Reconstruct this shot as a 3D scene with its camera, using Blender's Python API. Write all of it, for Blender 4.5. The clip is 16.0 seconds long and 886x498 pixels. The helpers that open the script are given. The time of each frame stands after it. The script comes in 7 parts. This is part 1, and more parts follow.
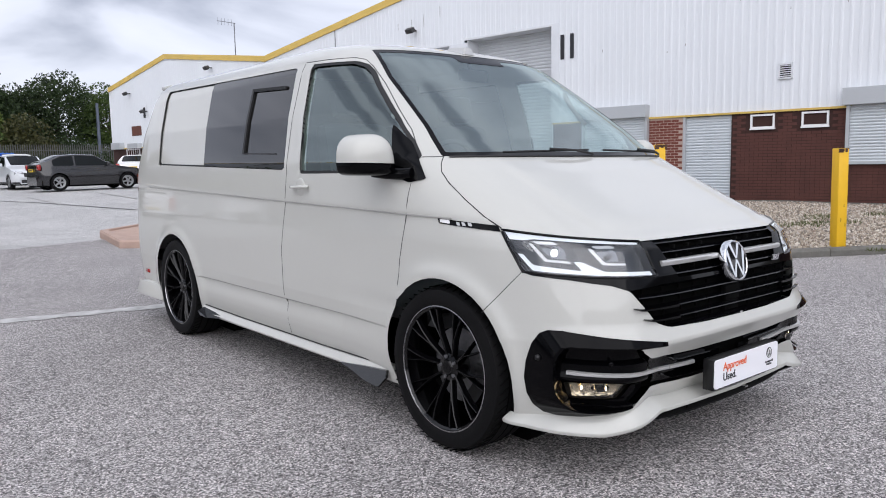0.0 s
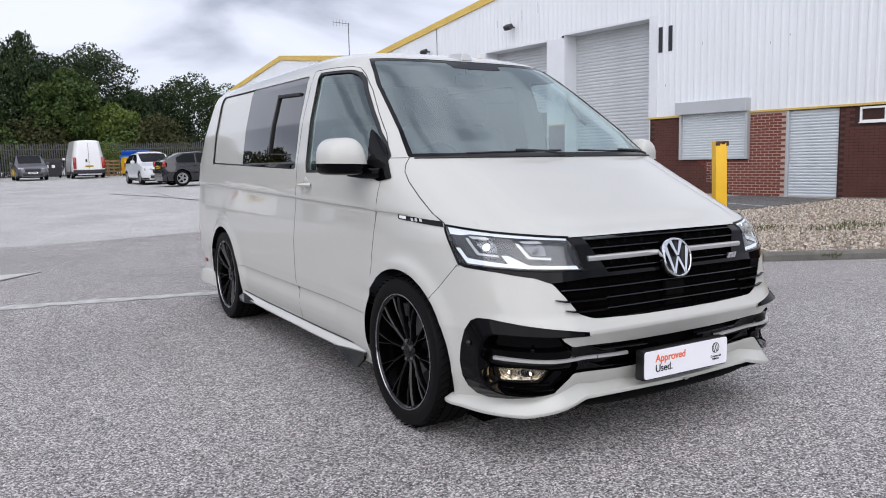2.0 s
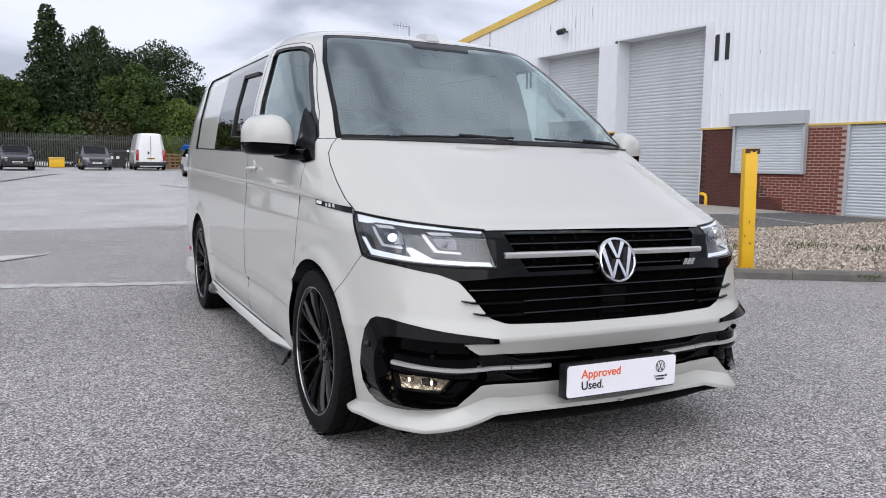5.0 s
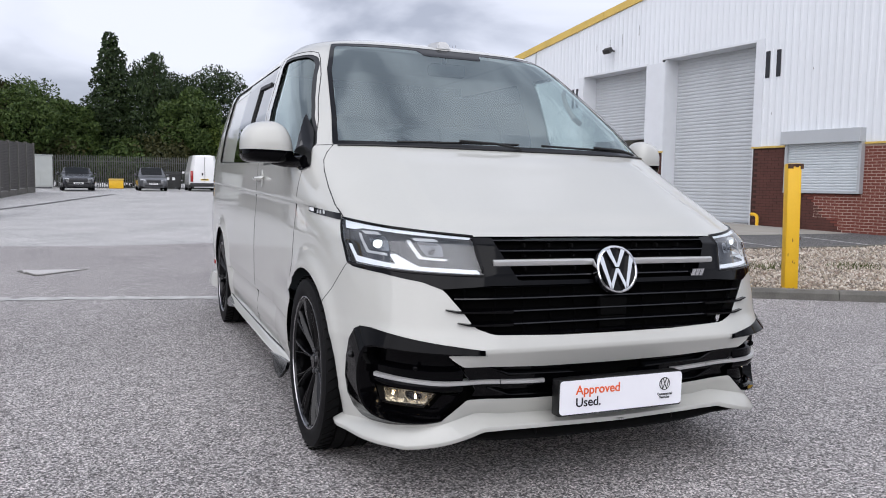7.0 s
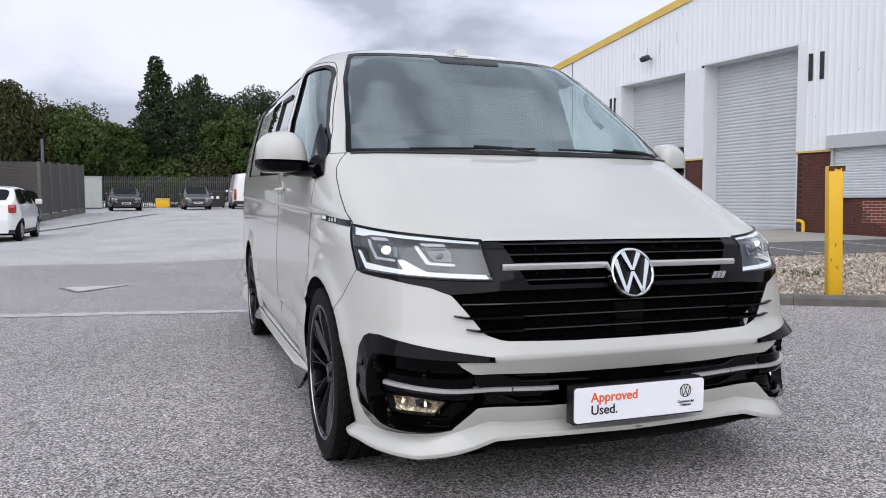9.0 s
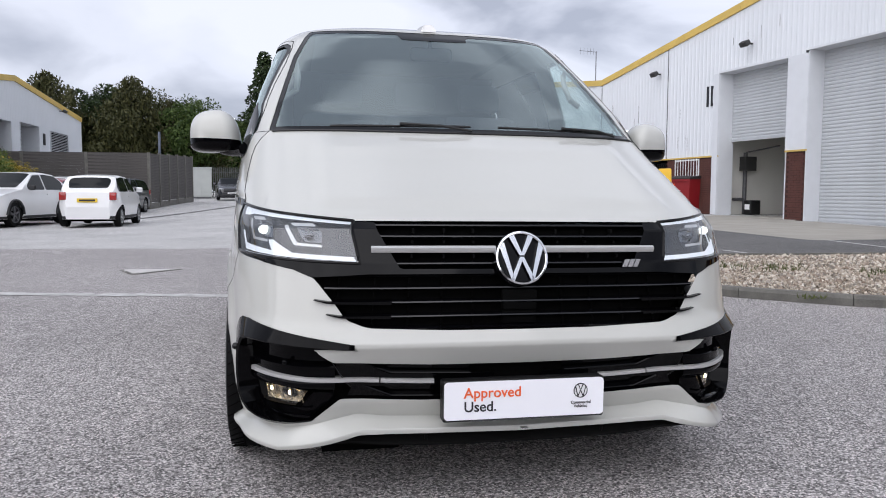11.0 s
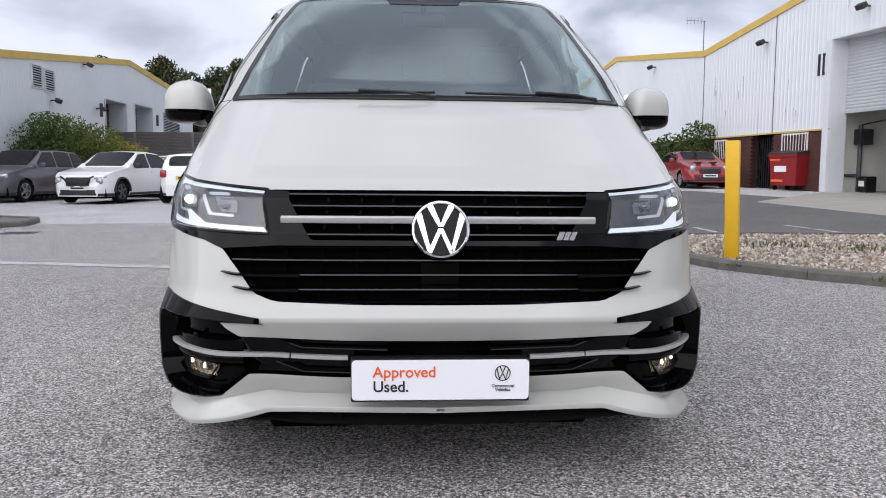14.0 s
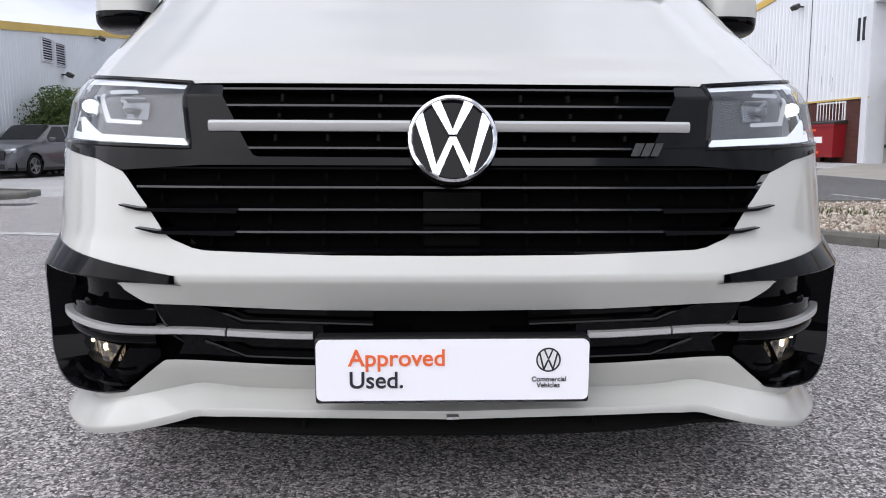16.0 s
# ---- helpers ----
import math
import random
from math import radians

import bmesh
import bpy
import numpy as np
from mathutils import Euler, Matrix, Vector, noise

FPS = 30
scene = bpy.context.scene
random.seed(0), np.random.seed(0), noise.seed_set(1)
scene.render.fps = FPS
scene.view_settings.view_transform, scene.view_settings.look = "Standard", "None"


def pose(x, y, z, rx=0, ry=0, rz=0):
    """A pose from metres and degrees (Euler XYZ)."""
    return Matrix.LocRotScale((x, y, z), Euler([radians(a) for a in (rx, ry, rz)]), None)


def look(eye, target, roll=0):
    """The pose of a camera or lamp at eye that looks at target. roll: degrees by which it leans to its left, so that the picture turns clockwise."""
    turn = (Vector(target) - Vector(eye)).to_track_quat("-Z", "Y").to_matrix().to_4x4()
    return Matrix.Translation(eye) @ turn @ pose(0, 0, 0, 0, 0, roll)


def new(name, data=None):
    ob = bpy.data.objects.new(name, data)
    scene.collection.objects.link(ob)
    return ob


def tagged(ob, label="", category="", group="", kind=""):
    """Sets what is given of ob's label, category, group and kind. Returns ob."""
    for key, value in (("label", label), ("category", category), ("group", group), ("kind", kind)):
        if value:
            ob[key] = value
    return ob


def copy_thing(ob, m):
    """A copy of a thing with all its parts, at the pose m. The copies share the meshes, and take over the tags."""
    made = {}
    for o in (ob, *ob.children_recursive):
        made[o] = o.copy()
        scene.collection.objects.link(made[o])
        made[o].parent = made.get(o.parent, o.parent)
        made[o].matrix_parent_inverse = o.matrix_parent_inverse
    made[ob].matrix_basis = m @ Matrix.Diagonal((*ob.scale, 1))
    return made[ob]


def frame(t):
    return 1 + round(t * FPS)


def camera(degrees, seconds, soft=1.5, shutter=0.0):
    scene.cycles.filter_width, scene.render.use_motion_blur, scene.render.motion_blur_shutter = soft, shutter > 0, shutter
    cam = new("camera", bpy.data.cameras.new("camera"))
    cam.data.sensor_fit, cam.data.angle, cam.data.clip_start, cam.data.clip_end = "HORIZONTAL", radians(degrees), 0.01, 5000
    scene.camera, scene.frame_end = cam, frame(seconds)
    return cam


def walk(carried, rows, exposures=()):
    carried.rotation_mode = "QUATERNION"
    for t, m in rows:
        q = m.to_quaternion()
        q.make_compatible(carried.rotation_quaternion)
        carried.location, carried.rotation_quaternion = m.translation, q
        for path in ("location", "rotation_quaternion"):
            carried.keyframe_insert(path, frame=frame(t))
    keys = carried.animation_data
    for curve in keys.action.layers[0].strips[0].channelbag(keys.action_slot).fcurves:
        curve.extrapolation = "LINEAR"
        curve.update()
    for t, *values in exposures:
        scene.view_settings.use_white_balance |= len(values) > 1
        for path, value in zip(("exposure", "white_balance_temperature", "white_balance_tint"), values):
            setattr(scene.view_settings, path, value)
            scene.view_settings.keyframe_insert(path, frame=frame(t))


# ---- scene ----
cam = camera(61.3, 16.0, soft=1.0)
PATH = [
    (0, (-2.948, -2.415, 1.247), (-1.673, -0.892, 1.013), -1.1),
    (0.5, (-2.83, -2.595, 1.25), (-1.613, -1.026, 1.014), -1.3),
    (1, (-2.714, -2.766, 1.258), (-1.562, -1.149, 1.017), -1.4),
    (1.5, (-2.643, -2.941, 1.246), (-1.559, -1.278, 1.005), -1.4),
    (2, (-2.546, -3.057, 1.258), (-1.521, -1.356, 1.018), -1.3),
    (2.5, (-2.42, -3.144, 1.257), (-1.439, -1.418, 1.02), -1.2),
    (3, (-2.317, -3.187, 1.253), (-1.362, -1.445, 1.019), -0.8),
    (3.5, (-2.214, -3.154, 1.241), (-1.269, -1.406, 1.007), -0.3),
    (4, (-2.082, -3.071, 1.208), (-1.144, -1.321, 0.971), 0.2),
    (6.5, (-1.658, -3.038, 1.111), (-0.867, -1.21, 0.925), 1.2),
    (7, (-1.61, -3.037, 1.095), (-0.84, -1.199, 0.928), 0.9),
    (7.5, (-1.578, -3.04, 1.083), (-0.828, -1.192, 0.93), 0.5),
    (8, (-1.563, -3.042, 1.077), (-0.837, -1.184, 0.935), 0.2),
    (8.5, (-1.551, -3.038, 1.073), (-0.848, -1.17, 0.939), -0.1),
    (11, (-0.713, -3.076, 1.013), (-0.317, -1.122, 0.863), 0.2),
    (11.5, (-0.456, -3.111, 1.033), (-0.142, -1.142, 0.872), 0.5),
    (12, (-0.305, -3.048, 1.015), (-0.061, -1.07, 0.85), 0.8),
    (12.5, (-0.212, -3.002, 1.008), (-0.019, -1.018, 0.842), 0.8),
    (13, (-0.162, -3.04, 0.981), (-0.004, -1.053, 0.81), 0.6),
    (13.5, (-0.137, -3.065, 0.971), (0.0, -1.078, 0.784), 0.4),
    (14, (-0.127, -3.007, 0.981), (-0.006, -1.021, 0.772), 0.0),
    (14.5, (-0.141, -2.871, 0.949), (-0.03, -0.888, 0.713), -0.0),
    (15, (-0.09, -2.628, 0.896), (0.006, -0.647, 0.64), -0.1),
    (15.5, (-0.088, -2.391, 0.833), (-0.007, -0.409, 0.579), -0.3),
    (16, (-0.069, -2.255, 0.788), (-0.001, -0.273, 0.524), -0.3),
]
walk(cam, [(t, look(eye, target, roll)) for t, eye, target, roll in PATH], exposures=[(0, .30, 6220, 13.5), (6.5, .27, 6220, 13.5), (13.5, .27, 6220, 13.5), (15.2, .40, 6220, 13.5), (16, .43, 6220, 13.5)])

# ---- sky and sun: bright overcast ----
world = bpy.data.worlds.new("overcast_sky")
scene.world = world
world.use_nodes = True
nt = world.node_tree
nt.nodes.clear()
out = nt.nodes.new("ShaderNodeOutputWorld")
bg = nt.nodes.new("ShaderNodeBackground")
sky = nt.nodes.new("ShaderNodeTexSky")
sky.sky_type, sky.sun_disc = "NISHITA", False
SUN_EL, SUN_AZ = 34, 219
sky.sun_elevation, sky.sun_rotation = radians(SUN_EL), radians(SUN_AZ)
tc = nt.nodes.new("ShaderNodeTexCoord")
flat = nt.nodes.new("ShaderNodeMapping")
flat.inputs["Scale"].default_value = (1.0, 1.0, 2.4)
clouds = nt.nodes.new("ShaderNodeTexNoise")
clouds.inputs["Scale"].default_value, clouds.inputs["Detail"].default_value, clouds.inputs["Roughness"].default_value = 3.0, 6, .46
clouds.inputs["Distortion"].default_value = .35
ramp = nt.nodes.new("ShaderNodeValToRGB")
ramp.color_ramp.elements[0].position, ramp.color_ramp.elements[0].color = .38, (3.3, 3.5, 4.0, 1)
ramp.color_ramp.elements[1].position, ramp.color_ramp.elements[1].color = .60, (6.5, 6.65, 7.0, 1)
mid = ramp.color_ramp.elements.new(.50)
mid.color = (5.8, 6.0, 6.5, 1)
mixs = nt.nodes.new("ShaderNodeMix")
mixs.data_type = "RGBA"
mixs.inputs["Factor"].default_value = .93
nt.links.new(tc.outputs["Generated"], flat.inputs["Vector"])
nt.links.new(flat.outputs["Vector"], clouds.inputs["Vector"])
nt.links.new(clouds.outputs["Fac"], ramp.inputs["Fac"])
nt.links.new(sky.outputs["Color"], mixs.inputs[6])
nt.links.new(ramp.outputs["Color"], mixs.inputs[7])
# an overcast sky is brighter overhead than at the horizon
sepz, lift, brighten = nt.nodes.new("ShaderNodeSeparateXYZ"), nt.nodes.new("ShaderNodeMapRange"), nt.nodes.new("ShaderNodeVectorMath")
lift.inputs["To Min"].default_value, lift.inputs["To Max"].default_value = .98, 1.04
brighten.operation = "SCALE"
nt.links.new(tc.outputs["Generated"], sepz.inputs["Vector"])
nt.links.new(sepz.outputs["Z"], lift.inputs["Value"])
nt.links.new(mixs.outputs[2], brighten.inputs[0])
nt.links.new(lift.outputs["Result"], brighten.inputs["Scale"])
nt.links.new(brighten.outputs["Vector"], bg.inputs["Color"])
bg.inputs["Strength"].default_value = .122
nt.links.new(bg.outputs["Background"], out.inputs["Surface"])

sun_data = bpy.data.lights.new("sun", "SUN")
sun_data.energy, sun_data.angle, sun_data.color = 2.2, radians(100), (1.0, .97, .93)
sun = new("sun", sun_data)
az, el = radians(SUN_AZ), radians(SUN_EL)
sun.matrix_world = look((0, 0, 30), Vector((0, 0, 30)) - Vector((math.sin(az) * math.cos(el), math.cos(az) * math.cos(el), math.sin(el))))

# ---- materials ----
def material(name, color, rough=.5, metal=0.0, var=.0, scale=4.0, bump=0.0, bscale=60.0, coat=0.0, color2=None, stretch=(1, 1, 1), spec=.5):
    """A principled material whose colour drifts towards color2 (or a darker tone) over two scales of noise."""
    m = bpy.data.materials.new(name)
    m.use_nodes = True
    t = m.node_tree
    p = t.nodes["Principled BSDF"]
    p.inputs["Base Color"].default_value = (*color, 1)
    p.inputs["Roughness"].default_value, p.inputs["Metallic"].default_value = rough, metal
    p.inputs["Coat Weight"].default_value, p.inputs["Coat Roughness"].default_value = coat, .03
    p.inputs["Specular IOR Level"].default_value = spec
    if var or bump or color2:
        co = t.nodes.new("ShaderNodeTexCoord")
        mp = t.nodes.new("ShaderNodeMapping")
        mp.inputs["Scale"].default_value = stretch
        t.links.new(co.outputs["Object"], mp.inputs["Vector"])
        big, fine = t.nodes.new("ShaderNodeTexNoise"), t.nodes.new("ShaderNodeTexNoise")
        big.inputs["Scale"].default_value, big.inputs["Detail"].default_value = scale, 5
        fine.inputs["Scale"].default_value, fine.inputs["Detail"].default_value = bscale, 3
        t.links.new(mp.outputs["Vector"], big.inputs["Vector"])
        t.links.new(mp.outputs["Vector"], fine.inputs["Vector"])
        add = t.nodes.new("ShaderNodeMath")
        add.operation = "MULTIPLY_ADD"
        t.links.new(fine.outputs["Fac"], add.inputs[0])
        add.inputs[1].default_value = .5
        t.links.new(big.outputs["Fac"], add.inputs[2])
        rng = t.nodes.new("ShaderNodeMapRange")
        rng.inputs["From Min"].default_value, rng.inputs["From Max"].default_value = .45, 1.05
        t.links.new(add.outputs[0], rng.inputs["Value"])
        mx = t.nodes.new("ShaderNodeMix")
        mx.data_type = "RGBA"
        c2 = color2 or tuple(c * (1 - var) for c in color)
        mx.inputs[6].default_value, mx.inputs[7].default_value = (*color, 1), (*c2, 1)
        t.links.new(rng.outputs["Result"], mx.inputs["Factor"])
        t.links.new(mx.outputs[2], p.inputs["Base Color"])
        if bump:
            bp = t.nodes.new("ShaderNodeBump")
            bp.inputs["Strength"].default_value, bp.inputs["Distance"].default_value = bump, .01
            t.links.new(fine.outputs["Fac"], bp.inputs["Height"])
            t.links.new(bp.outputs["Normal"], p.inputs["Normal"])
    return m


def glass_material(name, tint, rough=0.0, f0=.07, gloss=(1, 1, 1)):
    """A thin pane: see-through with a tint, with gloss that grows towards grazing views."""
    m = bpy.data.materials.new(name)
    m.use_nodes = True
    t = m.node_tree
    t.nodes.remove(t.nodes["Principled BSDF"])
    tr, gl, mix, lw = (t.nodes.new(n) for n in ("ShaderNodeBsdfTransparent", "ShaderNodeBsdfGlossy", "ShaderNodeMixShader", "ShaderNodeLayerWeight"))
    tr.inputs["Color"].default_value = (*tint, 1)
    gl.inputs["Roughness"].default_value = rough
    gl.inputs["Color"].default_value = (*gloss, 1)
    lw.inputs["Blend"].default_value = .5
    pw, ma = t.nodes.new("ShaderNodeMath"), t.nodes.new("ShaderNodeMath")
    pw.operation, ma.operation = "POWER", "MULTIPLY_ADD"
    pw.inputs[1].default_value = 4.5
    ma.inputs[1].default_value, ma.inputs[2].default_value = 1 - f0, f0
    t.links.new(lw.outputs["Facing"], pw.inputs[0])
    t.links.new(pw.outputs[0], ma.inputs[0])
    t.links.new(ma.outputs[0], mix.inputs["Fac"])
    t.links.new(tr.outputs["BSDF"], mix.inputs[1])
    t.links.new(gl.outputs["BSDF"], mix.inputs[2])
    t.links.new(mix.outputs["Shader"], t.nodes["Material Output"].inputs["Surface"])
    return m


def lamp_material(name, color, strength):
    m = bpy.data.materials.new(name)
    m.use_nodes = True
    p = m.node_tree.nodes["Principled BSDF"]
    p.inputs["Base Color"].default_value = (*[c * .35 for c in color], 1)
    p.inputs["Emission Color"].default_value = (*color, 1)
    p.inputs["Emission Strength"].default_value = strength
    return m


def asphalt_material(name, dark, light, stone, tone):
    """Chippings in bitumen: cells of differing grey, gaps between them dark, broad wear patches."""
    m = bpy.data.materials.new(name)
    m.use_nodes = True
    t = m.node_tree
    p = t.nodes["Principled BSDF"]
    p.inputs["Roughness"].default_value = .88
    co = t.nodes.new("ShaderNodeTexCoord")
    cells, gaps, broad, grain = (t.nodes.new(n) for n in ("ShaderNodeTexVoronoi", "ShaderNodeTexVoronoi", "ShaderNodeTexNoise", "ShaderNodeTexNoise"))
    cells.inputs["Scale"].default_value = gaps.inputs["Scale"].default_value = stone
    gaps.feature = "DISTANCE_TO_EDGE"
    broad.inputs["Scale"].default_value, broad.inputs["Detail"].default_value = .55, 6
    grain.inputs["Scale"].default_value, grain.inputs["Detail"].default_value = 9, 6
    for n in (cells, gaps, broad, grain):
        t.links.new(co.outputs["Object"], n.inputs["Vector"])
    sep = t.nodes.new("ShaderNodeSeparateColor")
    t.links.new(cells.outputs["Color"], sep.inputs["Color"])
    rp = t.nodes.new("ShaderNodeValToRGB")
    rp.color_ramp.elements[0].position, rp.color_ramp.elements[0].color = .0, (*dark, 1)
    rp.color_ramp.elements[1].position, rp.color_ramp.elements[1].color = 1.0, (*light, 1)
    e = rp.color_ramp.elements.new(.55)
    e.color = tuple(a * .6 + b * .4 for a, b in zip(dark, light)) + (1,)
    t.links.new(sep.outputs["Red"], rp.inputs["Fac"])
    rg = t.nodes.new("ShaderNodeMapRange")
    rg.inputs["From Max"].default_value = .10
    rg.inputs["To Min"].default_value = .28
    t.links.new(gaps.outputs["Distance"], rg.inputs["Value"])
    wear = t.nodes.new("ShaderNodeMath")
    wear.operation = "ADD"
    t.links.new(broad.outputs["Fac"], wear.inputs[0])
    t.links.new(grain.outputs["Fac"], wear.inputs[1])
    wr = t.nodes.new("ShaderNodeMapRange")
    wr.inputs["From Min"].default_value, wr.inputs["From Max"].default_value = .6, 1.4
    wr.inputs["To Min"].default_value, wr.inputs["To Max"].default_value = 1 - tone, 1 + tone
    t.links.new(wear.outputs[0], wr.inputs["Value"])
    mul, fin = t.nodes.new("ShaderNodeMath"), t.nodes.new("ShaderNodeMix")
    mul.operation = "MULTIPLY"
    t.links.new(rg.outputs["Result"], mul.inputs[0])
    t.links.new(wr.outputs["Result"], mul.inputs[1])
    fin.data_type, fin.blend_type = "RGBA", "MULTIPLY"
    fin.inputs["Factor"].default_value = 1
    gray = t.nodes.new("ShaderNodeCombineColor")
    for k in ("Red", "Green", "Blue"):
        t.links.new(mul.outputs[0], gray.inputs[k])
    t.links.new(rp.outputs["Color"], fin.inputs[6])
    t.links.new(gray.outputs["Color"], fin.inputs[7])
    t.links.new(fin.outputs[2], p.inputs["Base Color"])
    bp = t.nodes.new("ShaderNodeBump")
    bp.inputs["Strength"].default_value, bp.inputs["Distance"].default_value = .6, .004
    t.links.new(gaps.outputs["Distance"], bp.inputs["Height"])
    t.links.new(bp.outputs["Normal"], p.inputs["Normal"])
    return m


M_PAINT = material("van_paint", (.515, .515, .482), .40, var=.03, scale=2, coat=1.0, spec=.2)
M_GLOSS_BLACK = material("gloss_black", (.0015, .0015, .002), .05, var=.2, scale=3, spec=.19)
M_SATIN_BLACK = material("satin_black", (.004, .004, .0045), .42, var=.3, scale=8, bump=.05, bscale=200)
M_MATT_BLACK = material("matt_black_plastic", (.003, .003, .003), .6, var=.3, scale=8, spec=.12)
M_WING = material("bumper_black", (.0015, .0015, .002), .07, var=.2, scale=4, spec=.11)
M_SLAT = material("grille_slat_black", (.003, .003, .004), .14, var=.2, scale=4, spec=.6)
# near-black; behind openings and in slots it stands for unlit depth
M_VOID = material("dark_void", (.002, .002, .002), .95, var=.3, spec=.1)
M_CHROME = material("chrome", (.82, .83, .85), .08, 1.0, var=.03)
M_SILVER = material("satin_silver", (.60, .60, .59), .32, .6, var=.05)
M_RUBBER = material("tyre_rubber", (.004, .004, .0045), .65, var=.4, scale=12, bump=.1, bscale=90, spec=.15)
M_RIM = material("rim_black", (.002, .002, .0025), .12, var=.2, scale=6, spec=.4)
M_LIP = material("machined_lip", (.40, .40, .41), .25, 1.0, var=.05)
M_DISC = material("brake_disc", (.25, .25, .26), .35, 1.0, var=.3, scale=30)
M_TRIM = material("interior_trim", (.06, .062, .066), .7, var=.3, scale=8)
M_LINING = material("headlining", (.48, .48, .46), .85, var=.1, scale=8)
M_SEAT = material("seat_cloth", (.06, .062, .068), .85, var=.25, scale=5)
M_WINDSCREEN = glass_material("windscreen_glass", (.78, .87, .86), f0=.27, gloss=(.86, .98, .97))
M_SIDEGLASS = glass_material("door_glass", (.72, .84, .82), f0=.19, gloss=(.86, .98, .97))
M_PRIVACY = glass_material("privacy_glass", (.020, .022, .025), f0=.10)
M_CLEAR = glass_material("lens_glass", (.93, .95, .97), f0=.085)
M_DRL = lamp_material("led_white", (.92, .96, 1.0), .55)
M_BEAM = lamp_material("led_beam", (.96, 1.0, .93), 1.5)
M_FOG = lamp_material("fog_bulb", (1.0, .74, .38), 14.0)
M_RED = material("red_lens", (.35, .012, .010), .12, coat=.8, var=.2)
M_WHITE = material("white_plastic", (.80, .80, .80), .35, var=.04)
M_PLATE = material("plate_white", (.90, .90, .94), .3, var=.02)
M_ORANGE = material("orange_print", (.80, .13, .03), .5, var=.05)
M_INK = material("black_print", (.015, .015, .02), .5, var=.1)
M_ASPHALT = asphalt_material("chipped_asphalt", (.042, .039, .039), (.79, .746, .733), 142.0, .20)
M_ASPHALT2 = asphalt_material("worn_asphalt", (.38, .375, .368), (.68, .67, .66), 120.0, .25)
M_LINE = material("road_paint", (.60, .595, .58), .8, var=.45, scale=9, bump=.3, bscale=120, color2=(.27, .265, .26))
M_KERB = material("kerb_concrete", (.185, .178, .160), .9, var=.5, scale=6, bump=.4, bscale=90)
M_CONCRETE = material("concrete", (.36, .34, .30), .9, var=.25, scale=1.5, bump=.2, bscale=40)
M_CLAD = material("white_cladding", (.73, .755, .785), .5, var=.07, scale=.6, bump=.02, bscale=20, stretch=(1, 1, .25))
M_CLAD_TRIM = material("white_flashing", (.68, .70, .73), .45, var=.08, scale=3)
M_YELLOW_TRIM = material("yellow_flashing", (.66, .46, .11), .55, var=.2, scale=1.5)
M_YELLOW = material("yellow_paint", (.80, .47, .012), .45, var=.10, scale=6, bump=.06, bscale=60)
M_RUST = material("rusty_steel", (.10, .05, .03), .9, var=.5, scale=20)
M_BRICK = material("red_brick", (.200, .058, .042), .9, var=.40, scale=5, bump=.35, bscale=120)
M_DARK_PAINT_WALL = material("brown_painted_brick", (.100, .036, .027), .85, var=.3, scale=3, bump=.3, bscale=80)
M_SHUTTER = material("galvanised_shutter", (.56, .58, .60), .42, .2, var=.15, scale=1.2)
M_SHUTTER2 = material("pale_shutter", (.62, .66, .69), .42, .2, var=.12, scale=1.2)
M_BOX = material("grey_shutter_box", (.47, .49, .51), .4, .2, var=.08, scale=2)
M_LAMP = material("floodlight_body", (.03, .03, .03), .5, var=.3)
M_GREY_STEEL = material("grey_steel", (.16, .16, .17), .5, .5, var=.3, scale=10)
M_WOOD = material("weathered_boards", (.135, .125, .118), .9, color2=(.030, .027, .026), scale=3, bump=.3, bscale=30, stretch=(.2, .2, 6))
M_PALLET = material("pallet_wood", (.30, .19, .10), .9, var=.4, scale=6, bump=.3)
M_GRASS = material("moss_grass", (.10, .12, .035), .95, var=.5, scale=20)
M_PINK = material("pink_paving", (.46, .33, .27), .9, var=.25, scale=4, bump=.2)
M_CLEAR_BALL = material("projector_glass", (.10, .11, .125), .08, .6, var=.2, coat=1.0)
# fog lamp chrome with the bulbs' warm, patchy glow put into its colour
M_WARM_REFLECTOR = material("warm_glow_reflector", (.92, .78, .55), .22, .85, var=.75, scale=60, bump=.5, bscale=70)
M_MORTAR_DARK = material("painted_joint", (.050, .022, .018), .95, var=.3, scale=6, bump=.2, bscale=80)
M_ASPHALT_DARK = asphalt_material("dark_asphalt", (.072, .070, .070), (.20, .196, .192), 130.0, .3)
M_GRAVEL_BASE = material("gravel_dirt", (.24, .205, .165), .95, var=.5, scale=25, bump=.5, bscale=60)


def island_varied(name, stops, rough=.9):
    """Each loose piece takes its own colour."""
    m = bpy.data.materials.new(name)
    m.use_nodes = True
    t = m.node_tree
    g, r = t.nodes.new("ShaderNodeNewGeometry"), t.nodes.new("ShaderNodeValToRGB")
    els = r.color_ramp.elements
    while len(els) < len(stops):
        els.new(.5)
    for k, c in enumerate(stops):
        els[k].position, els[k].color = k / (len(stops) - 1), (*c, 1)
    t.links.new(g.outputs["Random Per Island"], r.inputs["Fac"])
    t.links.new(r.outputs["Color"], t.nodes["Principled BSDF"].inputs["Base Color"])
    t.nodes["Principled BSDF"].inputs["Roughness"].default_value = rough
    t.nodes["Principled BSDF"].inputs["Specular IOR Level"].default_value = .25
    return m


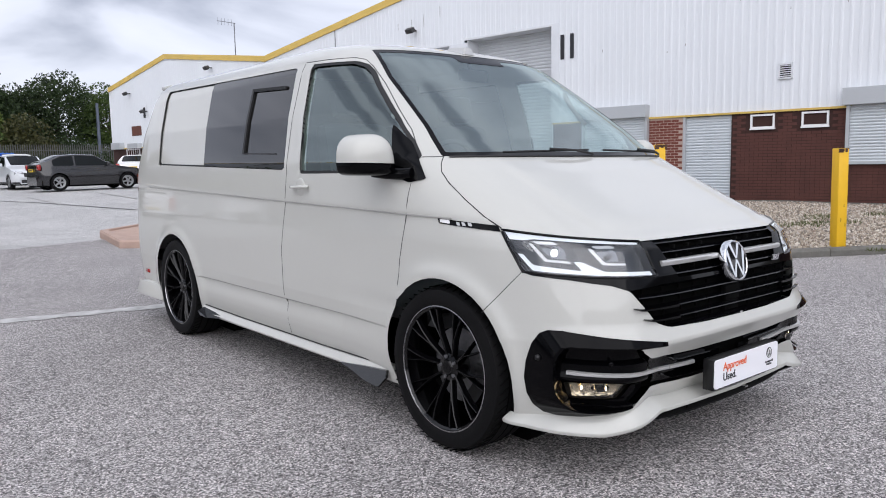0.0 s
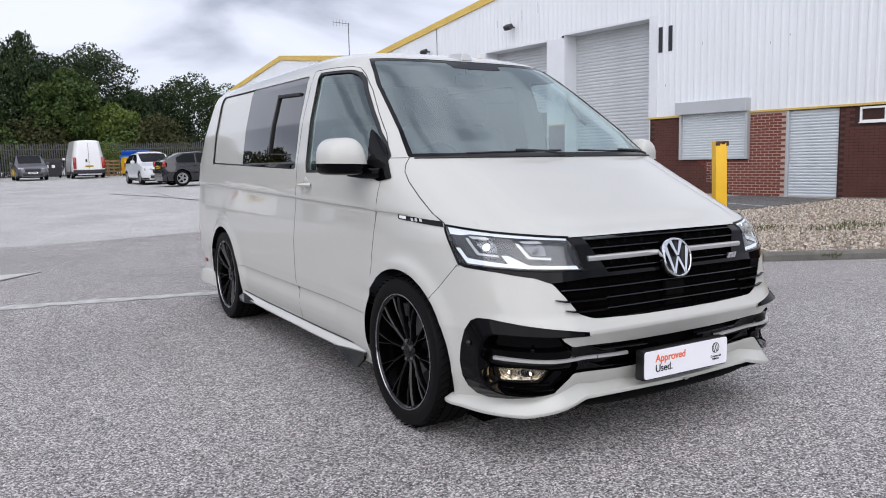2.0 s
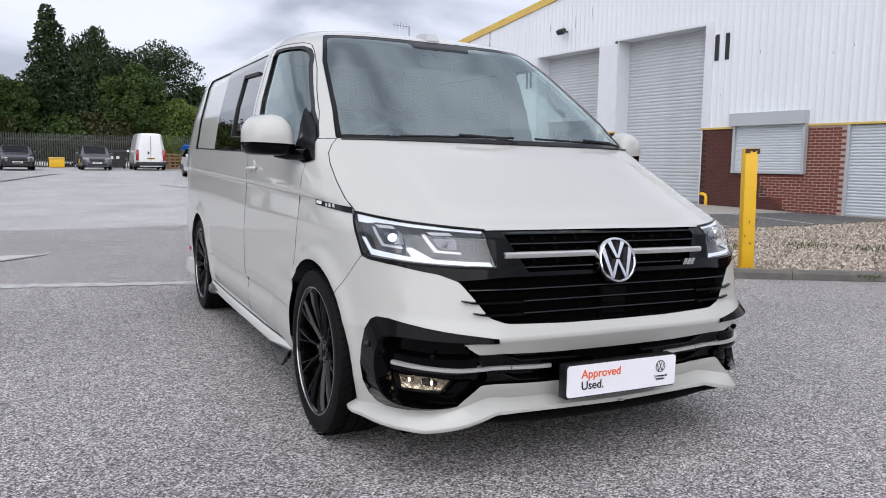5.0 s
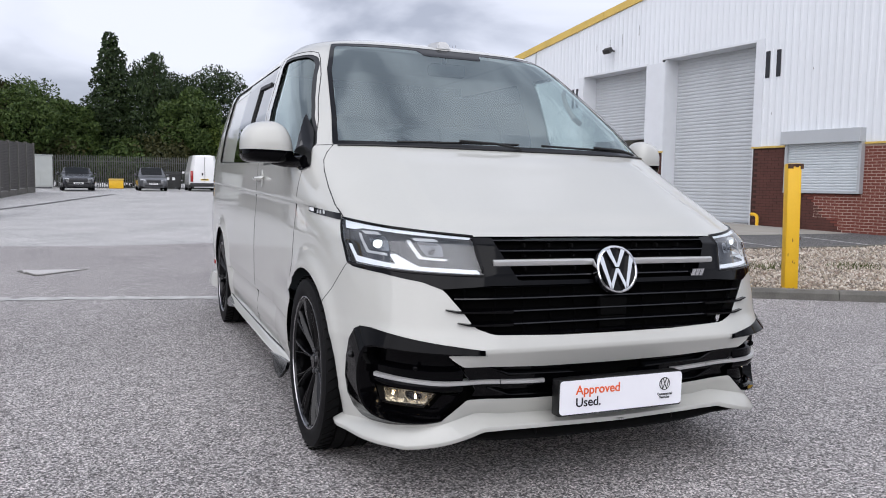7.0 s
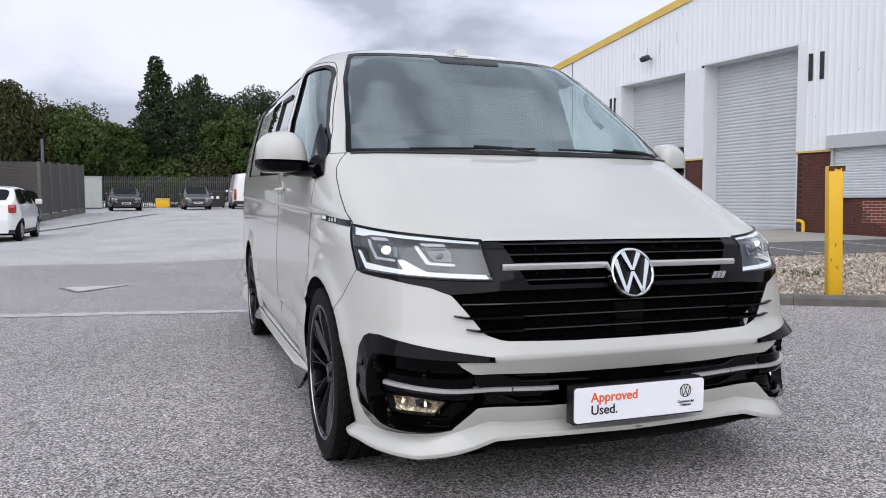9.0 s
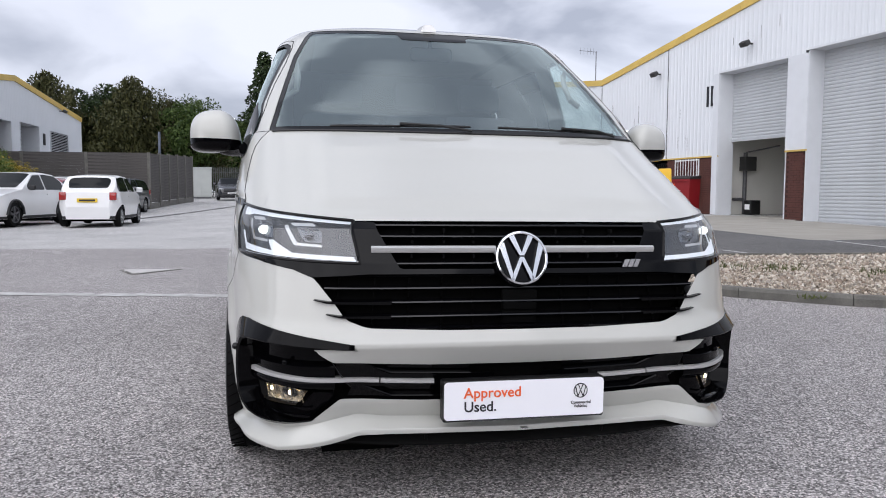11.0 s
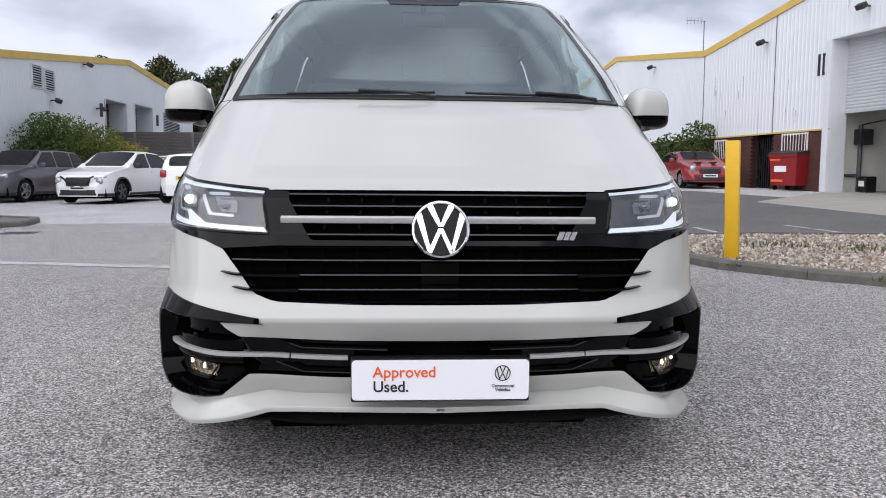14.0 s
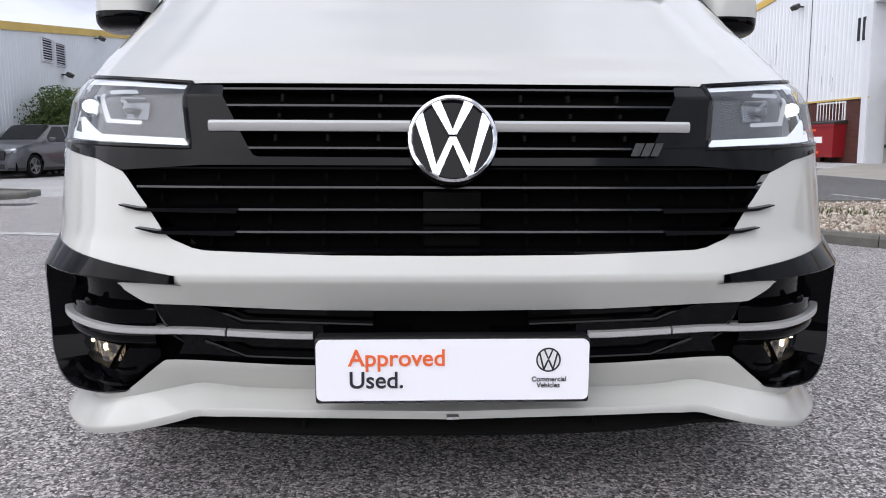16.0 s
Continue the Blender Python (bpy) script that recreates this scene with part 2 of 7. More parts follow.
M_GRAVEL = island_varied("gravel", [(.126, .105, .087), (.378, .322, .252), (.560, .497, .420), (.238, .175, .133), (.462, .399, .329), (.700, .651, .574), (.182, .154, .133)])
M_LEAF_DARK = island_varied("leaves_dark", [(.0115, .0230, .0082), (.0221, .0394, .0123), (.0361, .0558, .0164), (.0164, .0312, .0107)], .6)
M_LEAF = island_varied("leaves_mid", [(.0246, .0476, .0115), (.0492, .0820, .0180), (.0697, .1025, .0246), (.0369, .0615, .0148)], .6)
M_LEAF_LIGHT = island_varied("leaves_light", [(.060, .100, .020), (.105, .150, .030), (.140, .170, .040), (.075, .115, .025)], .6)
M_LEAF_OLIVE = island_varied("leaves_olive", [(.0279, .0328, .0115), (.0476, .0508, .0164), (.0656, .0640, .0213), (.0344, .0385, .0131)], .6)
M_LEAF_YELLOW = island_varied("leaves_yellow", [(.25, .18, .02), (.36, .27, .03), (.18, .16, .025), (.42, .30, .04)], .6)
M_BARK = material("bark", (.075, .060, .045), .95, var=.5, scale=8, bump=.5, bscale=30)
M_PALE = material("galvanised_pale", (.13, .135, .13), .6, .3, var=.4, scale=3)
M_CABINET = material("cabinet_paint", (.46, .48, .46), .5, var=.12, scale=2)
M_POLE = material("pole_paint", (.10, .12, .16), .5, var=.2)
M_SHUTTER_DARK = material("dark_shutter", (.045, .045, .043), .6, .2, var=.2)

# ---- building tools ----
def part(name, bm, mat, parent=None, label="", smooth=True):
    me = bpy.data.meshes.new(name)
    if isinstance(bm, tuple):
        me.from_pydata(*bm)
    else:
        bmesh.ops.recalc_face_normals(bm, faces=bm.faces)
        bm.to_mesh(me)
        bm.free()
    me.materials.append(mat)
    if smooth:
        me.polygons.foreach_set("use_smooth", [True] * len(me.polygons))
        me.set_sharp_from_angle(angle=radians(38))
    ob = new(name, me)
    if parent:
        ob.parent = parent
    if label:
        tagged(ob, label)
    return ob


def thing(name, label, category, m=None, group="", kind=""):
    ob = new(name)
    ob.empty_display_size = .2
    if m is not None:
        ob.matrix_basis = m
    return tagged(ob, label, category, group, kind)


def box(bm, lo, hi, bevel=0.0, m=None):
    lo, hi = Vector(lo), Vector(hi)
    mat = Matrix.Translation((lo + hi) / 2) @ Matrix.Diagonal((*(hi - lo), 1))
    r = bmesh.ops.create_cube(bm, size=1, matrix=(m @ mat) if m else mat)
    if bevel:
        es = {e for v in r["verts"] for e in v.link_edges}
        bmesh.ops.bevel(bm, geom=list(es), offset=bevel, segments=2, affect="EDGES", profile=.5)
    return bm


def boxes(*spec, bevel=0.0):
    bm = bmesh.new()
    for lo, hi in spec:
        box(bm, lo, hi, bevel)
    return bm


def rod(bm, a, b, r, r2=None, n=10):
    a, b = Vector(a), Vector(b)
    d = b - a
    m = Matrix.Translation((a + b) / 2) @ d.to_track_quat("Z", "Y").to_matrix().to_4x4()
    bmesh.ops.create_cone(bm, cap_ends=True, segments=n, radius1=r, radius2=r if r2 is None else r2, depth=d.length, matrix=m)
    return bm


def sweep(bm, line, profile, closed=False, caps=True, up=Vector((0, 0, 1))):
    """Carry a closed profile of (side, up) pairs along a line of points."""
    line = [Vector(p) for p in line]
    rings = []
    for i, p in enumerate(line):
        a, b = line[max(0, i - 1)], line[min(len(line) - 1, i + 1)]
        if closed:
            a, b = line[i - 1], line[(i + 1) % len(line)]
        d = (b - a).normalized()
        s = d.cross(up).normalized()
        w = s.cross(d)
        pr = profile(i / max(1, len(line) - 1)) if callable(profile) else profile
        rings.append([bm.verts.new(p + s * u + w * v) for u, v in pr])
    n = len(rings[0])
    for i in range(len(rings) - (0 if closed else 1)):
        A, B = rings[i], rings[(i + 1) % len(rings)]
        for j in range(n):
            bm.faces.new((A[j], A[(j + 1) % n], B[(j + 1) % n], B[j]))
    if caps and not closed:
        bm.faces.new(rings[0])
        bm.faces.new(rings[-1][::-1])
    return bm


def circle_profile(r, n=6, squash=1.0):
    return [(r * math.cos(2 * math.pi * k / n), r * squash * math.sin(2 * math.pi * k / n)) for k in range(n)]


def lathe(bm, profile, n=32, m=None, arc=1.0):
    """Turn (radius, along) pairs about the local y axis."""
    rings = []
    cnt = n if arc >= 1 else n + 1
    for k in range(cnt):
        a = 2 * math.pi * arc * k / n
        rings.append([bm.verts.new((m or Matrix()) @ Vector((r * math.cos(a), t, r * math.sin(a)))) for r, t in profile])
    for k in range(n):
        A, B = rings[k], rings[(k + 1) % cnt]
        for j in range(len(profile) - 1):
            try:
                bm.faces.new((A[j], B[j], B[j + 1], A[j + 1]))
            except ValueError:
                pass
    return bm


def poly_dist(px, py, poly):
    """Signed distance to a polygon: negative inside."""
    d, inside, n = 1e9, False, len(poly)
    for i in range(n):
        (ax, ay), (bx, by) = poly[i], poly[i - 1]
        ex, ey, wx, wy = bx - ax, by - ay, px - ax, py - ay
        k = max(0, min(1, (wx * ex + wy * ey) / (ex * ex + ey * ey + 1e-12)))
        d = min(d, (wx - ex * k) ** 2 + (wy - ey * k) ** 2)
        if (ay > py) != (by > py) and px < (bx - ax) * (py - ay) / (by - ay) + ax:
            inside = not inside
    return -math.sqrt(d) if inside else math.sqrt(d)


def clipped(grid, value):
    """The faces of a grid of points where value (given at each point) is positive, cut cleanly along its zero line: (verts, edges, faces)."""
    verts, faces, index, cuts = [], [], {}, {}
    nr, nc = len(grid), len(grid[0])

    def corner(k):
        if k not in index:
            index[k] = len(verts)
            verts.append(tuple(grid[k[0]][k[1]]))
        return index[k]

    def cut(a, b):
        key = (min(a, b), max(a, b))
        if key not in cuts:
            a, b = key
            va, vb = value[a[0]][a[1]], value[b[0]][b[1]]
            f = va / (va - vb)
            pa, pb = grid[a[0]][a[1]], grid[b[0]][b[1]]
            cuts[key] = len(verts)
            verts.append(tuple(p + (q - p) * f for p, q in zip(pa, pb)))
        return cuts[key]
    for i in range(nr - 1):
        for j in range(nc - 1):
            ks = ((i, j), (i, j + 1), (i + 1, j + 1), (i + 1, j))
            vs = [value[k[0]][k[1]] for k in ks]
            if max(vs) <= 0:
                continue
            if min(vs) > 0:
                faces.append([corner(k) for k in ks])
                continue
            f = []
            for q in range(4):
                a, b = ks[q], ks[(q + 1) % 4]
                if value[a[0]][a[1]] > 0:
                    f.append(corner(a))
                if (value[a[0]][a[1]] > 0) != (value[b[0]][b[1]] > 0):
                    f.append(cut(a, b))
            if len(f) > 2:
                faces.append(f)
    return verts, [], faces


def joined(*meshes):
    verts, faces = [], []
    for v, _, f in meshes:
        n = len(verts)
        verts += v
        faces += [[k + n for k in q] for q in f]
    return verts, [], faces


def mirrored(mesh):
    v, e, f = mesh
    return [(-x, y, z) for x, y, z in v], [], [q[::-1] for q in f]


def smoothstep(a, b, x):
    k = max(0.0, min(1.0, (x - a) / (b - a)))     # a > b falls instead of rising
    return k * k * (3 - 2 * k)


def text_mesh(body, size, extrude=.0006, bold=0.0):
    cu = bpy.data.curves.new("text", "FONT")
    cu.body, cu.size, cu.extrude, cu.offset = body, size, extrude, bold
    ob = bpy.data.objects.new("text", cu)
    scene.collection.objects.link(ob)
    bpy.context.view_layer.update()
    me = bpy.data.meshes.new_from_object(ob.evaluated_get(bpy.context.evaluated_depsgraph_get()))
    bpy.data.objects.remove(ob)
    bm = bmesh.new()
    bm.from_mesh(me)
    bpy.data.meshes.remove(me)
    return bm

# ---- shape of the van's shell: plan outlines (super-ellipses) stacked over the height ----
def lerp_table(z, pairs):
    return float(np.interp(z, [p[0] for p in pairs], [p[1] for p in pairs]))


NOSE = [(.18, -.78), (.30, -.835), (.45, -.85), (.545, -.852), (.558, -.852), (.62, -.82), (.80, -.785), (.90, -.745), (.935, -.70), (.97, -.62), (1.05, -.45), (1.15, -.245),
        (1.22, -.11), (1.255, -.045), (1.275, -.01), (1.35, .105), (1.5, .315), (1.65, .525), (1.80, .745), (1.86, .85), (1.90, 1.0)]
HALF = [(.18, .885), (.35, .925), (.55, .945), (.9, .95), (1.05, .945), (1.25, .930), (1.5, .882), (1.75, .81), (1.82, .775), (1.87, .72), (1.90, .66)]
ROUND = [(.2, 5.4), (.6, 5.4), (.8, 5.2), (.95, 5.0), (1.1, 4.6), (1.275, 3.9), (1.5, 3.7), (1.9, 3.4)]
TAIL = [(.2, 3.97), (.6, 3.99), (1.1, 3.97), (1.5, 3.90), (1.9, 3.78)]


UNDERCUT = [(.18, .06), (.30, .088), (.365, .046), (.48, .040), (.545, 0)]


def belly(z):
    return lerp_table(z, NOSE), lerp_table(z, HALF), lerp_table(z, ROUND), lerp_table(z, TAIL)


def outline_point(u, z):
    """A point of the van's own right flank: u 0..1 the nose to the shoulder, 1..2 the side, 2..3 the tail."""
    nose, half, rnd, tail = belly(z)
    mid = max(.8, nose + .62)
    if u <= 1:
        a = u * math.pi / 2
        x, y = half * math.sin(a) ** (2 / rnd), mid - (mid - nose) * max(0, math.cos(a)) ** (2 / rnd)
        y += lerp_table(z, UNDERCUT) * (1 - smoothstep(.48, .70, x))
        y -= .020 * (1 - smoothstep(.590, .648, x)) * smoothstep(.94, 1.01, z) * (1 - smoothstep(1.19, 1.262, z))
    elif u <= 2:
        x, y = half, mid + (tail - .35 - mid) * (u - 1)
    else:
        a = (u - 2) * math.pi / 2
        x, y = half * max(0, math.cos(a)) ** .32, tail - .35 + .35 * math.sin(a) ** .32
    for yc in (0.0, WHEELBASE):
        r = math.hypot(y - yc, z - .36)
        if x > .8:
            x += .018 * math.exp(-((r - .405) / .045) ** 2)
    if x > .8:
        x -= .006 * smoothstep(-.012, .012, groove(y) - z) * (1 - smoothstep(.02, .35, groove(y) - z))
        x -= .017 * smoothstep(.488, .476, z) * smoothstep(.38, .475, z) * smoothstep(.44, .50, y) * smoothstep(2.64, 2.58, y)
    return x, y, z


def groove(y):
    return 1.008 + .0235 * y


WHEELBASE = 3.04

# ---- ground ----
def rise(x, y):
    up = .0185 * max(0, min(y, 22) - 5) + .0065 * max(0, min(y, 60) - 22)
    near = .05 + .95 * smoothstep(-9, 7, x)
    return up * (near + (1 - near) * smoothstep(24, 44, y))


def sheet(xs, ys, dz=0.0, keep=None):
    g = [[(x, y, rise(x, y) + dz) for x in xs] for y in ys]
    v = [[1.0 if keep is None else keep(x, y) for x in xs] for y in ys]
    return clipped(g, v)


def steps(a, b, d):
    n = max(1, round((b - a) / d))
    return [a + (b - a) * k / n for k in range(n + 1)]


gx = [-600, -300, -150, -80] + steps(-50, 50, 2.0) + [80, 150, 300, 600]
gy = [-600, -300, -150, -80] + steps(-50, 70, 2.0) + [100, 150, 300, 600, 1200]
tagged(part("ground", sheet(gx, gy, -.012), M_ASPHALT2, smooth=False), "worn pale grey asphalt of the yard", "ground", kind="structure")


def seam(x):
    return 10.45 + .25 * math.sin(x * .9) - .05 * x


def near_yard(x, y):
    return min(seam(x) - y, 60 - abs(x), 60 + y)


tagged(part("pavement", sheet(steps(-30, 30, .5), steps(-30, 14, .5), 0, near_yard), M_ASPHALT, smooth=False), "coarse grey chipped asphalt", "pavement", kind="structure")


def worn_line(name, a, b, w, seed, parent=None):
    """A painted line with ragged, worn edges."""
    a, b = Vector(a), Vector(b)
    n = max(6, int((b - a).length / .06))
    d = (b - a).normalized()
    s = Vector((-d.y, d.x))
    rnd = random.Random(seed)
    g, v = [], []
    for k in range(5):
        g.append([])
        v.append([])
        for i in range(n + 1):
            p = a + (b - a) * (i / n) + s * w * (k / 4 - .5)
            g[-1].append((p.x, p.y, rise(p.x, p.y) + .005))
            e = noise.noise(Vector((p.x * 6, p.y * 6, seed)))
            v[-1].append(.30 + .55 * e - (.40 if k in (0, 4) else 0))
    return tagged(part(name, clipped(g, v), M_LINE, smooth=False), "worn white painted line on the asphalt", "road marking", "yard lines", "structure")


worn_line("road_line", (-14, 7.5), (.7, 3.95), .22, 3)
for k, (a, b) in enumerate((((2.7, 26.5), (2.35, 20.6)), ((5.05, 26.6), (4.6, 21.2)), ((7.4, 26.6), (7.0, 21.8)), ((12.6, 11.6), (12.1, 6.9)), ((6.3, 9.0), (6.65, 7.1)), ((9.8, 10.8), (9.7, 6.9)), ((4.65, 8.75), (4.7, 7.25)))):
    worn_line("road_line", a, b, .1, 10 + k)


def island(name, line, h, top_mat, label, kerb_mat=None, kerb_w=.125, unit=.9):
    """A raised bed: kerbstones along a closed line, and its filling."""
    pts = [Vector(p) for p in line]
    dense = []
    for i, p in enumerate(pts):
        q = pts[(i + 1) % len(pts)]
        m = max(1, round((q - p).length / unit))
        dense += [p.lerp(q, k / m) for k in range(m)]
    root = thing(name, label, "kerb", kind="structure")
    poly = [(p.x, p.y) for p in dense]
    bm = bmesh.new()
    for i, p in enumerate(dense):
        q = dense[(i + 1) % len(dense)]
        d = (q - p).normalized()
        s = Vector((-d.y, d.x))
        z = rise(p.x, p.y)
        kb = bmesh.new()
        a, b = p + d * .004, q - d * .004
        prof = ((0, -.05), (0, h - .03), (.02, h), (kerb_w, h), (kerb_w, -.05))
        A = [kb.verts.new((a.x + s.x * u, a.y + s.y * u, z + w)) for u, w in prof]
        B = [kb.verts.new((b.x + s.x * u, b.y + s.y * u, rise(q.x, q.y) + w)) for u, w in prof]
        for j in range(5):
            kb.faces.new((A[j], A[(j + 1) % 5], B[(j + 1) % 5], B[j]))
        kb.faces.new(A)
        kb.faces.new(B[::-1])
        part("kerbstone", kb, kerb_mat or M_KERB, root, smooth=False)
    xs, ys = [p[0] for p in poly], [p[1] for p in poly]
    g = [[(x, y, rise(x, y) + h - .03) for x in steps(min(xs), max(xs), .25)] for y in steps(min(ys), max(ys), .25)]
    v = [[-poly_dist(p[0], p[1], poly) - .06 for p in row] for row in g]
    part("bed", clipped(g, v), top_mat, root, smooth=False)
    return poly

# ---- the van: shell ----
van = thing("van", "pale grey lowered panel van with black wheels and black grille", "van")
CENTRE = .3            # plan centre for angles round the nose
_rows = {}


def nose_row(z):
    k = round(z, 4)
    if k not in _rows:
        pts = [outline_point(u, z) for u in np.linspace(0, 1.25, 160)]
        _rows[k] = (np.array([math.degrees(math.atan2(p[0], CENTRE - p[1])) for p in pts]), np.array([p[0] for p in pts]), np.array([p[1] for p in pts]))
    return _rows[k]


def nose(th, z, off=0.0):
    """The point of the nose at the angle th (degrees, minus: the van's own right) and height z, off metres outwards."""
    T, X, Y = nose_row(z)
    a = abs(th)
    x, y = np.interp(a, T, X), np.interp(a, T, Y)
    if off:
        x1, y1 = np.interp(a + .6, T, X), np.interp(a + .6, T, Y)
        x0, y0 = np.interp(max(0, a - .6), T, X), np.interp(max(0, a - .6), T, Y)
        n = Vector((y1 - y0, -(x1 - x0)))
        n.normalize()
        x, y = x + n.x * off, y + n.y * off
    return Vector((x if th >= 0 else -x, y, z))


def angle_of(x, y):
    return math.degrees(math.atan2(abs(x), CENTRE - y))


AK = .0185             # metres per degree round the nose, to measure with


def nose_region(poly):
    flat = [(a * AK, z) for a, z in poly]
    return lambda x, y, z: poly_dist(angle_of(x, y) * AK, z, flat) if y < .5 else 1.0


HEADLIGHT = [(27.7, .927), (25.3, .797), (50.6, .818), (55.6, .973)]
GRILLE = [(-6, .928), (27.7, .927), (25.3, .797), (50.6, .818), (49, .806), (42.2, .796), (35, .775), (31.6, .750), (28.3, .673), (26.6, .626), (23.6, .603), (12, .594), (-6, .592)]
WING_EDGE = [(24.9, .556), (29, .569), (34, .583), (39, .597), (43.5, .608), (46.0, .606), (47.4, .592), (48.8, .55), (49.9, .48), (50.3, .41), (49.8, .345), (48.6, .300), (46.6, .274), (44, .268), (40, .275), (35.5, .290), (31.4, .309)]
INTAKE = [(-6, .479), (14, .483), (28.0, .497), (30.6, .539), (24.9, .541)] + WING_EDGE + [(27.5, .380), (16, .367), (-6, .362)]
in_headlight, in_grille, in_intake = nose_region(HEADLIGHT), nose_region(GRILLE), nose_region(INTAKE)
DOOR_WINDOW = [(1.175, 1.205), (1.24, 1.775), (.90, 1.760), (.83, 1.738), (.76, 1.695), (.665, 1.618), (.43, 1.440), (.297, 1.330), (.235, 1.27), (.235, 1.21)]
REAR_WINDOW = [(1.375, 1.225), (1.425, 1.775), (3.43, 1.805), (3.33, 1.268)]


def shrink(poly, r):
    """A corner-rounded polygon distance."""
    return lambda px, py: poly_dist(px, py, poly) - r


door_win, rear_win = shrink(DOOR_WINDOW, .012), shrink(REAR_WINDOW, .012)


def screen(x, y, z):
    """Windscreen: distance, negative inside."""
    if y > 1.2 or z < 1.2:
        return 1.0
    edge = lerp_table(z, SCREEN_EDGE)
    d = max(abs(x) - edge, 1.268 - z, z - 1.845)
    cx, cz = abs(x) - (lerp_table(1.775, SCREEN_EDGE) - .06), z - 1.775
    if cx > 0 and cz > 0:
        d = max(d, math.hypot(cx, cz * .9) - .066)
    return d


SCREEN_EDGE = [(1.26, .808), (1.5, .748), (1.67, .703), (1.80, .645), (1.85, .615)]


def side_value(x, y, z):
    v = min(math.hypot(y - yc, z - .36) - .392 for yc in (0, WHEELBASE))
    if z > 1.15:
        v = min(v, door_win(y, z) if abs(x) > .66 and y > .1 else 1, rear_win(y, z) if y > 1.3 else 1)
    return v


def shell_value(p):
    x, y, z = p
    v = 1.0
    if abs(x) > .62:
        v = min(v, side_value(x, y, z))
    if y < 1.2 and z > 1.2:
        v = min(v, screen(x, y, z))
    if y < -.4:
        v = min(v, z - .245)
    if y < .3 and z < 1.05:
        v = min(v, in_headlight(x, y, z), in_grille(x, y, z), in_intake(x, y, z))
    return v


U = [k / 70 for k in range(71)] + [1 + k / 90 for k in range(1, 91)] + [2 + k / 14 for k in range(1, 15)]
Z = sorted(set([round(.20 + k * .0125, 4) for k in range(137)] + [.470, .476, .480, .484, .488, .5435, .5465, .557, .592, .603, .928, .962, 1.268, 1.275]))
GRID = [[outline_point(u, z) for u in U] for z in Z]
top = GRID[-1]
for k in range(1, 13):
    f = 1 - k / 12
    GRID.append([(x * f, 2.35 + (y - 2.35) * (1 - (1 - f) * .98), 1.90 + .045 * (1 - f * f)) for x, y, z in top])
VALUE = [[shell_value(p) if i < len(Z) else 1.0 for p in row] for i, row in enumerate(GRID)]
half_shell = clipped(GRID, VALUE)
body = part("body", joined(half_shell, mirrored(half_shell)), M_PAINT, van, "pale grey painted body shell")


def patch(value, off, grid=None, mirror=True):
    """The piece of the flank where value is positive, moved inwards by off."""
    g = grid or GRID[:len(Z)]
    v = [[value(*p) for p in row] for row in g]
    rows = [i for i in range(len(g)) if max(v[i]) > -.3]
    rows = range(max(0, rows[0] - 1), min(len(g), rows[-1] + 2))
    moved = []
    for i in rows:
        row = g[i]
        new_row = []
        for j, p in enumerate(row):
            a, b = row[max(0, j - 1)], row[min(len(row) - 1, j + 1)]
            n = Vector((b[1] - a[1], a[0] - b[0]))
            if n.length > 1e-9:
                n.normalize()
            new_row.append((p[0] - n.x * off, p[1] - n.y * off, p[2]))
        moved.append(new_row)
    return clipped(moved, [v[i] for i in rows])


def both(m):
    return joined(m, mirrored(m))


ws = patch(lambda x, y, z: -screen(x, y, z) if abs(x) < .9 else -1, .006)
windscreen = part("windscreen", both(ws), M_WINDSCREEN, van, "laminated windscreen")
band = patch(lambda x, y, z: min(-screen(x, y, z), max(screen(x, y, z) + .019, z - 1.826, min(z - 1.79, .17 - abs(x)))), .003)
part("windscreen_band", both(band), M_GLOSS_BLACK, van, "black printed windscreen edge")
dw = patch(lambda x, y, z: -door_win(y, z) if abs(x) > .66 and z > 1.15 and y < 1.35 else -1, .014)
rw = patch(lambda x, y, z: min(-rear_win(y, z) - .004, 2.50 - y + (z - 1.25) * .16) if abs(x) > .6 and z > 1.15 and y > 1.3 else -1, .005)
pw = patch(lambda x, y, z: min(-rear_win(y, z) - .010, y - 2.504 - (z - 1.25) * .16) if abs(x) > .6 and z > 1.15 and y > 1.3 else -1, .012)
gasket = patch(lambda x, y, z: min(.004 - door_win(y, z), door_win(y, z) + .015) if abs(x) > .66 and z > 1.15 and y < 1.35 else -1, .004)
gap = patch(lambda x, y, z: min(.002 - rear_win(y, z), rear_win(y, z) + .013) if abs(x) > .6 and z > 1.15 and y > 1.3 else -1, .014)
for name, m, mat, lab in (("door_window", dw, M_SIDEGLASS, "clear front door glass"), ("side_window", rw, M_PRIVACY, "dark tinted side glass"), ("side_panel", pw, M_PAINT, "blanked painted window panel"),
                          ("window_gasket", gasket, M_SATIN_BLACK, ""), ("window_gasket", gap, M_SATIN_BLACK, "")):
    for mm in (m, mirrored(m)):
        part(name, mm, mat, van, lab)
liner = patch(lambda x, y, z: min(z - .95, 1.885 - z, shell_value((x, y, z)) + .004, y - .02) if y > -.3 else -1, .035)
part("interior_lining", both(liner), M_LINING, van)
roof_lining = [[(x, y, 1.872) for x in steps(-.58, .58, .2)] for y in steps(1.1, 3.7, .4)]
part("headlining", clipped(roof_lining, [[1.0] * len(roof_lining[0])] * len(roof_lining)), M_LINING, van)
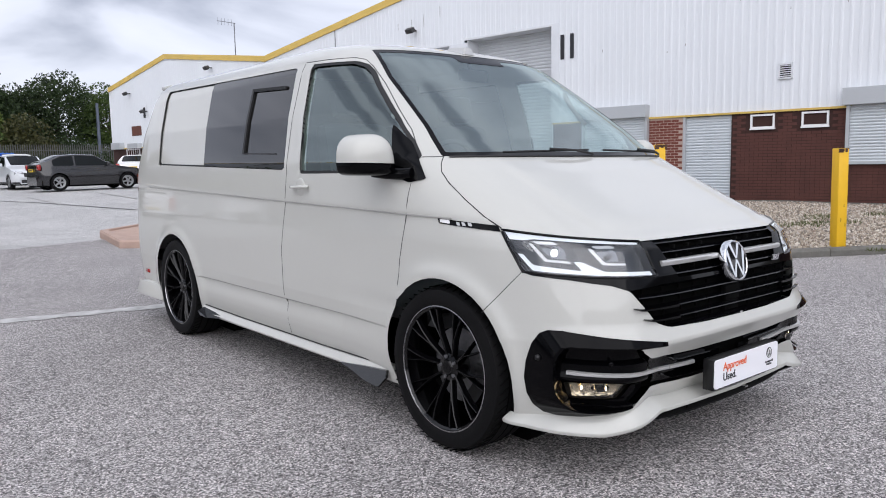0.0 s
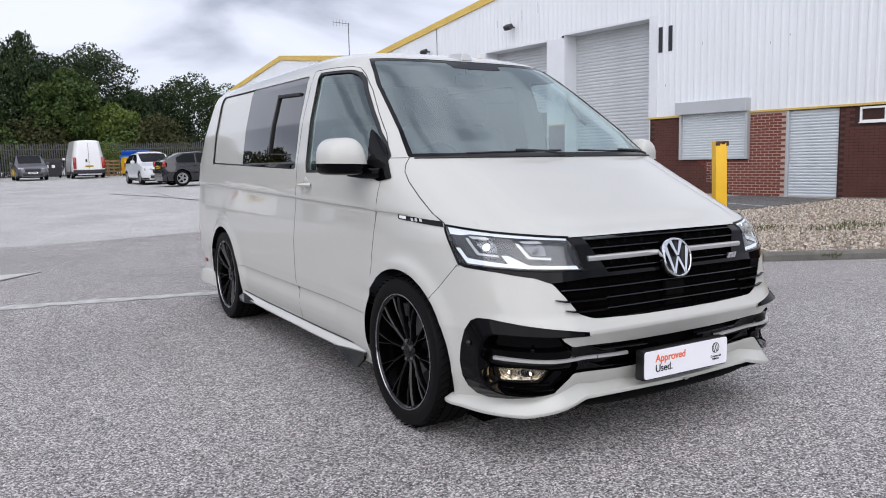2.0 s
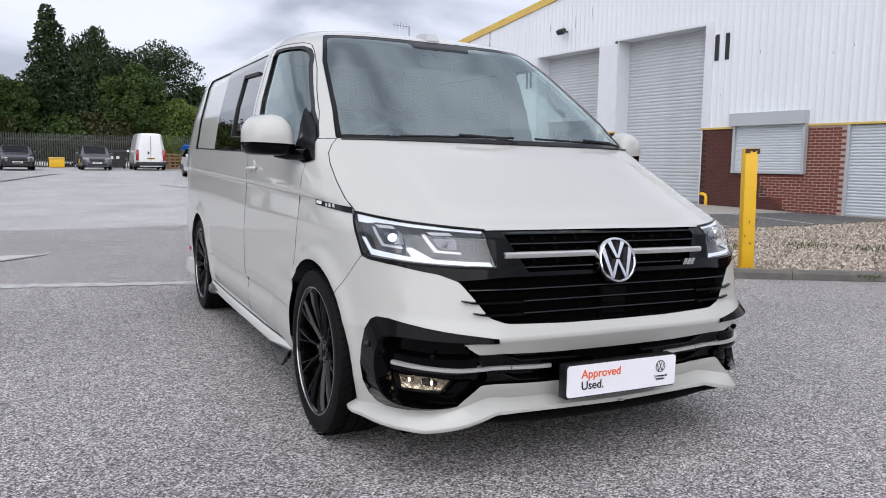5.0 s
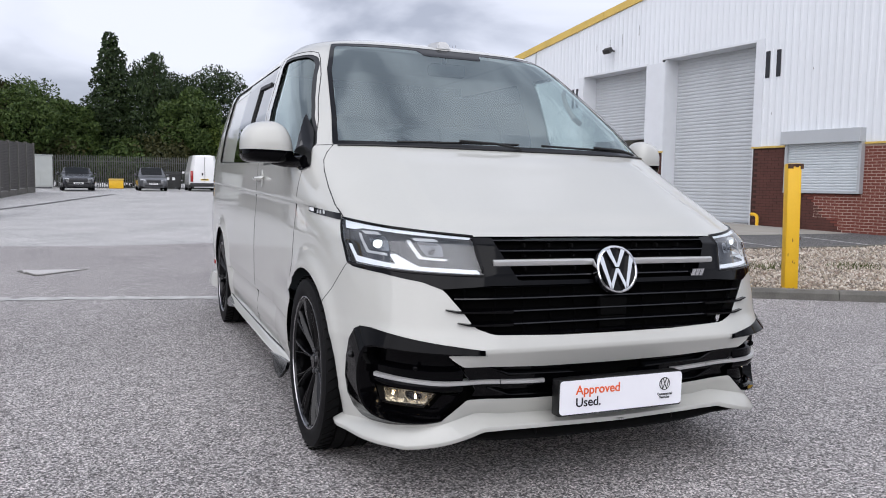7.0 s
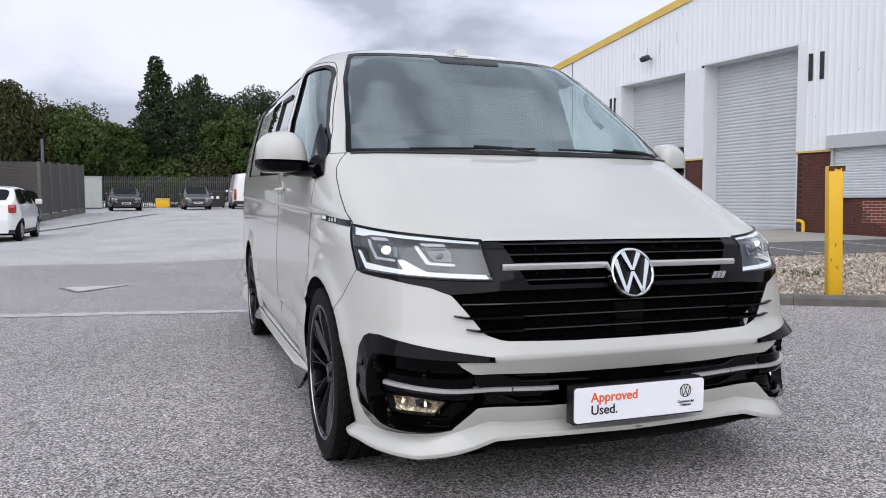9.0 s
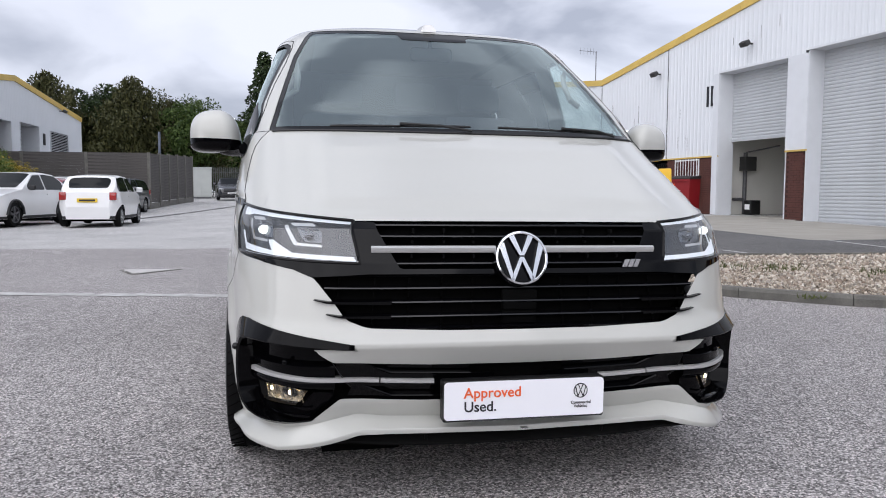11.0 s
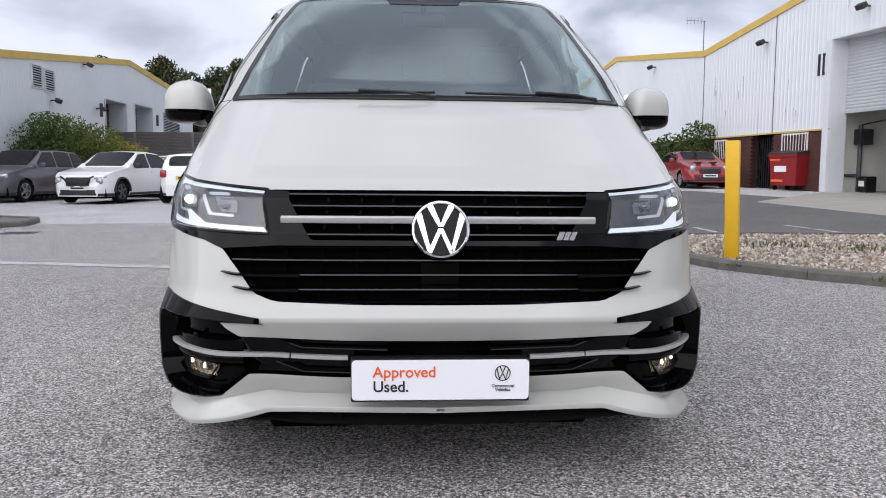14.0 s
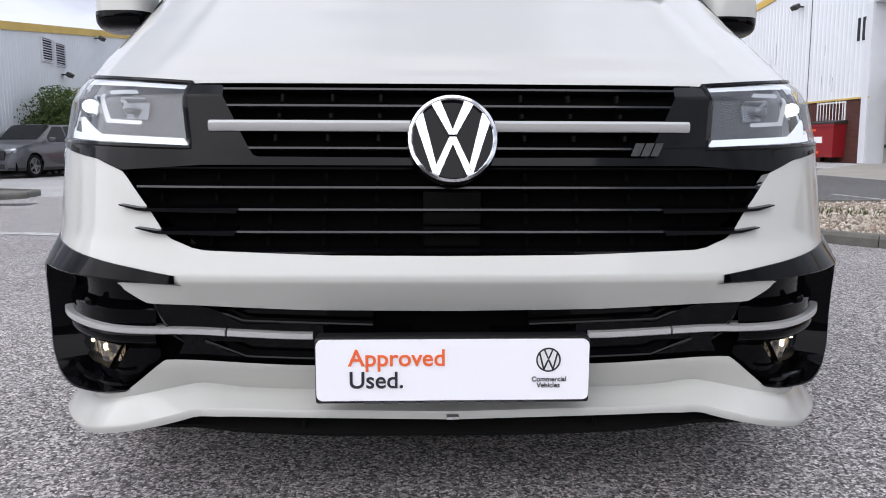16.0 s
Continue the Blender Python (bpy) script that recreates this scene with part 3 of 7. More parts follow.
# underbody and wheel wells
part("underbody", boxes(((-.80, -.42, .20), (.80, 3.85, .30)), bevel=.03), M_VOID, van)
for sx in (-1, 1):
    for yc in (0, WHEELBASE):
        bm = bmesh.new()
        lathe(bm, [(.40, 0), (.40, .30), (.05, .31)], 40, Matrix.Translation((sx * .60 if sx > 0 else -.60, yc, .36)) @ pose(0, 0, 0, 0, 0, -90 if sx > 0 else 90) @ Matrix.Translation((0, -.30, 0)))
        part("wheel_well", bm, M_VOID, van)

# ---- the van: front end ----
def nose_patch(poly, off=0.0, a0=0, a1=56, z0=.2, z1=1.0, da=.5, dz=.006, mirror=True):
    flat = [(a * AK, z) for a, z in poly]
    angles = steps(a0, a1, da)
    g, v = [], []
    for z in steps(z0, z1, dz):
        g.append([tuple(nose(a, z, off(a, z) if callable(off) else off)) for a in angles])
        v.append([-poly_dist(a * AK, z, flat) for a in angles])
    m = clipped(g, v)
    return both(m) if mirror else m


def nose_line(pts, off=0.0, n=24):
    """Points on the nose through (angle, height) pairs."""
    A, H = [p[0] for p in pts], [p[1] for p in pts]
    k = [i / (len(pts) - 1) for i in range(len(pts))]
    res = []
    for t in np.linspace(0, 1, n):
        res.append(nose(float(np.interp(t, k, A)), float(np.interp(t, k, H)), off(t) if callable(off) else off))
    return res


def rect(out_a, out_b, lo, hi):
    return [(out_a, lo), (out_b, lo), (out_b, hi), (out_a, hi)]


def fine(curve, n=5):
    return [tuple(p + (q - p) * k / n for p, q in zip(A, B)) for A, B in zip(curve, curve[1:]) for k in range(n)] + [curve[-1]]


def ruled(*curves):
    """A skin over curves of points of equal count."""
    verts = [tuple(p) for c in curves for p in c]
    n = len(curves[0])
    return verts, [], [(r * n + i, r * n + i + 1, (r + 1) * n + i + 1, (r + 1) * n + i) for r in range(len(curves) - 1) for i in range(n - 1)]


grille = new("grille")
grille.parent = van
tagged(grille, "gloss black slatted radiator grille")
# near-black sheet that paints the shade behind the slats
part("grille_shade_sheet", nose_patch([(-6, .94), (27.7, .94), (25.3, .79), (53, .815), (50, .79), (33, .745), (28.5, .665), (23.6, .595), (-6, .584)], -.045, z0=.58, z1=.94), M_VOID, grille)
PANEL = [(24.3, .923), (27.6, .924), (25.2, .797), (50.6, .817), (49, .807), (42.2, .797), (35, .777), (31.8, .754), (24, .765), (-6, .765), (-6, .779), (19.4, .781)]
part("grille_panel", nose_patch(PANEL, .002, a0=0, z0=.73, z1=.93, dz=.005), M_GLOSS_BLACK, grille)


def edge_angle(z):
    if z > .78:
        return 19.6 + (z - .779) * 33
    return float(np.interp(z, [.60, .626, .673, .732, .76], [23.4, 26.3, 28.1, 30.4, 31]))


for z in (.914, .880, .797, .7215, .679, .6365):
    e = edge_angle(z)
    bm = bmesh.new()
    sweep(bm, [nose(a, z, -.004) for a in steps(-e, e, 1.5)], [(-.028, -.008), (.0, -.006), (.006, -.001), (.005, .003), (-.028, .007)])
    part("slat", bm, M_SLAT, grille)
for z in (.845, .7605, .60):
    e = edge_angle(z)
    bm = bmesh.new()
    sweep(bm, [nose(a, z, -.006) for a in steps(-e, e, 1.5)], [(-.03, -.005), (.0, -.004), (.004, 0), (-.03, .006)])
    part("slat", bm, M_SLAT, grille)
for z, h in ((.897, .007), (.862, .004), (.818, .006), (.741, .008), (.700, .008), (.658, .008), (.616, .008)):
    for k in range(-6, 7):
        a = k * 5.1 + (2.6 if k < 0 else -2.6)
        if k and abs(a) < edge_angle(z) - .6 and abs(a) > 4.5:
            p = nose(a, z, -.014)
            part("rib", boxes(((p.x - .003, p.y - (.004 if z > .8 else -.012), z - h), (p.x + .003, p.y + .02, z + h))), M_MATT_BLACK if z > .8 else M_VOID, grille, smooth=False)
for sgn in (-1, 1):
    for (z, zt, a0, at) in ((.679, .687, 20.5, 31.2), (.6365, .644, 20.5, 29.3)):
        bm = bmesh.new()
        sweep(bm, nose_line([(sgn * a0, z), (sgn * (at - 2), z), (sgn * at, zt)], .004, 12), lambda t: [(-.02, -.008 * (1.2 - t)), (.006 + .004 * t, -.005 * (1.2 - t)), (.006 + .004 * t, .003 * (1.3 - t)), (-.02, .008 * (1.3 - t))] if sgn > 0 else [(-.02, -.008 * (1.2 - t)), (-.02, .008 * (1.3 - t)), (-.02, .003), (-.02, -.003)])
        if sgn < 0:
            bm.free()
            bm = bmesh.new()
            sweep(bm, nose_line([(-at, zt), (-(at - 2), z), (-a0, z)], .004, 12), lambda t: [(-.02, -.008 * (.2 + t)), (.010 - .004 * t, -.005 * (.2 + t)), (.010 - .004 * t, .003 * (.3 + t)), (-.02, .008 * (.3 + t))])
        part("grille_fin", bm, M_GLOSS_BLACK, grille)
    bm = bmesh.new()
    line = [nose(a, .8405, .004) for a in (steps(4.0, 24, 1.0) if sgn > 0 else steps(-24, -4.0, 1.0))]
    sweep(bm, line, [(-.02, -.010), (.004, -.010), (.008, -.004), (.008, .006), (.002, .011), (-.02, .011)])
    part("silver_strip", bm, M_SILVER, grille, "satin silver grille strip")
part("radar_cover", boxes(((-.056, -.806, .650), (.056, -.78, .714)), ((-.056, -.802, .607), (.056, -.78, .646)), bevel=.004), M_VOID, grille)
# slanted maker's badge, as a plain shape
bm = bmesh.new()
for a, b in ((0, .017), (.020, .036), (.039, .054)):
    v = [bm.verts.new((.348 + a + dx, -.795 - d, z)) for d in (0, .006) for a_, dx, z in ((0, 0, .784), (0, b - a, .784), (0, b - a + .010, .809), (0, .010, .809))]
    for q in ((0, 1, 2, 3), (7, 6, 5, 4), (0, 4, 5, 1), (1, 5, 6, 2), (2, 6, 7, 3), (3, 7, 4, 0)):
        bm.faces.new([v[i] for i in q])
part("grille_badge", bm, M_CHROME, grille, "slanted silver badge")


def emblem(parent, c, r, ring_mat, face_mat, depth, name="emblem", lean=0.0, w=.16):
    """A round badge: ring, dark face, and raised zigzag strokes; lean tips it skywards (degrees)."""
    M = Matrix.Translation(c) @ Matrix.Rotation(radians(-lean), 4, "X")
    root = part(name, lathe(bmesh.new(), [(0.001, 0), (r * .90, 0), (r * .90, depth), (0.001, depth)], 48, M), face_mat, parent, "round badge")
    part("badge_ring", lathe(bmesh.new(), [(r * .87, 0), (r * .88, -depth * .8), (r * .91, -depth), (r * .97, -depth * .9), (r, -depth * .5), (r, depth), (r * .87, depth)], 56, M), ring_mat, root)

    def stroke(pts):
        bm = bmesh.new()
        f = [bm.verts.new(M @ Vector((x * r * k, -depth * e, z * r * k))) for e, k in ((0, 1.0), (.85, .985)) for x, z in pts]
        n = len(pts)
        bm.faces.new(f[:n])
        bm.faces.new(f[n:][::-1])
        for i in range(n):
            bm.faces.new((f[i], f[(i + 1) % n], f[n + (i + 1) % n], f[n + i]))
        part("badge_stroke", bm, ring_mat, root, smooth=False)
    for sx in (-1, 1):
        d = w * 1.06
        stroke([(sx * x, z) for x, z in ((.27, .86), (.27 + d, .82), (.085, .09), (.0, .09), (.0, .20))])
        stroke([(sx * x, z) for x, z in ((.66, .58), (.66 + d * .85, .44), (.45, -.77), (.31, -.83))])
        stroke([(sx * x, z) for x, z in ((.44, -.76), (.31, -.83), (.0, -.12), (.0, .035), (.075, .035), (.10, -.02))])
    return root


emblem(van, (0, -.806, .814), .0875, M_CHROME, M_GLOSS_BLACK, .014, lean=14, w=.21)

# ---- headlights ----
M_HOUSING = material("lamp_housing", (.045, .048, .055), .3, .3, var=.5, scale=9)
for sgn in (-1, 1):
    lamp = new("headlight")
    lamp.parent = van
    tagged(lamp, "clear lens headlight with lit white strips")

    def flank(m):
        return mirrored(m) if sgn < 0 else m
    part("housing", flank(nose_patch(HEADLIGHT, lambda a, z: -.055 + .02 * smoothstep(40, 55, a), a0=22, z0=.78, z1=.98, mirror=False)), M_HOUSING, lamp)
    rim = [(27.7, .927), (25.3, .797), (33, .802), (42, .810), (50.6, .818), (52.5, .88), (55.6, .973), (46, .956), (36, .940), (27.7, .927)]
    part("bezel", sweep(bmesh.new(), [nose(sgn * a, z, -.001) for a, z in fine(rim, 8)], circle_profile(.006)), M_GLOSS_BLACK, lamp)
    wall = bmesh.new()
    loop = []
    for (a, z), (b, w) in zip(rim, rim[1:]):
        loop += [(a + (b - a) * k / 6, z + (w - z) * k / 6) for k in range(6)]
    A = [wall.verts.new(nose(sgn * a, z, -.002)) for a, z in loop]
    B = [wall.verts.new(nose(sgn * a, z, -.055)) for a, z in loop]
    for i in range(len(A)):
        wall.faces.new((A[i - 1], A[i], B[i], B[i - 1]))
    part("side_wall", wall, M_GLOSS_BLACK, lamp)
    def lamp_poly(pts):
        """(from the outer to the inner end, from the top down) to angle and height."""
        res = []
        for u, v in pts:
            (i0, i1), (j0, j1), (k0, k1), (l0, l1) = HEADLIGHT[3], HEADLIGHT[0], HEADLIGHT[2], HEADLIGHT[1]
            res.append(((i0 * (1 - u) + j0 * u) * (1 - v) + (k0 * (1 - u) + l0 * u) * v, (i1 * (1 - u) + j1 * u) * (1 - v) + (k1 * (1 - u) + l1 * u) * v))
        return res
    for pts in (((.015, .04), (.99, .035), (.985, .10), (.36, .13), (.22, .15), (.13, .21), (.025, .22)),
                ((.03, .56), (.075, .56), (.105, .81), (.44, .86), (.415, .64), (.47, .62), (.60, .86), (.97, .86), (.985, .965), (.075, .955))):
        part("light_strip", flank(nose_patch(lamp_poly(pts), -.012, a0=24, a1=57, z0=.78, z1=.98, da=.2, dz=.003, mirror=False)), M_DRL, lamp, "lit white light strip")
    for k, (u, v, lit) in enumerate(((.29, .47, True), (.70, .46, False))):
        for pts in (((-.13, -.20), (-.10, -.20), (-.055, .17), (.10, .17), (.10, .23), (-.085, .23)), ((-.10, -.26), (.06, -.30), (.09, -.24), (-.06, -.20))):
            part("reflector_frame", flank(nose_patch(lamp_poly([(u + a, v + b) for a, b in pts]), -.018, a0=24, a1=57, z0=.78, z1=.98, da=.2, dz=.003, mirror=False)), M_SILVER, lamp)
        cell = [(u + du, v + dv) for du, dv in ((-.075, -.17), (.075, -.19), (.10, -.10), (.085, .15), (-.03, .16), (-.06, .02))]
        part("lamp_cell", flank(nose_patch(lamp_poly(cell), lambda a, z: -.048 + .02 * smoothstep(40, 55, a), a0=24, a1=57, z0=.78, z1=.98, da=.2, dz=.003, mirror=False)), M_CLEAR_BALL, lamp)
        (a, z), = lamp_poly([(u + .015, v)])
        bm = bmesh.new()
        bmesh.ops.create_uvsphere(bm, u_segments=24, v_segments=14, radius=.019 if lit else .015, matrix=Matrix.Translation(nose(sgn * a, z, -.036)) @ Matrix.Diagonal((1.0, .5, .80, 1)))
        part("projector", bm, M_BEAM if lit else M_CLEAR_BALL, lamp, "lit headlamp projector" if lit else "")
    lens = part("lens", flank(nose_patch(HEADLIGHT, .001, a0=22, z0=.78, z1=.98, mirror=False)), M_CLEAR, lamp, "clear plastic lens")
    lens.visible_shadow = False

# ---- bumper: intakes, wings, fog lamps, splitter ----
# shade inside the bumper openings, put in as a near-black sheet
part("intake_shade_sheet", nose_patch([(-6, .50), (32, .51), (44, .60), (50, .58), (52, .34), (50, .28), (30, .30), (27, .35), (-6, .35)], -.06, z0=.25, z1=.62), M_VOID, van)


WING_RIM = [(24.9, .541, .006), (29, .5465, .012), (34, .552, .018), (39, .556, .021), (42, .556, .023), (43.4, .549, .025), (44.3, .52, .030), (44.9, .47, .034), (44.9, .42, .038), (44.3, .37, .042), (43.2, .332, .042), (42.0, .313, .040),
            (40.3, .302, .034), (38, .299, .028), (36, .300, .020), (33.5, .304, .010), (31.4, .310, .003)]
PANEL_EDGE = [(25.3, .534), (29, .539), (34, .543), (39, .546), (41.4, .545), (42.6, .538), (43.4, .51), (43.9, .465), (43.9, .42), (43.4, .372), (42.4, .338), (41.4, .322), (39.9, .312), (37.8, .309), (35.8, .310), (33.5, .312), (31.6, .316)]
FOG_HOLE = [(33.6, .343), (42.8, .337), (43.6, .406), (37, .414), (30.6, .406)]


def panel_depth(a, z):
    """The recessed corner panel: a ledge above the silver strip, a rounded band below it."""
    ledge = -.040 + .024 * smoothstep(.497, .480, z)
    band = .012 * math.exp(-((z - .424) / .018) ** 2)
    return ledge + band - .014 * smoothstep(.412, .395, z)


def wing_panel():
    inner = [(a * AK, z) for a, z in PANEL_EDGE] + [(a * AK, z) for a, z in ((28.2, .376), (27.8, .480), (28.6, .492), (30.4, .536))]
    hole = [(a * AK, z) for a, z in FOG_HOLE]
    g, v = [], []
    angles = steps(24, 46, .4)
    for z in steps(.29, .56, .005):
        g.append([tuple(nose(a, z, panel_depth(a, z))) for a in angles])
        v.append([min(-poly_dist(a * AK, z, inner), poly_dist(a * AK, z, hole)) for a in angles])
    return clipped(g, v)


panel = wing_panel()
for sgn in (-1, 1):
    O, R, P = fine(WING_EDGE), fine(WING_RIM), fine(PANEL_EDGE)
    seat_edge = [nose(a, z, -.02) for a, z in O]
    outer = [nose(a, z, .003) for a, z in O]
    rim = [nose(a, z, o) for a, z, o in R]
    lip = [nose(a - .45, z - (.004 if z > .5 else -.004 if z < .33 else 0), o - .003) for a, z, o in R]
    deep = [nose(a, z, panel_depth(a, z) - .002) for a, z in P]
    face = ruled(seat_edge, outer, rim)
    inside = ruled(rim, lip, deep)
    part("bumper_wing", face if sgn > 0 else mirrored(face), M_WING, van, "gloss black flared bumper corner")
    part("wing_return", inside if sgn > 0 else mirrored(inside), M_WING, van)
    part("wing_panel", panel if sgn > 0 else mirrored(panel), M_WING, van, "gloss black recessed bumper corner panel")
    seam = [nose(sgn * a, z, panel_depth(a, z) + .0015) for a, z in ((28.2, .492), (27.4, .46), (26.6, .43), (25.6, .40))]
    part("panel_joint", sweep(bmesh.new(), seam, circle_profile(.002, 5)), M_SATIN_BLACK, van)
    bm = bmesh.new()
    bmesh.ops.create_uvsphere(bm, u_segments=14, v_segments=8, radius=.011, matrix=Matrix.Translation(nose(sgn * 35.5, .488, -.020)))
    part("parking_sensor", bm, M_WING, van)
    # fog lamp
    fog = new("fog_lamp")
    fog.parent = van
    tagged(fog, "lit warm fog lamp")
    FOGP = [(34.6, .352), (42.2, .346), (43.0, .399), (37, .405), (32.4, .398)]
    f = nose_patch(FOGP, lambda a, z: -.062 + .020 * ((a - 37) / 6) ** 2 + 8 * (z - .378) ** 2, a0=28, z0=.33, z1=.42, dz=.004, mirror=False)
    part("reflector", mirrored(f) if sgn < 0 else f, M_WARM_REFLECTOR, fog)
    wall, loop = bmesh.new(), []
    for (a, z), (b, w) in zip(FOGP, FOGP[1:] + FOGP[:1]):
        loop += [(a + (b - a) * k / 5, z + (w - z) * k / 5) for k in range(5)]
    A = [wall.verts.new(nose(sgn * (37 + (a - 37) * 1.10), .378 + (z - .378) * 1.12, -.026)) for a, z in loop]
    B = [wall.verts.new(nose(sgn * a, z, -.044)) for a, z in loop]
    for i in range(len(A)):
        wall.faces.new((A[i - 1], A[i], B[i], B[i - 1]))
    part("bezel", wall, M_MATT_BLACK, fog)
    for a in (36, 40.5):
        c = nose(sgn * a, .383, -.040)
        bm = bmesh.new()
        bmesh.ops.create_uvsphere(bm, u_segments=14, v_segments=8, radius=.0035, matrix=Matrix.Translation(c) @ Matrix.Diagonal((1, 1, 2.2, 1)))
        part("bulb", bm, M_FOG, fog, "lit warm bulb")
    for k in range(5):
        a = 33.5 + k * 2.2
        bm = bmesh.new()
        p, q = nose(sgn * a, .354, -.046), nose(sgn * (a + .5), .404, -.046)
        rod(bm, p, q, .0035, n=6)
        part("reflector_rib", bm, M_WARM_REFLECTOR, fog)
    f = nose_patch(FOGP, -.034, a0=28, z0=.33, z1=.42, dz=.004, mirror=False)
    part("lens", mirrored(f) if sgn < 0 else f, M_CLEAR, fog).visible_shadow = False
    shelf = ruled([nose(a, .334 - .0005 * (a - 31), -.004) for a in steps(31.5, 42.6, .6)], [nose(a, .330 - .0005 * (a - 31), .006) for a in steps(31.5, 42.6, .6)], [nose(a, .322 - .0005 * (a - 31), .004) for a in steps(31.5, 42.6, .6)])
    part("wing_shelf", shelf if sgn > 0 else mirrored(shelf), M_WING, van)
    c = nose(sgn * 47.3, .50, .018)
    bm = bmesh.new()
    bmesh.ops.create_uvsphere(bm, u_segments=14, v_segments=8, radius=.012, matrix=Matrix.Translation(c))
    part("parking_sensor", bm, M_SATIN_BLACK, van)


def strip_height(a):
    return float(np.interp(abs(a), [0, 16, 26, 40, 46], [.424, .428, .438, .447, .450]))


for a0, a1 in ((-42.8, -22.2), (-22, -14), (14, 22), (22.2, 42.8)):
    pr = [(-.03, -.0075), (.005, -.0075), (.008, -.0055), (.008, .005), (.004, .0075), (-.03, .0075)]
    part("silver_strip", sweep(bmesh.new(), [nose(a, strip_height(a), -.011 + .004 * smoothstep(36, 43, abs(a))) for a in steps(a0, a1, .6)], pr), M_SILVER, van, "satin silver bumper strip")
for sgn in (-1, 1):
    # framed dummy vents above and below the silver strip
    for z0, z1 in ((.447, .484), (.371, .408)):
        loop = [(8, z0 + .002), (20.5, z0 + .006), (24.2, z1 - .001), (8, z1 - .003)]
        lift = lambda a: .0006 * max(0, a - 12)
        back = nose_patch([(a, z + lift(a)) for a, z in loop], -.034, a0=7, a1=26, z0=.36, z1=.51, dz=.004, mirror=False)
        part("vent_back", back if sgn > 0 else mirrored(back), M_GLOSS_BLACK, van)
        edge = fine([(a, z + lift(a)) for a, z in loop[:3]], 6)
        part("intake_trim", sweep(bmesh.new(), [nose(sgn * a, z, -.012) for a, z in edge], circle_profile(.0035, 6)), M_GLOSS_BLACK, van)
        wall = ruled([nose(a, z, -.013) for a, z in edge], [nose(a, z + .003, -.034) for a, z in edge])
        part("vent_wall", wall if sgn > 0 else mirrored(wall), M_GLOSS_BLACK, van)
    frame_piece = nose_patch([(4, .488), (27.6, .496), (27.8, .48), (26.0, .41), (26.6, .385), (16, .366), (4, .362), (4, .372), (20, .378), (23.8, .414), (4, .410), (4, .447), (20.6, .452), (24.6, .490), (4, .482)], -.014, a0=3, a1=29, z0=.355, z1=.50, dz=.003, da=.3, mirror=False)
    part("intake_frame", frame_piece if sgn > 0 else mirrored(frame_piece), M_GLOSS_BLACK, van)

TOPZ = ([0, 22, 26, 30, 36, 44, 50, 53.5], [.286, .304, .317, .300, .272, .262, .246, .238])
BOTZ = ([0, 22, 27, 36, 46, 53.5], [.262, .268, .264, .206, .203, .204])
OUT = ([0, 24, 30, 36, 43, 48, 53.5], [.090, .082, .068, .060, .060, .052, .038])
bm = bmesh.new()
rings = []
for a in steps(-53.6, 53.6, .8):
    t, b, o = (float(np.interp(abs(a), *q)) for q in (TOPZ, BOTZ, OUT))
    rings.append([bm.verts.new(p) for p in (nose(a, t + .006, -.004), nose(a, t, .007), nose(a, b + .019, o - .003), nose(a, b + .014, o), nose(a, b + .002, o - .001), nose(a, b, o - .006), nose(a, b, -.06))])
for A, B in zip(rings, rings[1:]):
    for j in range(6):
        bm.faces.new((A[j], B[j], B[j + 1], A[j + 1]))
for ring in (rings[0], rings[-1]):
    bm.faces.new(ring)
part("front_splitter", bm, M_PAINT, van, "pale grey painted lip spoiler")
under = [(a, .243 - .024 * (1 - (abs(a) / 31) ** 4)) for a in steps(-31, 31, 1)]
skin = ruled([nose(a, .252, .030) for a, z in under], [nose(a, z + .006, .066 - .00002 * a * a) for a, z in under], [nose(a, z + .002, .066 - .00002 * a * a) for a, z in under], [nose(a, z - .002, .066 - .00002 * a * a) for a, z in under], [nose(a, z, -.08) for a, z in under])
part("under_splitter", skin, M_MATT_BLACK, van, "black lower lip")
for k in (-16, 16):
    part("splitter_stay", rod(bmesh.new(), nose(k, .252, .052), nose(k, .222, .050), .005, n=8), M_MATT_BLACK, van)
part("splitter_mark", boxes(((-.012, -.880, .283), (.012, -.862, .2875))), M_CHROME, van, "tiny silver badge bar", smooth=False)
part("under_tray", boxes(((-.50, -.74, .222), (.50, -.5, .25))), M_VOID, van, smooth=False)

# ---- display plate ----
plate = thing("display_plate", "white display plate with orange and black lettering on black holder", "sign")
yp = -.878
part("holder", boxes(((-.262, yp, .314), (.262, yp + .05, .443)), bevel=.006), M_SATIN_BLACK, plate, "black plastic plate holder")
bm = bmesh.new()
corner = []
for cx, cz, a0 in ((.247, .428, 0), (-.247, .428, 90), (-.247, .334, 180), (.247, .334, 270)):
    corner += [(cx + .012 * math.cos(radians(a0 + k * 15)), cz + .012 * math.sin(radians(a0 + k * 15))) for k in range(7)]
f = bm.faces.new([bm.verts.new((x, yp - .004, z)) for x, z in corner])
r = bmesh.ops.extrude_face_region(bm, geom=[f])
bmesh.ops.translate(bm, verts=[v for v in r["geom"] if isinstance(v, bmesh.types.BMVert)], vec=(0, .006, 0))
part("panel", bm, M_PLATE, plate, "glossy white panel", smooth=False)


def lettering(name, body_text, size, x, z, mat, y=yp - .0052):
    ob = part(name, text_mesh(body_text, size, bold=size * .012), mat, plate, smooth=False)
    ob.matrix_basis = pose(x, y, z, 90, 0, 0)
    return ob


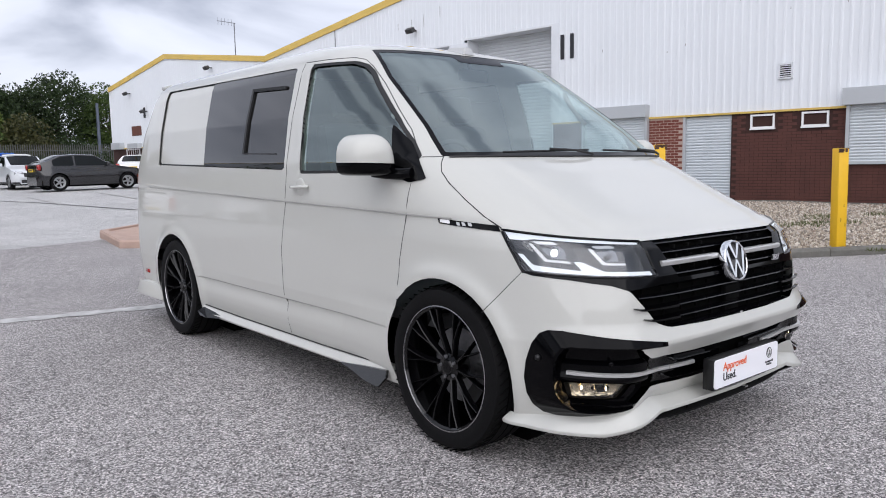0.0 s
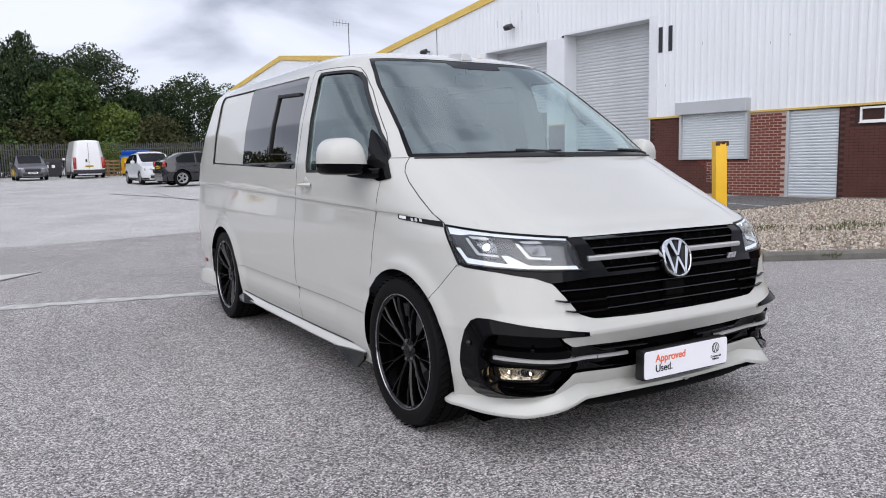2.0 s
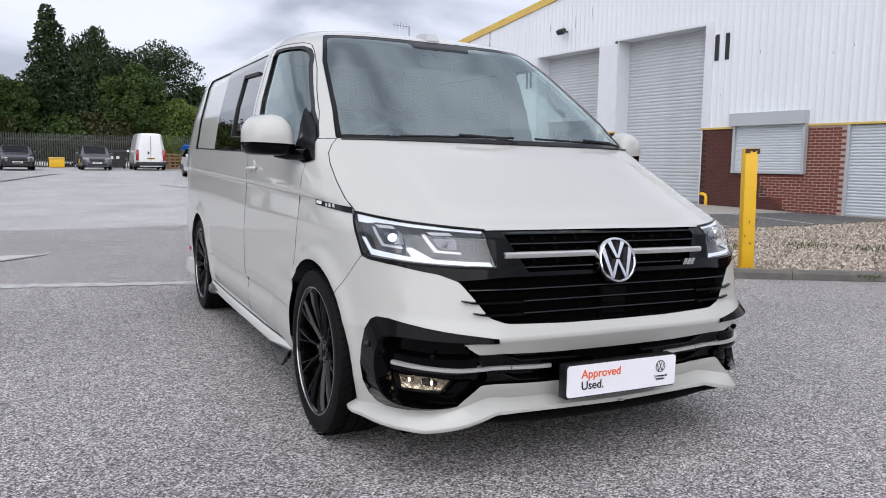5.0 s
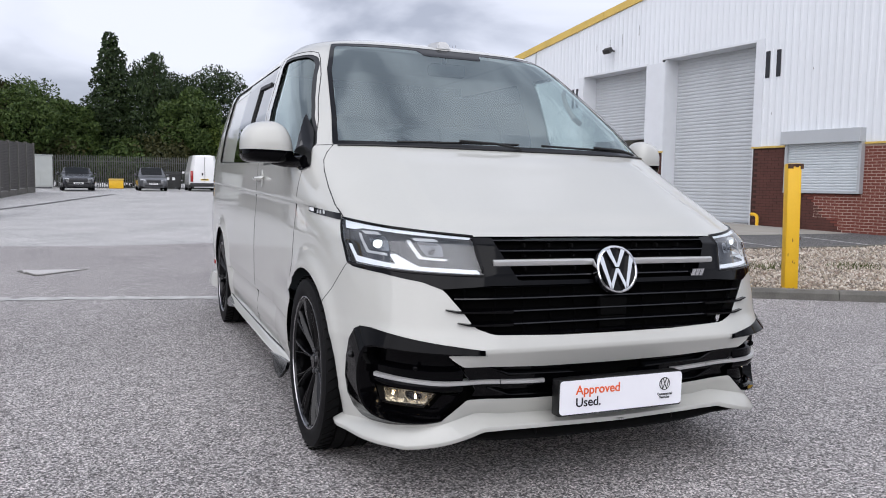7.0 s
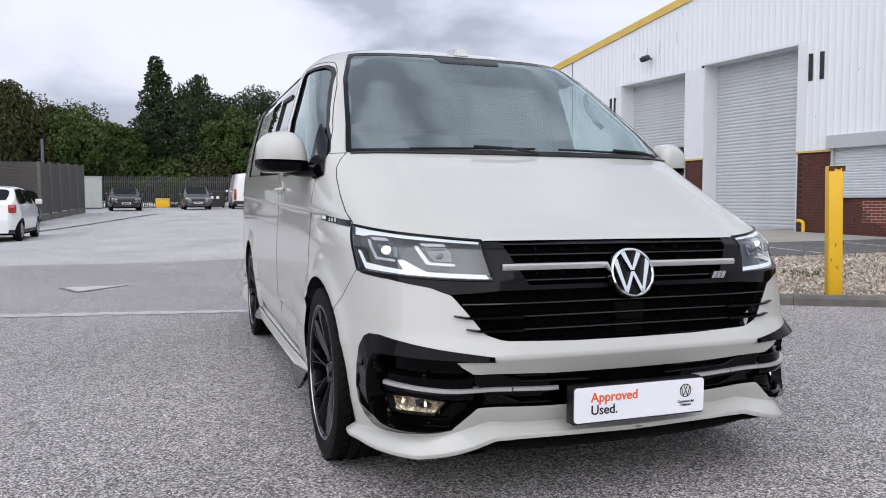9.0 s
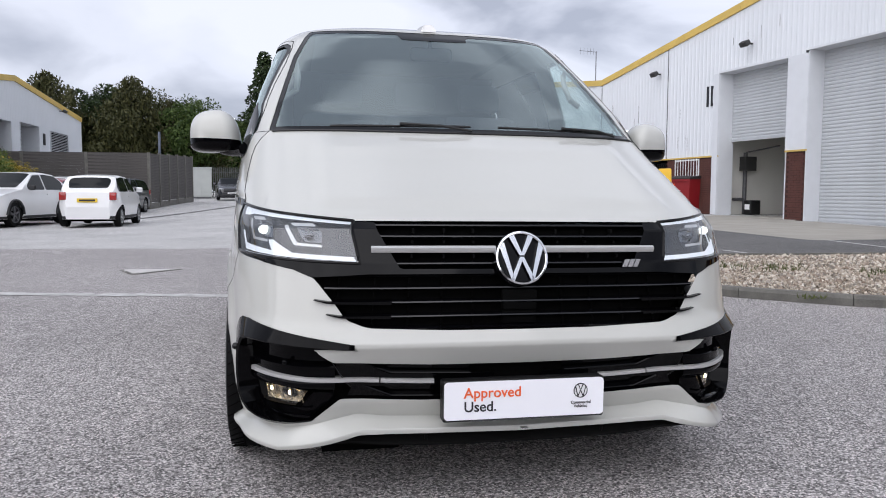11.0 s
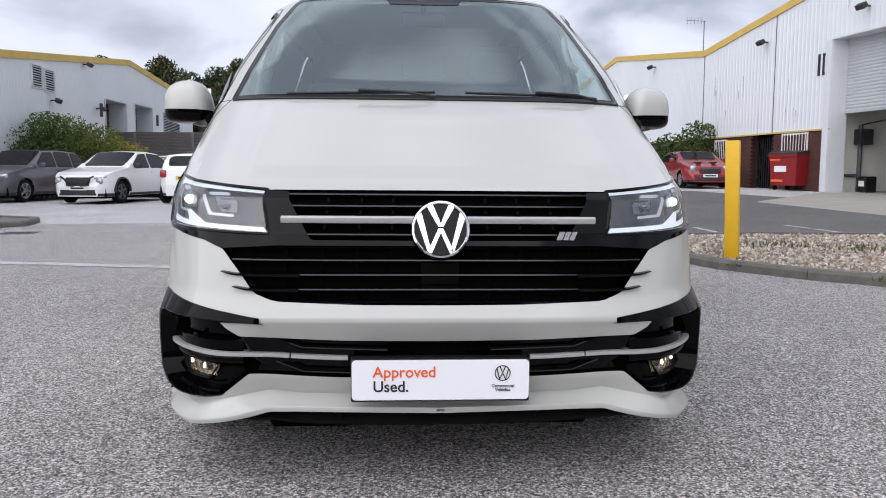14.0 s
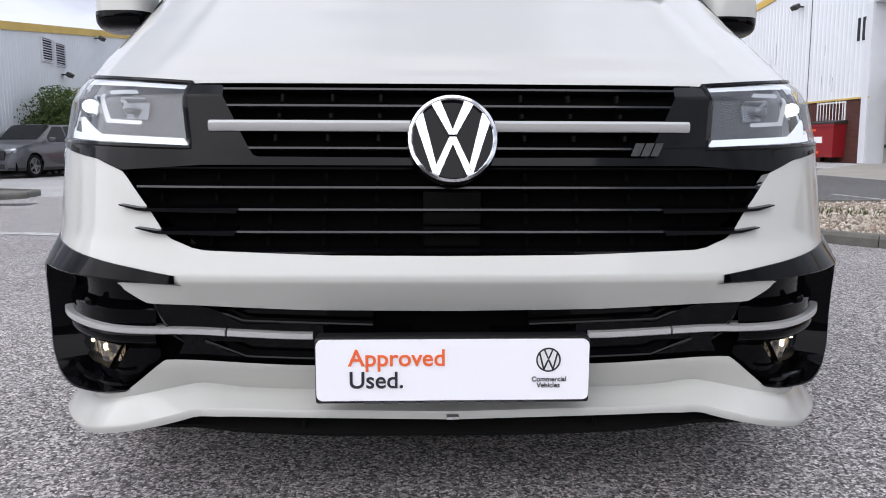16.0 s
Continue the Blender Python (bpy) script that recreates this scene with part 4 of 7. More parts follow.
lettering("lettering", "Approved", .0455, -.198, .3905, M_ORANGE)
lettering("lettering", "Used.", .0455, -.198, .3475, M_INK)
lettering("lettering", "Commercial", .0135, .149, .3585, M_INK)
lettering("lettering", "Vehicles", .0135, .159, .3465, M_INK)
emblem(plate, (.181, yp - .0050, .4005), .0235, M_INK, M_WHITE, .0008, "printed_badge", w=.12)
for k in range(9):
    part("small_print", boxes(((-.17 + k * .038, yp - .0015, .3155), (-.138 + k * .038 - .004 * (k % 3), yp + .002, .3205))), M_TRIM, plate, smooth=False)

# ---- the van: flanks, wheels, mirrors, inside ----
def flank(y, z, off=0.0):
    """The point of the van's left flank at y, z, off outwards."""
    lo, hi = 0.0, 2.2
    for _ in range(30):
        m = (lo + hi) / 2
        if outline_point(m, z)[1] < y:
            lo = m
        else:
            hi = m
    x, yy, zz = outline_point(lo, z)
    return Vector((x + off, y, z))


def flank_line(pts, off=0.0, d=.04):
    res = []
    for (a, b), (c, e) in zip(pts, pts[1:]):
        n = max(1, int(math.hypot(c - a, e - b) / d))
        res += [flank(a + (c - a) * k / n, b + (e - b) * k / n, off) for k in range(n)]
    return res + [flank(*pts[-1], off)]


def flip(points, sgn):
    return [Vector((sgn * p.x, p.y, p.z)) for p in points]


M_SEAMLINE = material("shut_line", (.03, .03, .03), .8, var=.2)
M_FIN = material("fin_gloss_black", (.004, .004, .005), .08, var=.2, scale=6, spec=.7)
# darker grey than the body: the belt groove's shadow put into colour
M_GROOVE_SHADE = material("groove_shade", (.33, .33, .31), .4, var=.05)
SEAMS = (((1.345, 1.80), (1.335, 1.20), (1.342, 1.06), (1.40, .77), (1.398, .55), (1.385, .28)),
         ((.222, 1.152), (.228, 1.10), (.235, 1.016), (.285, .80), (.292, .70), (.292, .622)),
         ((1.335, 1.806), (.935, 1.793), (.87, 1.778), (.80, 1.738), (.652, 1.636), (.34, 1.395), (.285, 1.333)))
for sgn in (-1, 1):
    for s in SEAMS:
        part("shut_line", sweep(bmesh.new(), flip(flank_line(s, -.0012), sgn), circle_profile(.0028, 5), up=Vector((1, 0, 0))), M_SEAMLINE, van)
    part("shut_line", sweep(bmesh.new(), [nose(sgn * a, z, -.0012) for a, z in ((55.6, .978), (60, 1.02), (66, 1.085), (72.5, 1.155), (76, 1.20), (77.5, 1.235), (78.3, 1.264))], circle_profile(.0028, 5)), M_SEAMLINE, van)
    part("shut_line", sweep(bmesh.new(), [nose(sgn * a, 1.266, -.0012) for a in (78.3, 81, 84, 87)], circle_profile(.0028, 5)), M_SEAMLINE, van)
    part("shut_line", sweep(bmesh.new(), [nose(sgn * a, z, -.0012) for a, z in fine([(50.9, .815), (53.7, .757), (56.2, .706), (58.6, .660), (59.6, .640)], 4)], circle_profile(.0022, 5)), M_SEAMLINE, van)
    # thin grey strip laid on the flank as the groove's shadow line
    part("belt_groove_shade", sweep(bmesh.new(), flip(flank_line([(-.05, groove(-.05)), (1.3, groove(1.3)), (3.55, groove(3.55))], .0005), sgn), circle_profile(.0042, 5, 1.1)), M_GROOVE_SHADE, van)
    # side badge strip and repeater
    f = nose_patch([(56.4, .988), (55.4, .965), (73.2, .985), (73.6, 1.006)], .004, a0=52, a1=76, z0=.95, z1=1.02, dz=.004, mirror=False)
    part("wing_badge", mirrored(f) if sgn < 0 else f, M_GLOSS_BLACK, van, "gloss black wing badge")
    f = nose_patch([(69.2, .986), (69.6, 1.001), (72.8, 1.003), (72.6, .990)], .006, a0=52, a1=76, z0=.95, z1=1.02, dz=.002, da=.25, mirror=False)
    part("side_repeater", mirrored(f) if sgn < 0 else f, M_WHITE, van, "white side repeater")
    for a in (62.6, 64.4, 66.0):
        f = nose_patch([(a, .980), (a + .5, .994), (a + 1.5, .995), (a + 1.1, .981)], .006, a0=58, a1=72, z0=.96, z1=1.01, dz=.002, da=.25, mirror=False)
        part("wing_badge_mark", mirrored(f) if sgn < 0 else f, M_SILVER, van)
    # door handle
    h = flank(1.17, 1.118)
    hx = sgn * h.x
    bm = bmesh.new()
    bmesh.ops.create_uvsphere(bm, u_segments=24, v_segments=12, radius=1, matrix=Matrix.Translation((hx, 1.172, 1.118)) @ Matrix.Diagonal((.006, .047, .052, 1)))
    part("handle_recess", bm, M_PAINT, van)
    bm = bmesh.new()
    sweep(bm, [Vector((hx + sgn * o, y, 1.122 - (y - 1.17) * .02)) for y, o in ((1.085, .006), (1.095, .022), (1.13, .032), (1.20, .032), (1.235, .022), (1.245, .006))], circle_profile(.013, 8, .8))
    part("door_handle", bm, M_PAINT, van, "pale grey door handle")
    # slider window in the dark glass
    for pts, w in ((((1.892, 1.312), (1.906, 1.706)), .012), (((1.906, 1.698), (1.49, 1.682)), .009)):
        part("slider_frame", sweep(bmesh.new(), flip(flank_line(pts, .002), sgn), rect(-w, w, -.006, .006), up=Vector((1, 0, 0))), M_SATIN_BLACK, van, "black sliding window frame")
    part("slider_frame", sweep(bmesh.new(), flip(flank_line(((1.89, 1.315), (1.49, 1.306)), .0), sgn), circle_profile(.003)), M_SATIN_BLACK, van)
    # door mirror
    mir = new("door_mirror")
    mir.parent = van
    tagged(mir, "door mirror with pale grey cap and black base")
    rows = []
    for k in range(45):
        f = .5 - .5 * math.cos(math.pi * k / 44)
        e = (f - .38) / .62 if f > .38 else (.38 - f) / .38
        g = max(0, 1 - e ** (2.7 if f > .38 else 5)) ** (1 / (2.5 if f > .38 else 4))
        cx = 1.045 if sgn < 0 else 1.005
        xi, xo = cx - (.122 - .026 * f) * g, cx + .110 * g
        row = []
        for j in range(41):
            la = 2 * math.pi * j / 40
            px = math.copysign(abs(math.cos(la)) ** .6, math.cos(la))
            py = math.copysign(abs(math.sin(la)) ** .85, math.sin(la))
            row.append((sgn * ((xi + xo) / 2 + px * (xo - xi) / 2), .425 + g ** .7 * (py * .135 if py < 0 else py * .035) + .03 * px, 1.186 + .186 * f))
        rows.append(row)
    val = [[q[2] - 1.242 - .03 * (abs(q[0]) - 1.04) for q in r] for r in rows]
    part("mirror_cap", clipped(rows, val), M_PAINT, mir, "pale grey mirror cap")
    part("mirror_base", clipped(rows, [[-v for v in r] for r in val]), M_WING, mir, "black mirror underside")
    bm = bmesh.new()
    box(bm, (sgn * cx - .085, .450, 1.21), (sgn * cx + .085, .458, 1.345), .003)
    part("mirror_glass", bm, M_CHROME, mir)
    bm = bmesh.new()
    sweep(bm, [Vector((sgn * 1.01, .39, 1.205)), Vector((sgn * .965, .345, 1.195)), Vector((sgn * .925, .28, 1.192)), Vector((sgn * .905, .23, 1.195))], circle_profile(.030, 10, .9))
    part("mirror_arm", bm, M_WING, mir)
    tri = patch(lambda x, y, z: -poly_dist(y, z, [(.138, 1.172), (.229, 1.155), (.330, 1.178), (.375, 1.20), (.37, 1.26), (.435, 1.425), (.297, 1.334)]) if abs(x) > .66 and 1.1 < z < 1.5 and y < .6 else -1, -.006)
    part("mirror_sail", tri if sgn > 0 else mirrored(tri), M_GLOSS_BLACK, mir)
    # side skirt with a black fin at each end
    skirt = [Vector((sgn * x, y, z)) for x, y, z in ((.905, .44, .246), (.915, 1.0, .246), (.92, 2.0, .250), (.918, 2.60, .256))]
    pr = [(-.05, -.022), (.026, -.020), (.030, -.012), (.012, .022), (.004, .027), (-.05, .027)]
    part("side_skirt", sweep(bmesh.new(), skirt if sgn < 0 else skirt, pr if sgn > 0 else [(-u, v) for u, v in pr][::-1]), M_PAINT, van, "pale grey side skirt")
    part("skirt_joint", sweep(bmesh.new(), [Vector((sgn * x, y, z)) for x, y, z in ((.912, .46, .2775), (.922, 1.0, .2775), (.927, 2.0, .2815), (.925, 2.58, .2875))], circle_profile(.0035, 6)), M_SEAMLINE, van)
    for shape in ([(.80, .232), (.62, .248), (.42, .262), (.405, .232), (.44, .186), (.56, .192), (.68, .215)], [(2.66, .236), (2.58, .272), (2.40, .262), (2.22, .246), (2.30, .232), (2.48, .212), (2.60, .212)]):
        bm = bmesh.new()
        faces = [[bm.verts.new((sgn * (.922 + .50 * max(0, .26 - z) + d), y, z)) for y, z in shape] for d in (0, .016)]
        n = len(shape)
        bm.faces.new(faces[0])
        bm.faces.new(faces[1][::-1])
        for i in range(n):
            bm.faces.new((faces[0][i], faces[0][(i + 1) % n], faces[1][(i + 1) % n], faces[1][i]))
        part("skirt_fin", bm, M_FIN, van, "gloss black skirt fin", smooth=False)
    # tail
    bm = bmesh.new()
    box(bm, (sgn * .85 - .04, 3.90, .78), (sgn * .85 + .02, 3.985, 1.20), .02)
    part("tail_lamp", bm, M_RED, van, "red tail lamp")
    bm = bmesh.new()
    sweep(bm, [Vector((sgn * x, y, z)) for x, y, z in ((.90, 3.43, .25), (.945, 3.55, .27), (.955, 3.75, .27), (.93, 3.92, .26), (.80, 4.01, .25))], [(-.05, -.06), (.02, -.05), (.024, -.03), (.0, .06), (-.05, .07)] if sgn > 0 else [(.05, .07), (.0, .06), (-.024, -.03), (-.02, -.05), (.05, -.06)])
    part("rear_skirt", bm, M_PAINT, van)
    bm = bmesh.new()
    box(bm, (sgn * .930 - .012, 3.66, .40), (sgn * .930 + .008, 3.73, .43), .005)
    part("side_reflector", bm, M_RED, van)

# roof box and rear spoiler
bm = bmesh.new()
v = [bm.verts.new(p) for p in ((-.052, .835, 1.850), (.036, .835, 1.850), (.040, 1.02, 1.885), (-.056, 1.02, 1.885), (-.034, .850, 1.897), (.018, .850, 1.897), (.024, .98, 1.910), (-.040, .98, 1.910))]
for q in ((3, 2, 1, 0), (4, 5, 6, 7), (0, 1, 5, 4), (1, 2, 6, 5), (2, 3, 7, 6), (3, 0, 4, 7)):
    bm.faces.new([v[i] for i in q])
bmesh.ops.bevel(bm, geom=bm.edges[:], offset=.007, segments=2, affect="EDGES")
part("roof_aerial", bm, M_SILVER, van, "low grey roof aerial housing")
bm = bmesh.new()
box(bm, (-.66, 3.72, 1.875), (.66, 3.95, 1.905), .012)
part("tailgate_spoiler", bm, M_PAINT, van)


# wheels
def wheel():
    root = thing("wheel", "", "")
    prof = []
    for a in range(0, 181, 15):
        prof.append((.3585 - .012 * (abs(a - 90) / 90) ** 3, -.118 + .236 * a / 180))
    tyre = [(.268, -.122), (.285, -.132), (.315, -.134), (.342, -.128)] + prof + [(.342, .128), (.315, .134), (.285, .132), (.268, .122)]
    t = part("tyre", lathe(bmesh.new(), tyre, 72), M_RUBBER, root, "low profile black tyre")
    for k in range(4):
        y = -.075 + .05 * k
        part("tread_groove", lathe(bmesh.new(), [(.3590, y - .004), (.3605, y), (.3590, y + .004)], 64), M_VOID, t)
    bm = bmesh.new()
    for k in range(56):
        a = 2 * math.pi * k / 56
        m = Matrix.Rotation(-a, 4, "Y") @ Matrix.Translation((.3575, -.100, 0)) @ Matrix.Rotation(radians(28), 4, "X")
        box(bm, (-.004, -.028, -.0016), (.0006, .028, .0016), m=m)
    part("tread_sipe", bm, M_VOID, t, smooth=False)
    r = part("rim", lathe(bmesh.new(), [(.272, -.118), (.274, -.124), (.266, -.126), (.258, -.118), (.252, -.06), (.246, .10), (.268, .115)], 72), M_RIM, root, "gloss black alloy rim")
    part("rim_lip", lathe(bmesh.new(), [(.2735, -.1245), (.2745, -.1290), (.2700, -.1300), (.2685, -.1255)], 72), M_LIP, r, "machined silver rim edge")
    for k in range(10):
        a0 = 2 * math.pi * k / 10
        bm = bmesh.new()
        for s in (-1, 1):
            pts = []
            for q, (rad, dep, da) in enumerate(((.045, -.080, .05), (.09, -.088, .028), (.145, -.100, .028), (.205, -.112, .075), (.258, -.115, .098))):
                a = a0 + s * da
                pts.append(Vector((rad * math.cos(a), dep, rad * math.sin(a))))
            sweep(bm, pts, lambda t: [(-.0085 + .003 * t, -.018), (.0085 - .003 * t, -.018), (.0035, .004), (.001, .008), (-.001, .008), (-.0035, .004)], up=Vector((0, -1, 0)))
        part("spoke", bm, M_RIM, r)
    part("hub", lathe(bmesh.new(), [(.001, -.098), (.030, -.098), (.034, -.092), (.060, -.086), (.066, -.06), (.066, .0)], 40), M_RIM, root)
    part("hub_cap", lathe(bmesh.new(), [(.001, -.1005), (.024, -.1005), (.027, -.097)], 32), M_GLOSS_BLACK, root)
    for k in range(5):
        a = 2 * math.pi * (k + .5) / 5
        part("wheel_bolt", rod(bmesh.new(), (.047 * math.cos(a), -.097, .047 * math.sin(a)), (.047 * math.cos(a), -.07, .047 * math.sin(a)), .008, n=6), M_GREY_STEEL, root)
    part("brake_disc", lathe(bmesh.new(), [(.06, -.02), (.165, -.02), (.165, .005), (.06, .005)], 48), M_DISC, root)
    bm = bmesh.new()
    for a in range(-30, 31, 10):
        box(bm, (.12, -.045, -.016), (.185, .03, .016), m=Matrix.Rotation(radians(a + 20), 4, "Y"))
    part("brake_caliper", bm, M_SATIN_BLACK, root, smooth=False)
    return root


w0 = wheel()
places = [(-1, 0), (1, 0), (-1, WHEELBASE), (1, WHEELBASE)]
for k, (sgn, y) in enumerate(places):
    w = w0 if k == 0 else copy_thing(w0, Matrix())
    w.matrix_basis = pose(sgn * .815, y, .3585, 0, 11 * k + 4, -90 if sgn < 0 else 90)
    w.name = "wheel"
    for key in ("label", "category"):
        if key in w:
            del w[key]
    w.parent = van

# wipers
def screen_point(x, z, off):
    lo, hi = 0.0, 1.0
    for _ in range(30):
        m = (lo + hi) / 2
        if outline_point(m, z)[0] < abs(x):
            lo = m
        else:
            hi = m
    p = outline_point(lo, z)
    return Vector((x, p[1] - off, p[2] + off * .5))


for x0, x1 in ((-.56, .02), (.14, .68)):
    bm = bmesh.new()
    n = 14
    sweep(bm, [screen_point(x0 + (x1 - x0) * k / n, 1.277 + .014 * (k / n if x0 < 0 else 1 - k / n) * .8, .016) for k in range(n + 1)], circle_profile(.0055, 6))
    part("wiper_blade", bm, M_SATIN_BLACK, van)
    bm = bmesh.new()
    a = x1 if x0 < 0 else x0 + .02
    sweep(bm, [screen_point(x0 + .28, 1.285, .03), screen_point(x0 + .45, 1.279, .03), screen_point(x1, 1.268, .016)], circle_profile(.006, 6))
    part("wiper_arm", bm, M_SATIN_BLACK, van)
part("scuttle", sweep(bmesh.new(), [screen_point(x, 1.264, .004) for x in steps(-.79, .79, .06)], circle_profile(.005, 6)), M_SATIN_BLACK, van)

# inside
bm = bmesh.new()
sweep(bm, [Vector((x, .38, 1.12)) for x in (-.76, -.5, 0, .5, .76)], [(-.12, -.35), (.36, -.25), (.34, .07), (.20, .13), (-.05, .06), (-.12, -.05)])
part("dashboard", bm, M_TRIM, van, "dark grey dashboard")
bm = bmesh.new()
m = Matrix.Translation((-.38, .66, 1.20)) @ Matrix.Rotation(radians(35), 4, "X")
lathe(bm, [(.185 + .013 * math.cos(a), .013 * math.sin(a)) for a in [2 * math.pi * k / 10 for k in range(11)]], 40, m)
box(bm, (-.18, -.01, -.02), (.18, .01, .02), m=m)
box(bm, (-.06, -.02, -.06), (.06, .02, .05), .02, m=m)
part("steering_wheel", bm, M_TRIM, van)
for x in (-.42, .42, .02):
    seat = new("seat")
    seat.parent = van
    wd = .24 if abs(x) > .1 else .2
    bm = boxes(((x - wd, .85, .78), (x + wd, 1.35, .93)), bevel=.05)
    part("cushion", bm, M_SEAT, seat)
    bm = bmesh.new()
    box(bm, (-wd, -.06, 0), (wd, .08, .60), .06, m=Matrix.Translation((x, 1.32, .90)) @ Matrix.Rotation(radians(-12), 4, "X"))
    part("backrest", bm, M_SEAT, seat)
    bm = bmesh.new()
    box(bm, (-.13, -.05, .63), (.13, .05, .80), .04, m=Matrix.Translation((x, 1.32, .90)) @ Matrix.Rotation(radians(-12), 4, "X"))
    part("headrest", bm, M_SEAT, seat)
part("load_floor", boxes(((-.85, .1, .50), (.85, 3.9, .56))), M_TRIM, van, smooth=False)
part("bulkhead", boxes(((-.84, 2.2, .55), (.84, 2.24, 1.30)), ((-.70, 2.2, 1.30), (.70, 2.24, 1.84))), M_TRIM, van, smooth=False)
bm = bmesh.new()
box(bm, (-.11, .80, 1.70), (.11, .83, 1.77), .02)
rod(bm, (0, .84, 1.76), (0, .86, 1.83), .012)
part("rear_view_mirror", bm, M_SATIN_BLACK, van)
for sgn in (-1, 1):
    bm = bmesh.new()
    sweep(bm, [Vector((sgn * x, y, z)) for x, y, z in ((.735, .60, 1.47), (.69, .60, 1.50), (.68, .66, 1.57), (.69, .72, 1.64), (.715, .74, 1.67))], circle_profile(.014, 8))
    part("grab_handle", bm, M_LINING, van)

TILT_VAN = Matrix.Translation((-.907, 0, 0)) @ pose(0, 0, 0, 0, .5, 0) @ Matrix.Translation((.9, 0, 0))
van.matrix_basis = TILT_VAN
plate.matrix_basis = TILT_VAN

# ---- the industrial unit: facade frame (along, outwards, up) ----
FM = Matrix(((-.1119, -.9937, 0, 15.2), (.9937, -.1119, 0, 7.66), (0, 0, 1, 0), (0, 0, 0, 1)))


def roofline(s):
    if s < 6:
        return 8.06 - .142 * (6 - s)
    if s < 20.9:
        return 8.06 - .142 * (s - 6)
    if s < 30.2:
        return 5.95 + .118 * (s - 20.9)
    return 7.05 - .165 * (s - 30.2)


def floor_at(s, out=0.0):
    p = FM @ Vector((s, out, 0))
    return rise(p.x, p.y)


S0, S1 = -14.0, 37.4
OPENINGS = [(5.56, 8.96, 5.22), (9.80, 12.93, 5.12)]
unit = thing("unit_building", "white clad industrial unit with brick plinth and roller shutters", "building", FM, kind="structure")
bm = bmesh.new()
s = S0
while s < S1:
    pts = [(s, .013), (s + .11, .013), (s + .135, .022), (s + .185, .022), (s + .21, .013)]
    z0 = 2.33
    for a, b, z1 in OPENINGS:
        if s + .2 > a and s < b:
            z0 = z1
    for (a, o), (b, q) in zip(pts, pts[1:]):
        bm.faces.new([bm.verts.new(p) for p in ((a, o, z0), (b, q, z0), (b, q, roofline(b)), (a, o, roofline(a)))])
    s += .21
bmesh.ops.remove_doubles(bm, verts=bm.verts, dist=.001)
part("cladding", bm, M_CLAD, unit, "white ribbed steel cladding", smooth=False)
# body of the building behind its facade
bm = bmesh.new()
prev = None
for s in (S0, 6, 20.9, 30.2, S1):
    z = roofline(s) - .05
    ring = [bm.verts.new((s, o, zz)) for o, zz in ((-.08, 2.2), (-.08, z), (-30, z), (-30, -.3))]
    if prev:
        for j in range(1, 3):
            bm.faces.new((prev[j], prev[j + 1], ring[j + 1], ring[j]))
    else:
        bm.faces.new(ring)
    prev = ring
bm.faces.new(prev[::-1])
part("roof", bm, M_CLAD_TRIM, unit, smooth=False)
part("end_wall", boxes(((S1 - .2, -30, -.3), (S1, -.02, 5.2))), M_CLAD, unit, smooth=False)
# verge and drip flashing in yellow
for a, b in ((S0, 6), (6, 20.9), (20.9, 30.2), (30.2, S1 + .05)):
    n = max(2, round((b - a) / 3.1))
    for k in range(n):
        p, q = a + (b - a) * k / n, a + (b - a) * (k + 1) / n - .012
        bm = bmesh.new()
        v = [bm.verts.new((s, o, roofline(s) + dz)) for o in (-.12, .075) for s, dz in ((p, -.20), (q, -.20), (q, .05), (p, .05))]
        for i in ((0, 1, 2, 3), (7, 6, 5, 4), (0, 4, 5, 1), (1, 5, 6, 2), (2, 6, 7, 3), (3, 7, 4, 0)):
            bm.faces.new([v[j] for j in i])
        part("verge_trim", bm, M_YELLOW_TRIM, unit, "yellow painted verge flashing", smooth=False)
for a, b in ((S0, 2.31), (4.40, 5.56), (8.96, 9.80), (12.93, S1)):
    part("drip_trim", boxes(((a, -.02, 2.285), (b, .045, 2.335))), M_YELLOW_TRIM, unit, smooth=False)
for s, z0 in ((15.95, 2.33), (20.9, 2.33)):
    part("cladding_joint", boxes(((s - .015, .0, z0), (s + .015, .030, roofline(s) - .2))), M_GREY_STEEL, unit, smooth=False)
# reveals and frames of the vehicle doors
for a, b, z1 in OPENINGS:
    part("door_reveal", boxes(((b, -.60, floor_at(b) - .2), (b + .03, .01, z1))), M_CLAD_TRIM, unit, smooth=False)
    part("door_reveal", boxes(((a - .03, -.60, floor_at(a) - .2), (a, .01, z1))), M_CLAD_TRIM, unit, smooth=False)
    part("door_lintel", boxes(((a - .05, -.60, z1), (b + .05, .03, z1 + .06))), M_CLAD_TRIM, unit, smooth=False)
part("door_pilaster", boxes(((5.28, -.01, 2.33), (5.56, .045, 5.28))), M_CLAD_TRIM, unit, smooth=False)
part("door_pilaster", boxes(((8.97, -.02, 2.33), (9.79, .035, 5.14))), M_CLAD_TRIM, unit, smooth=False)
part("door_pilaster", boxes(((12.94, -.02, floor_at(13)), (13.22, .05, 5.12))), M_CLAD_TRIM, unit, smooth=False)


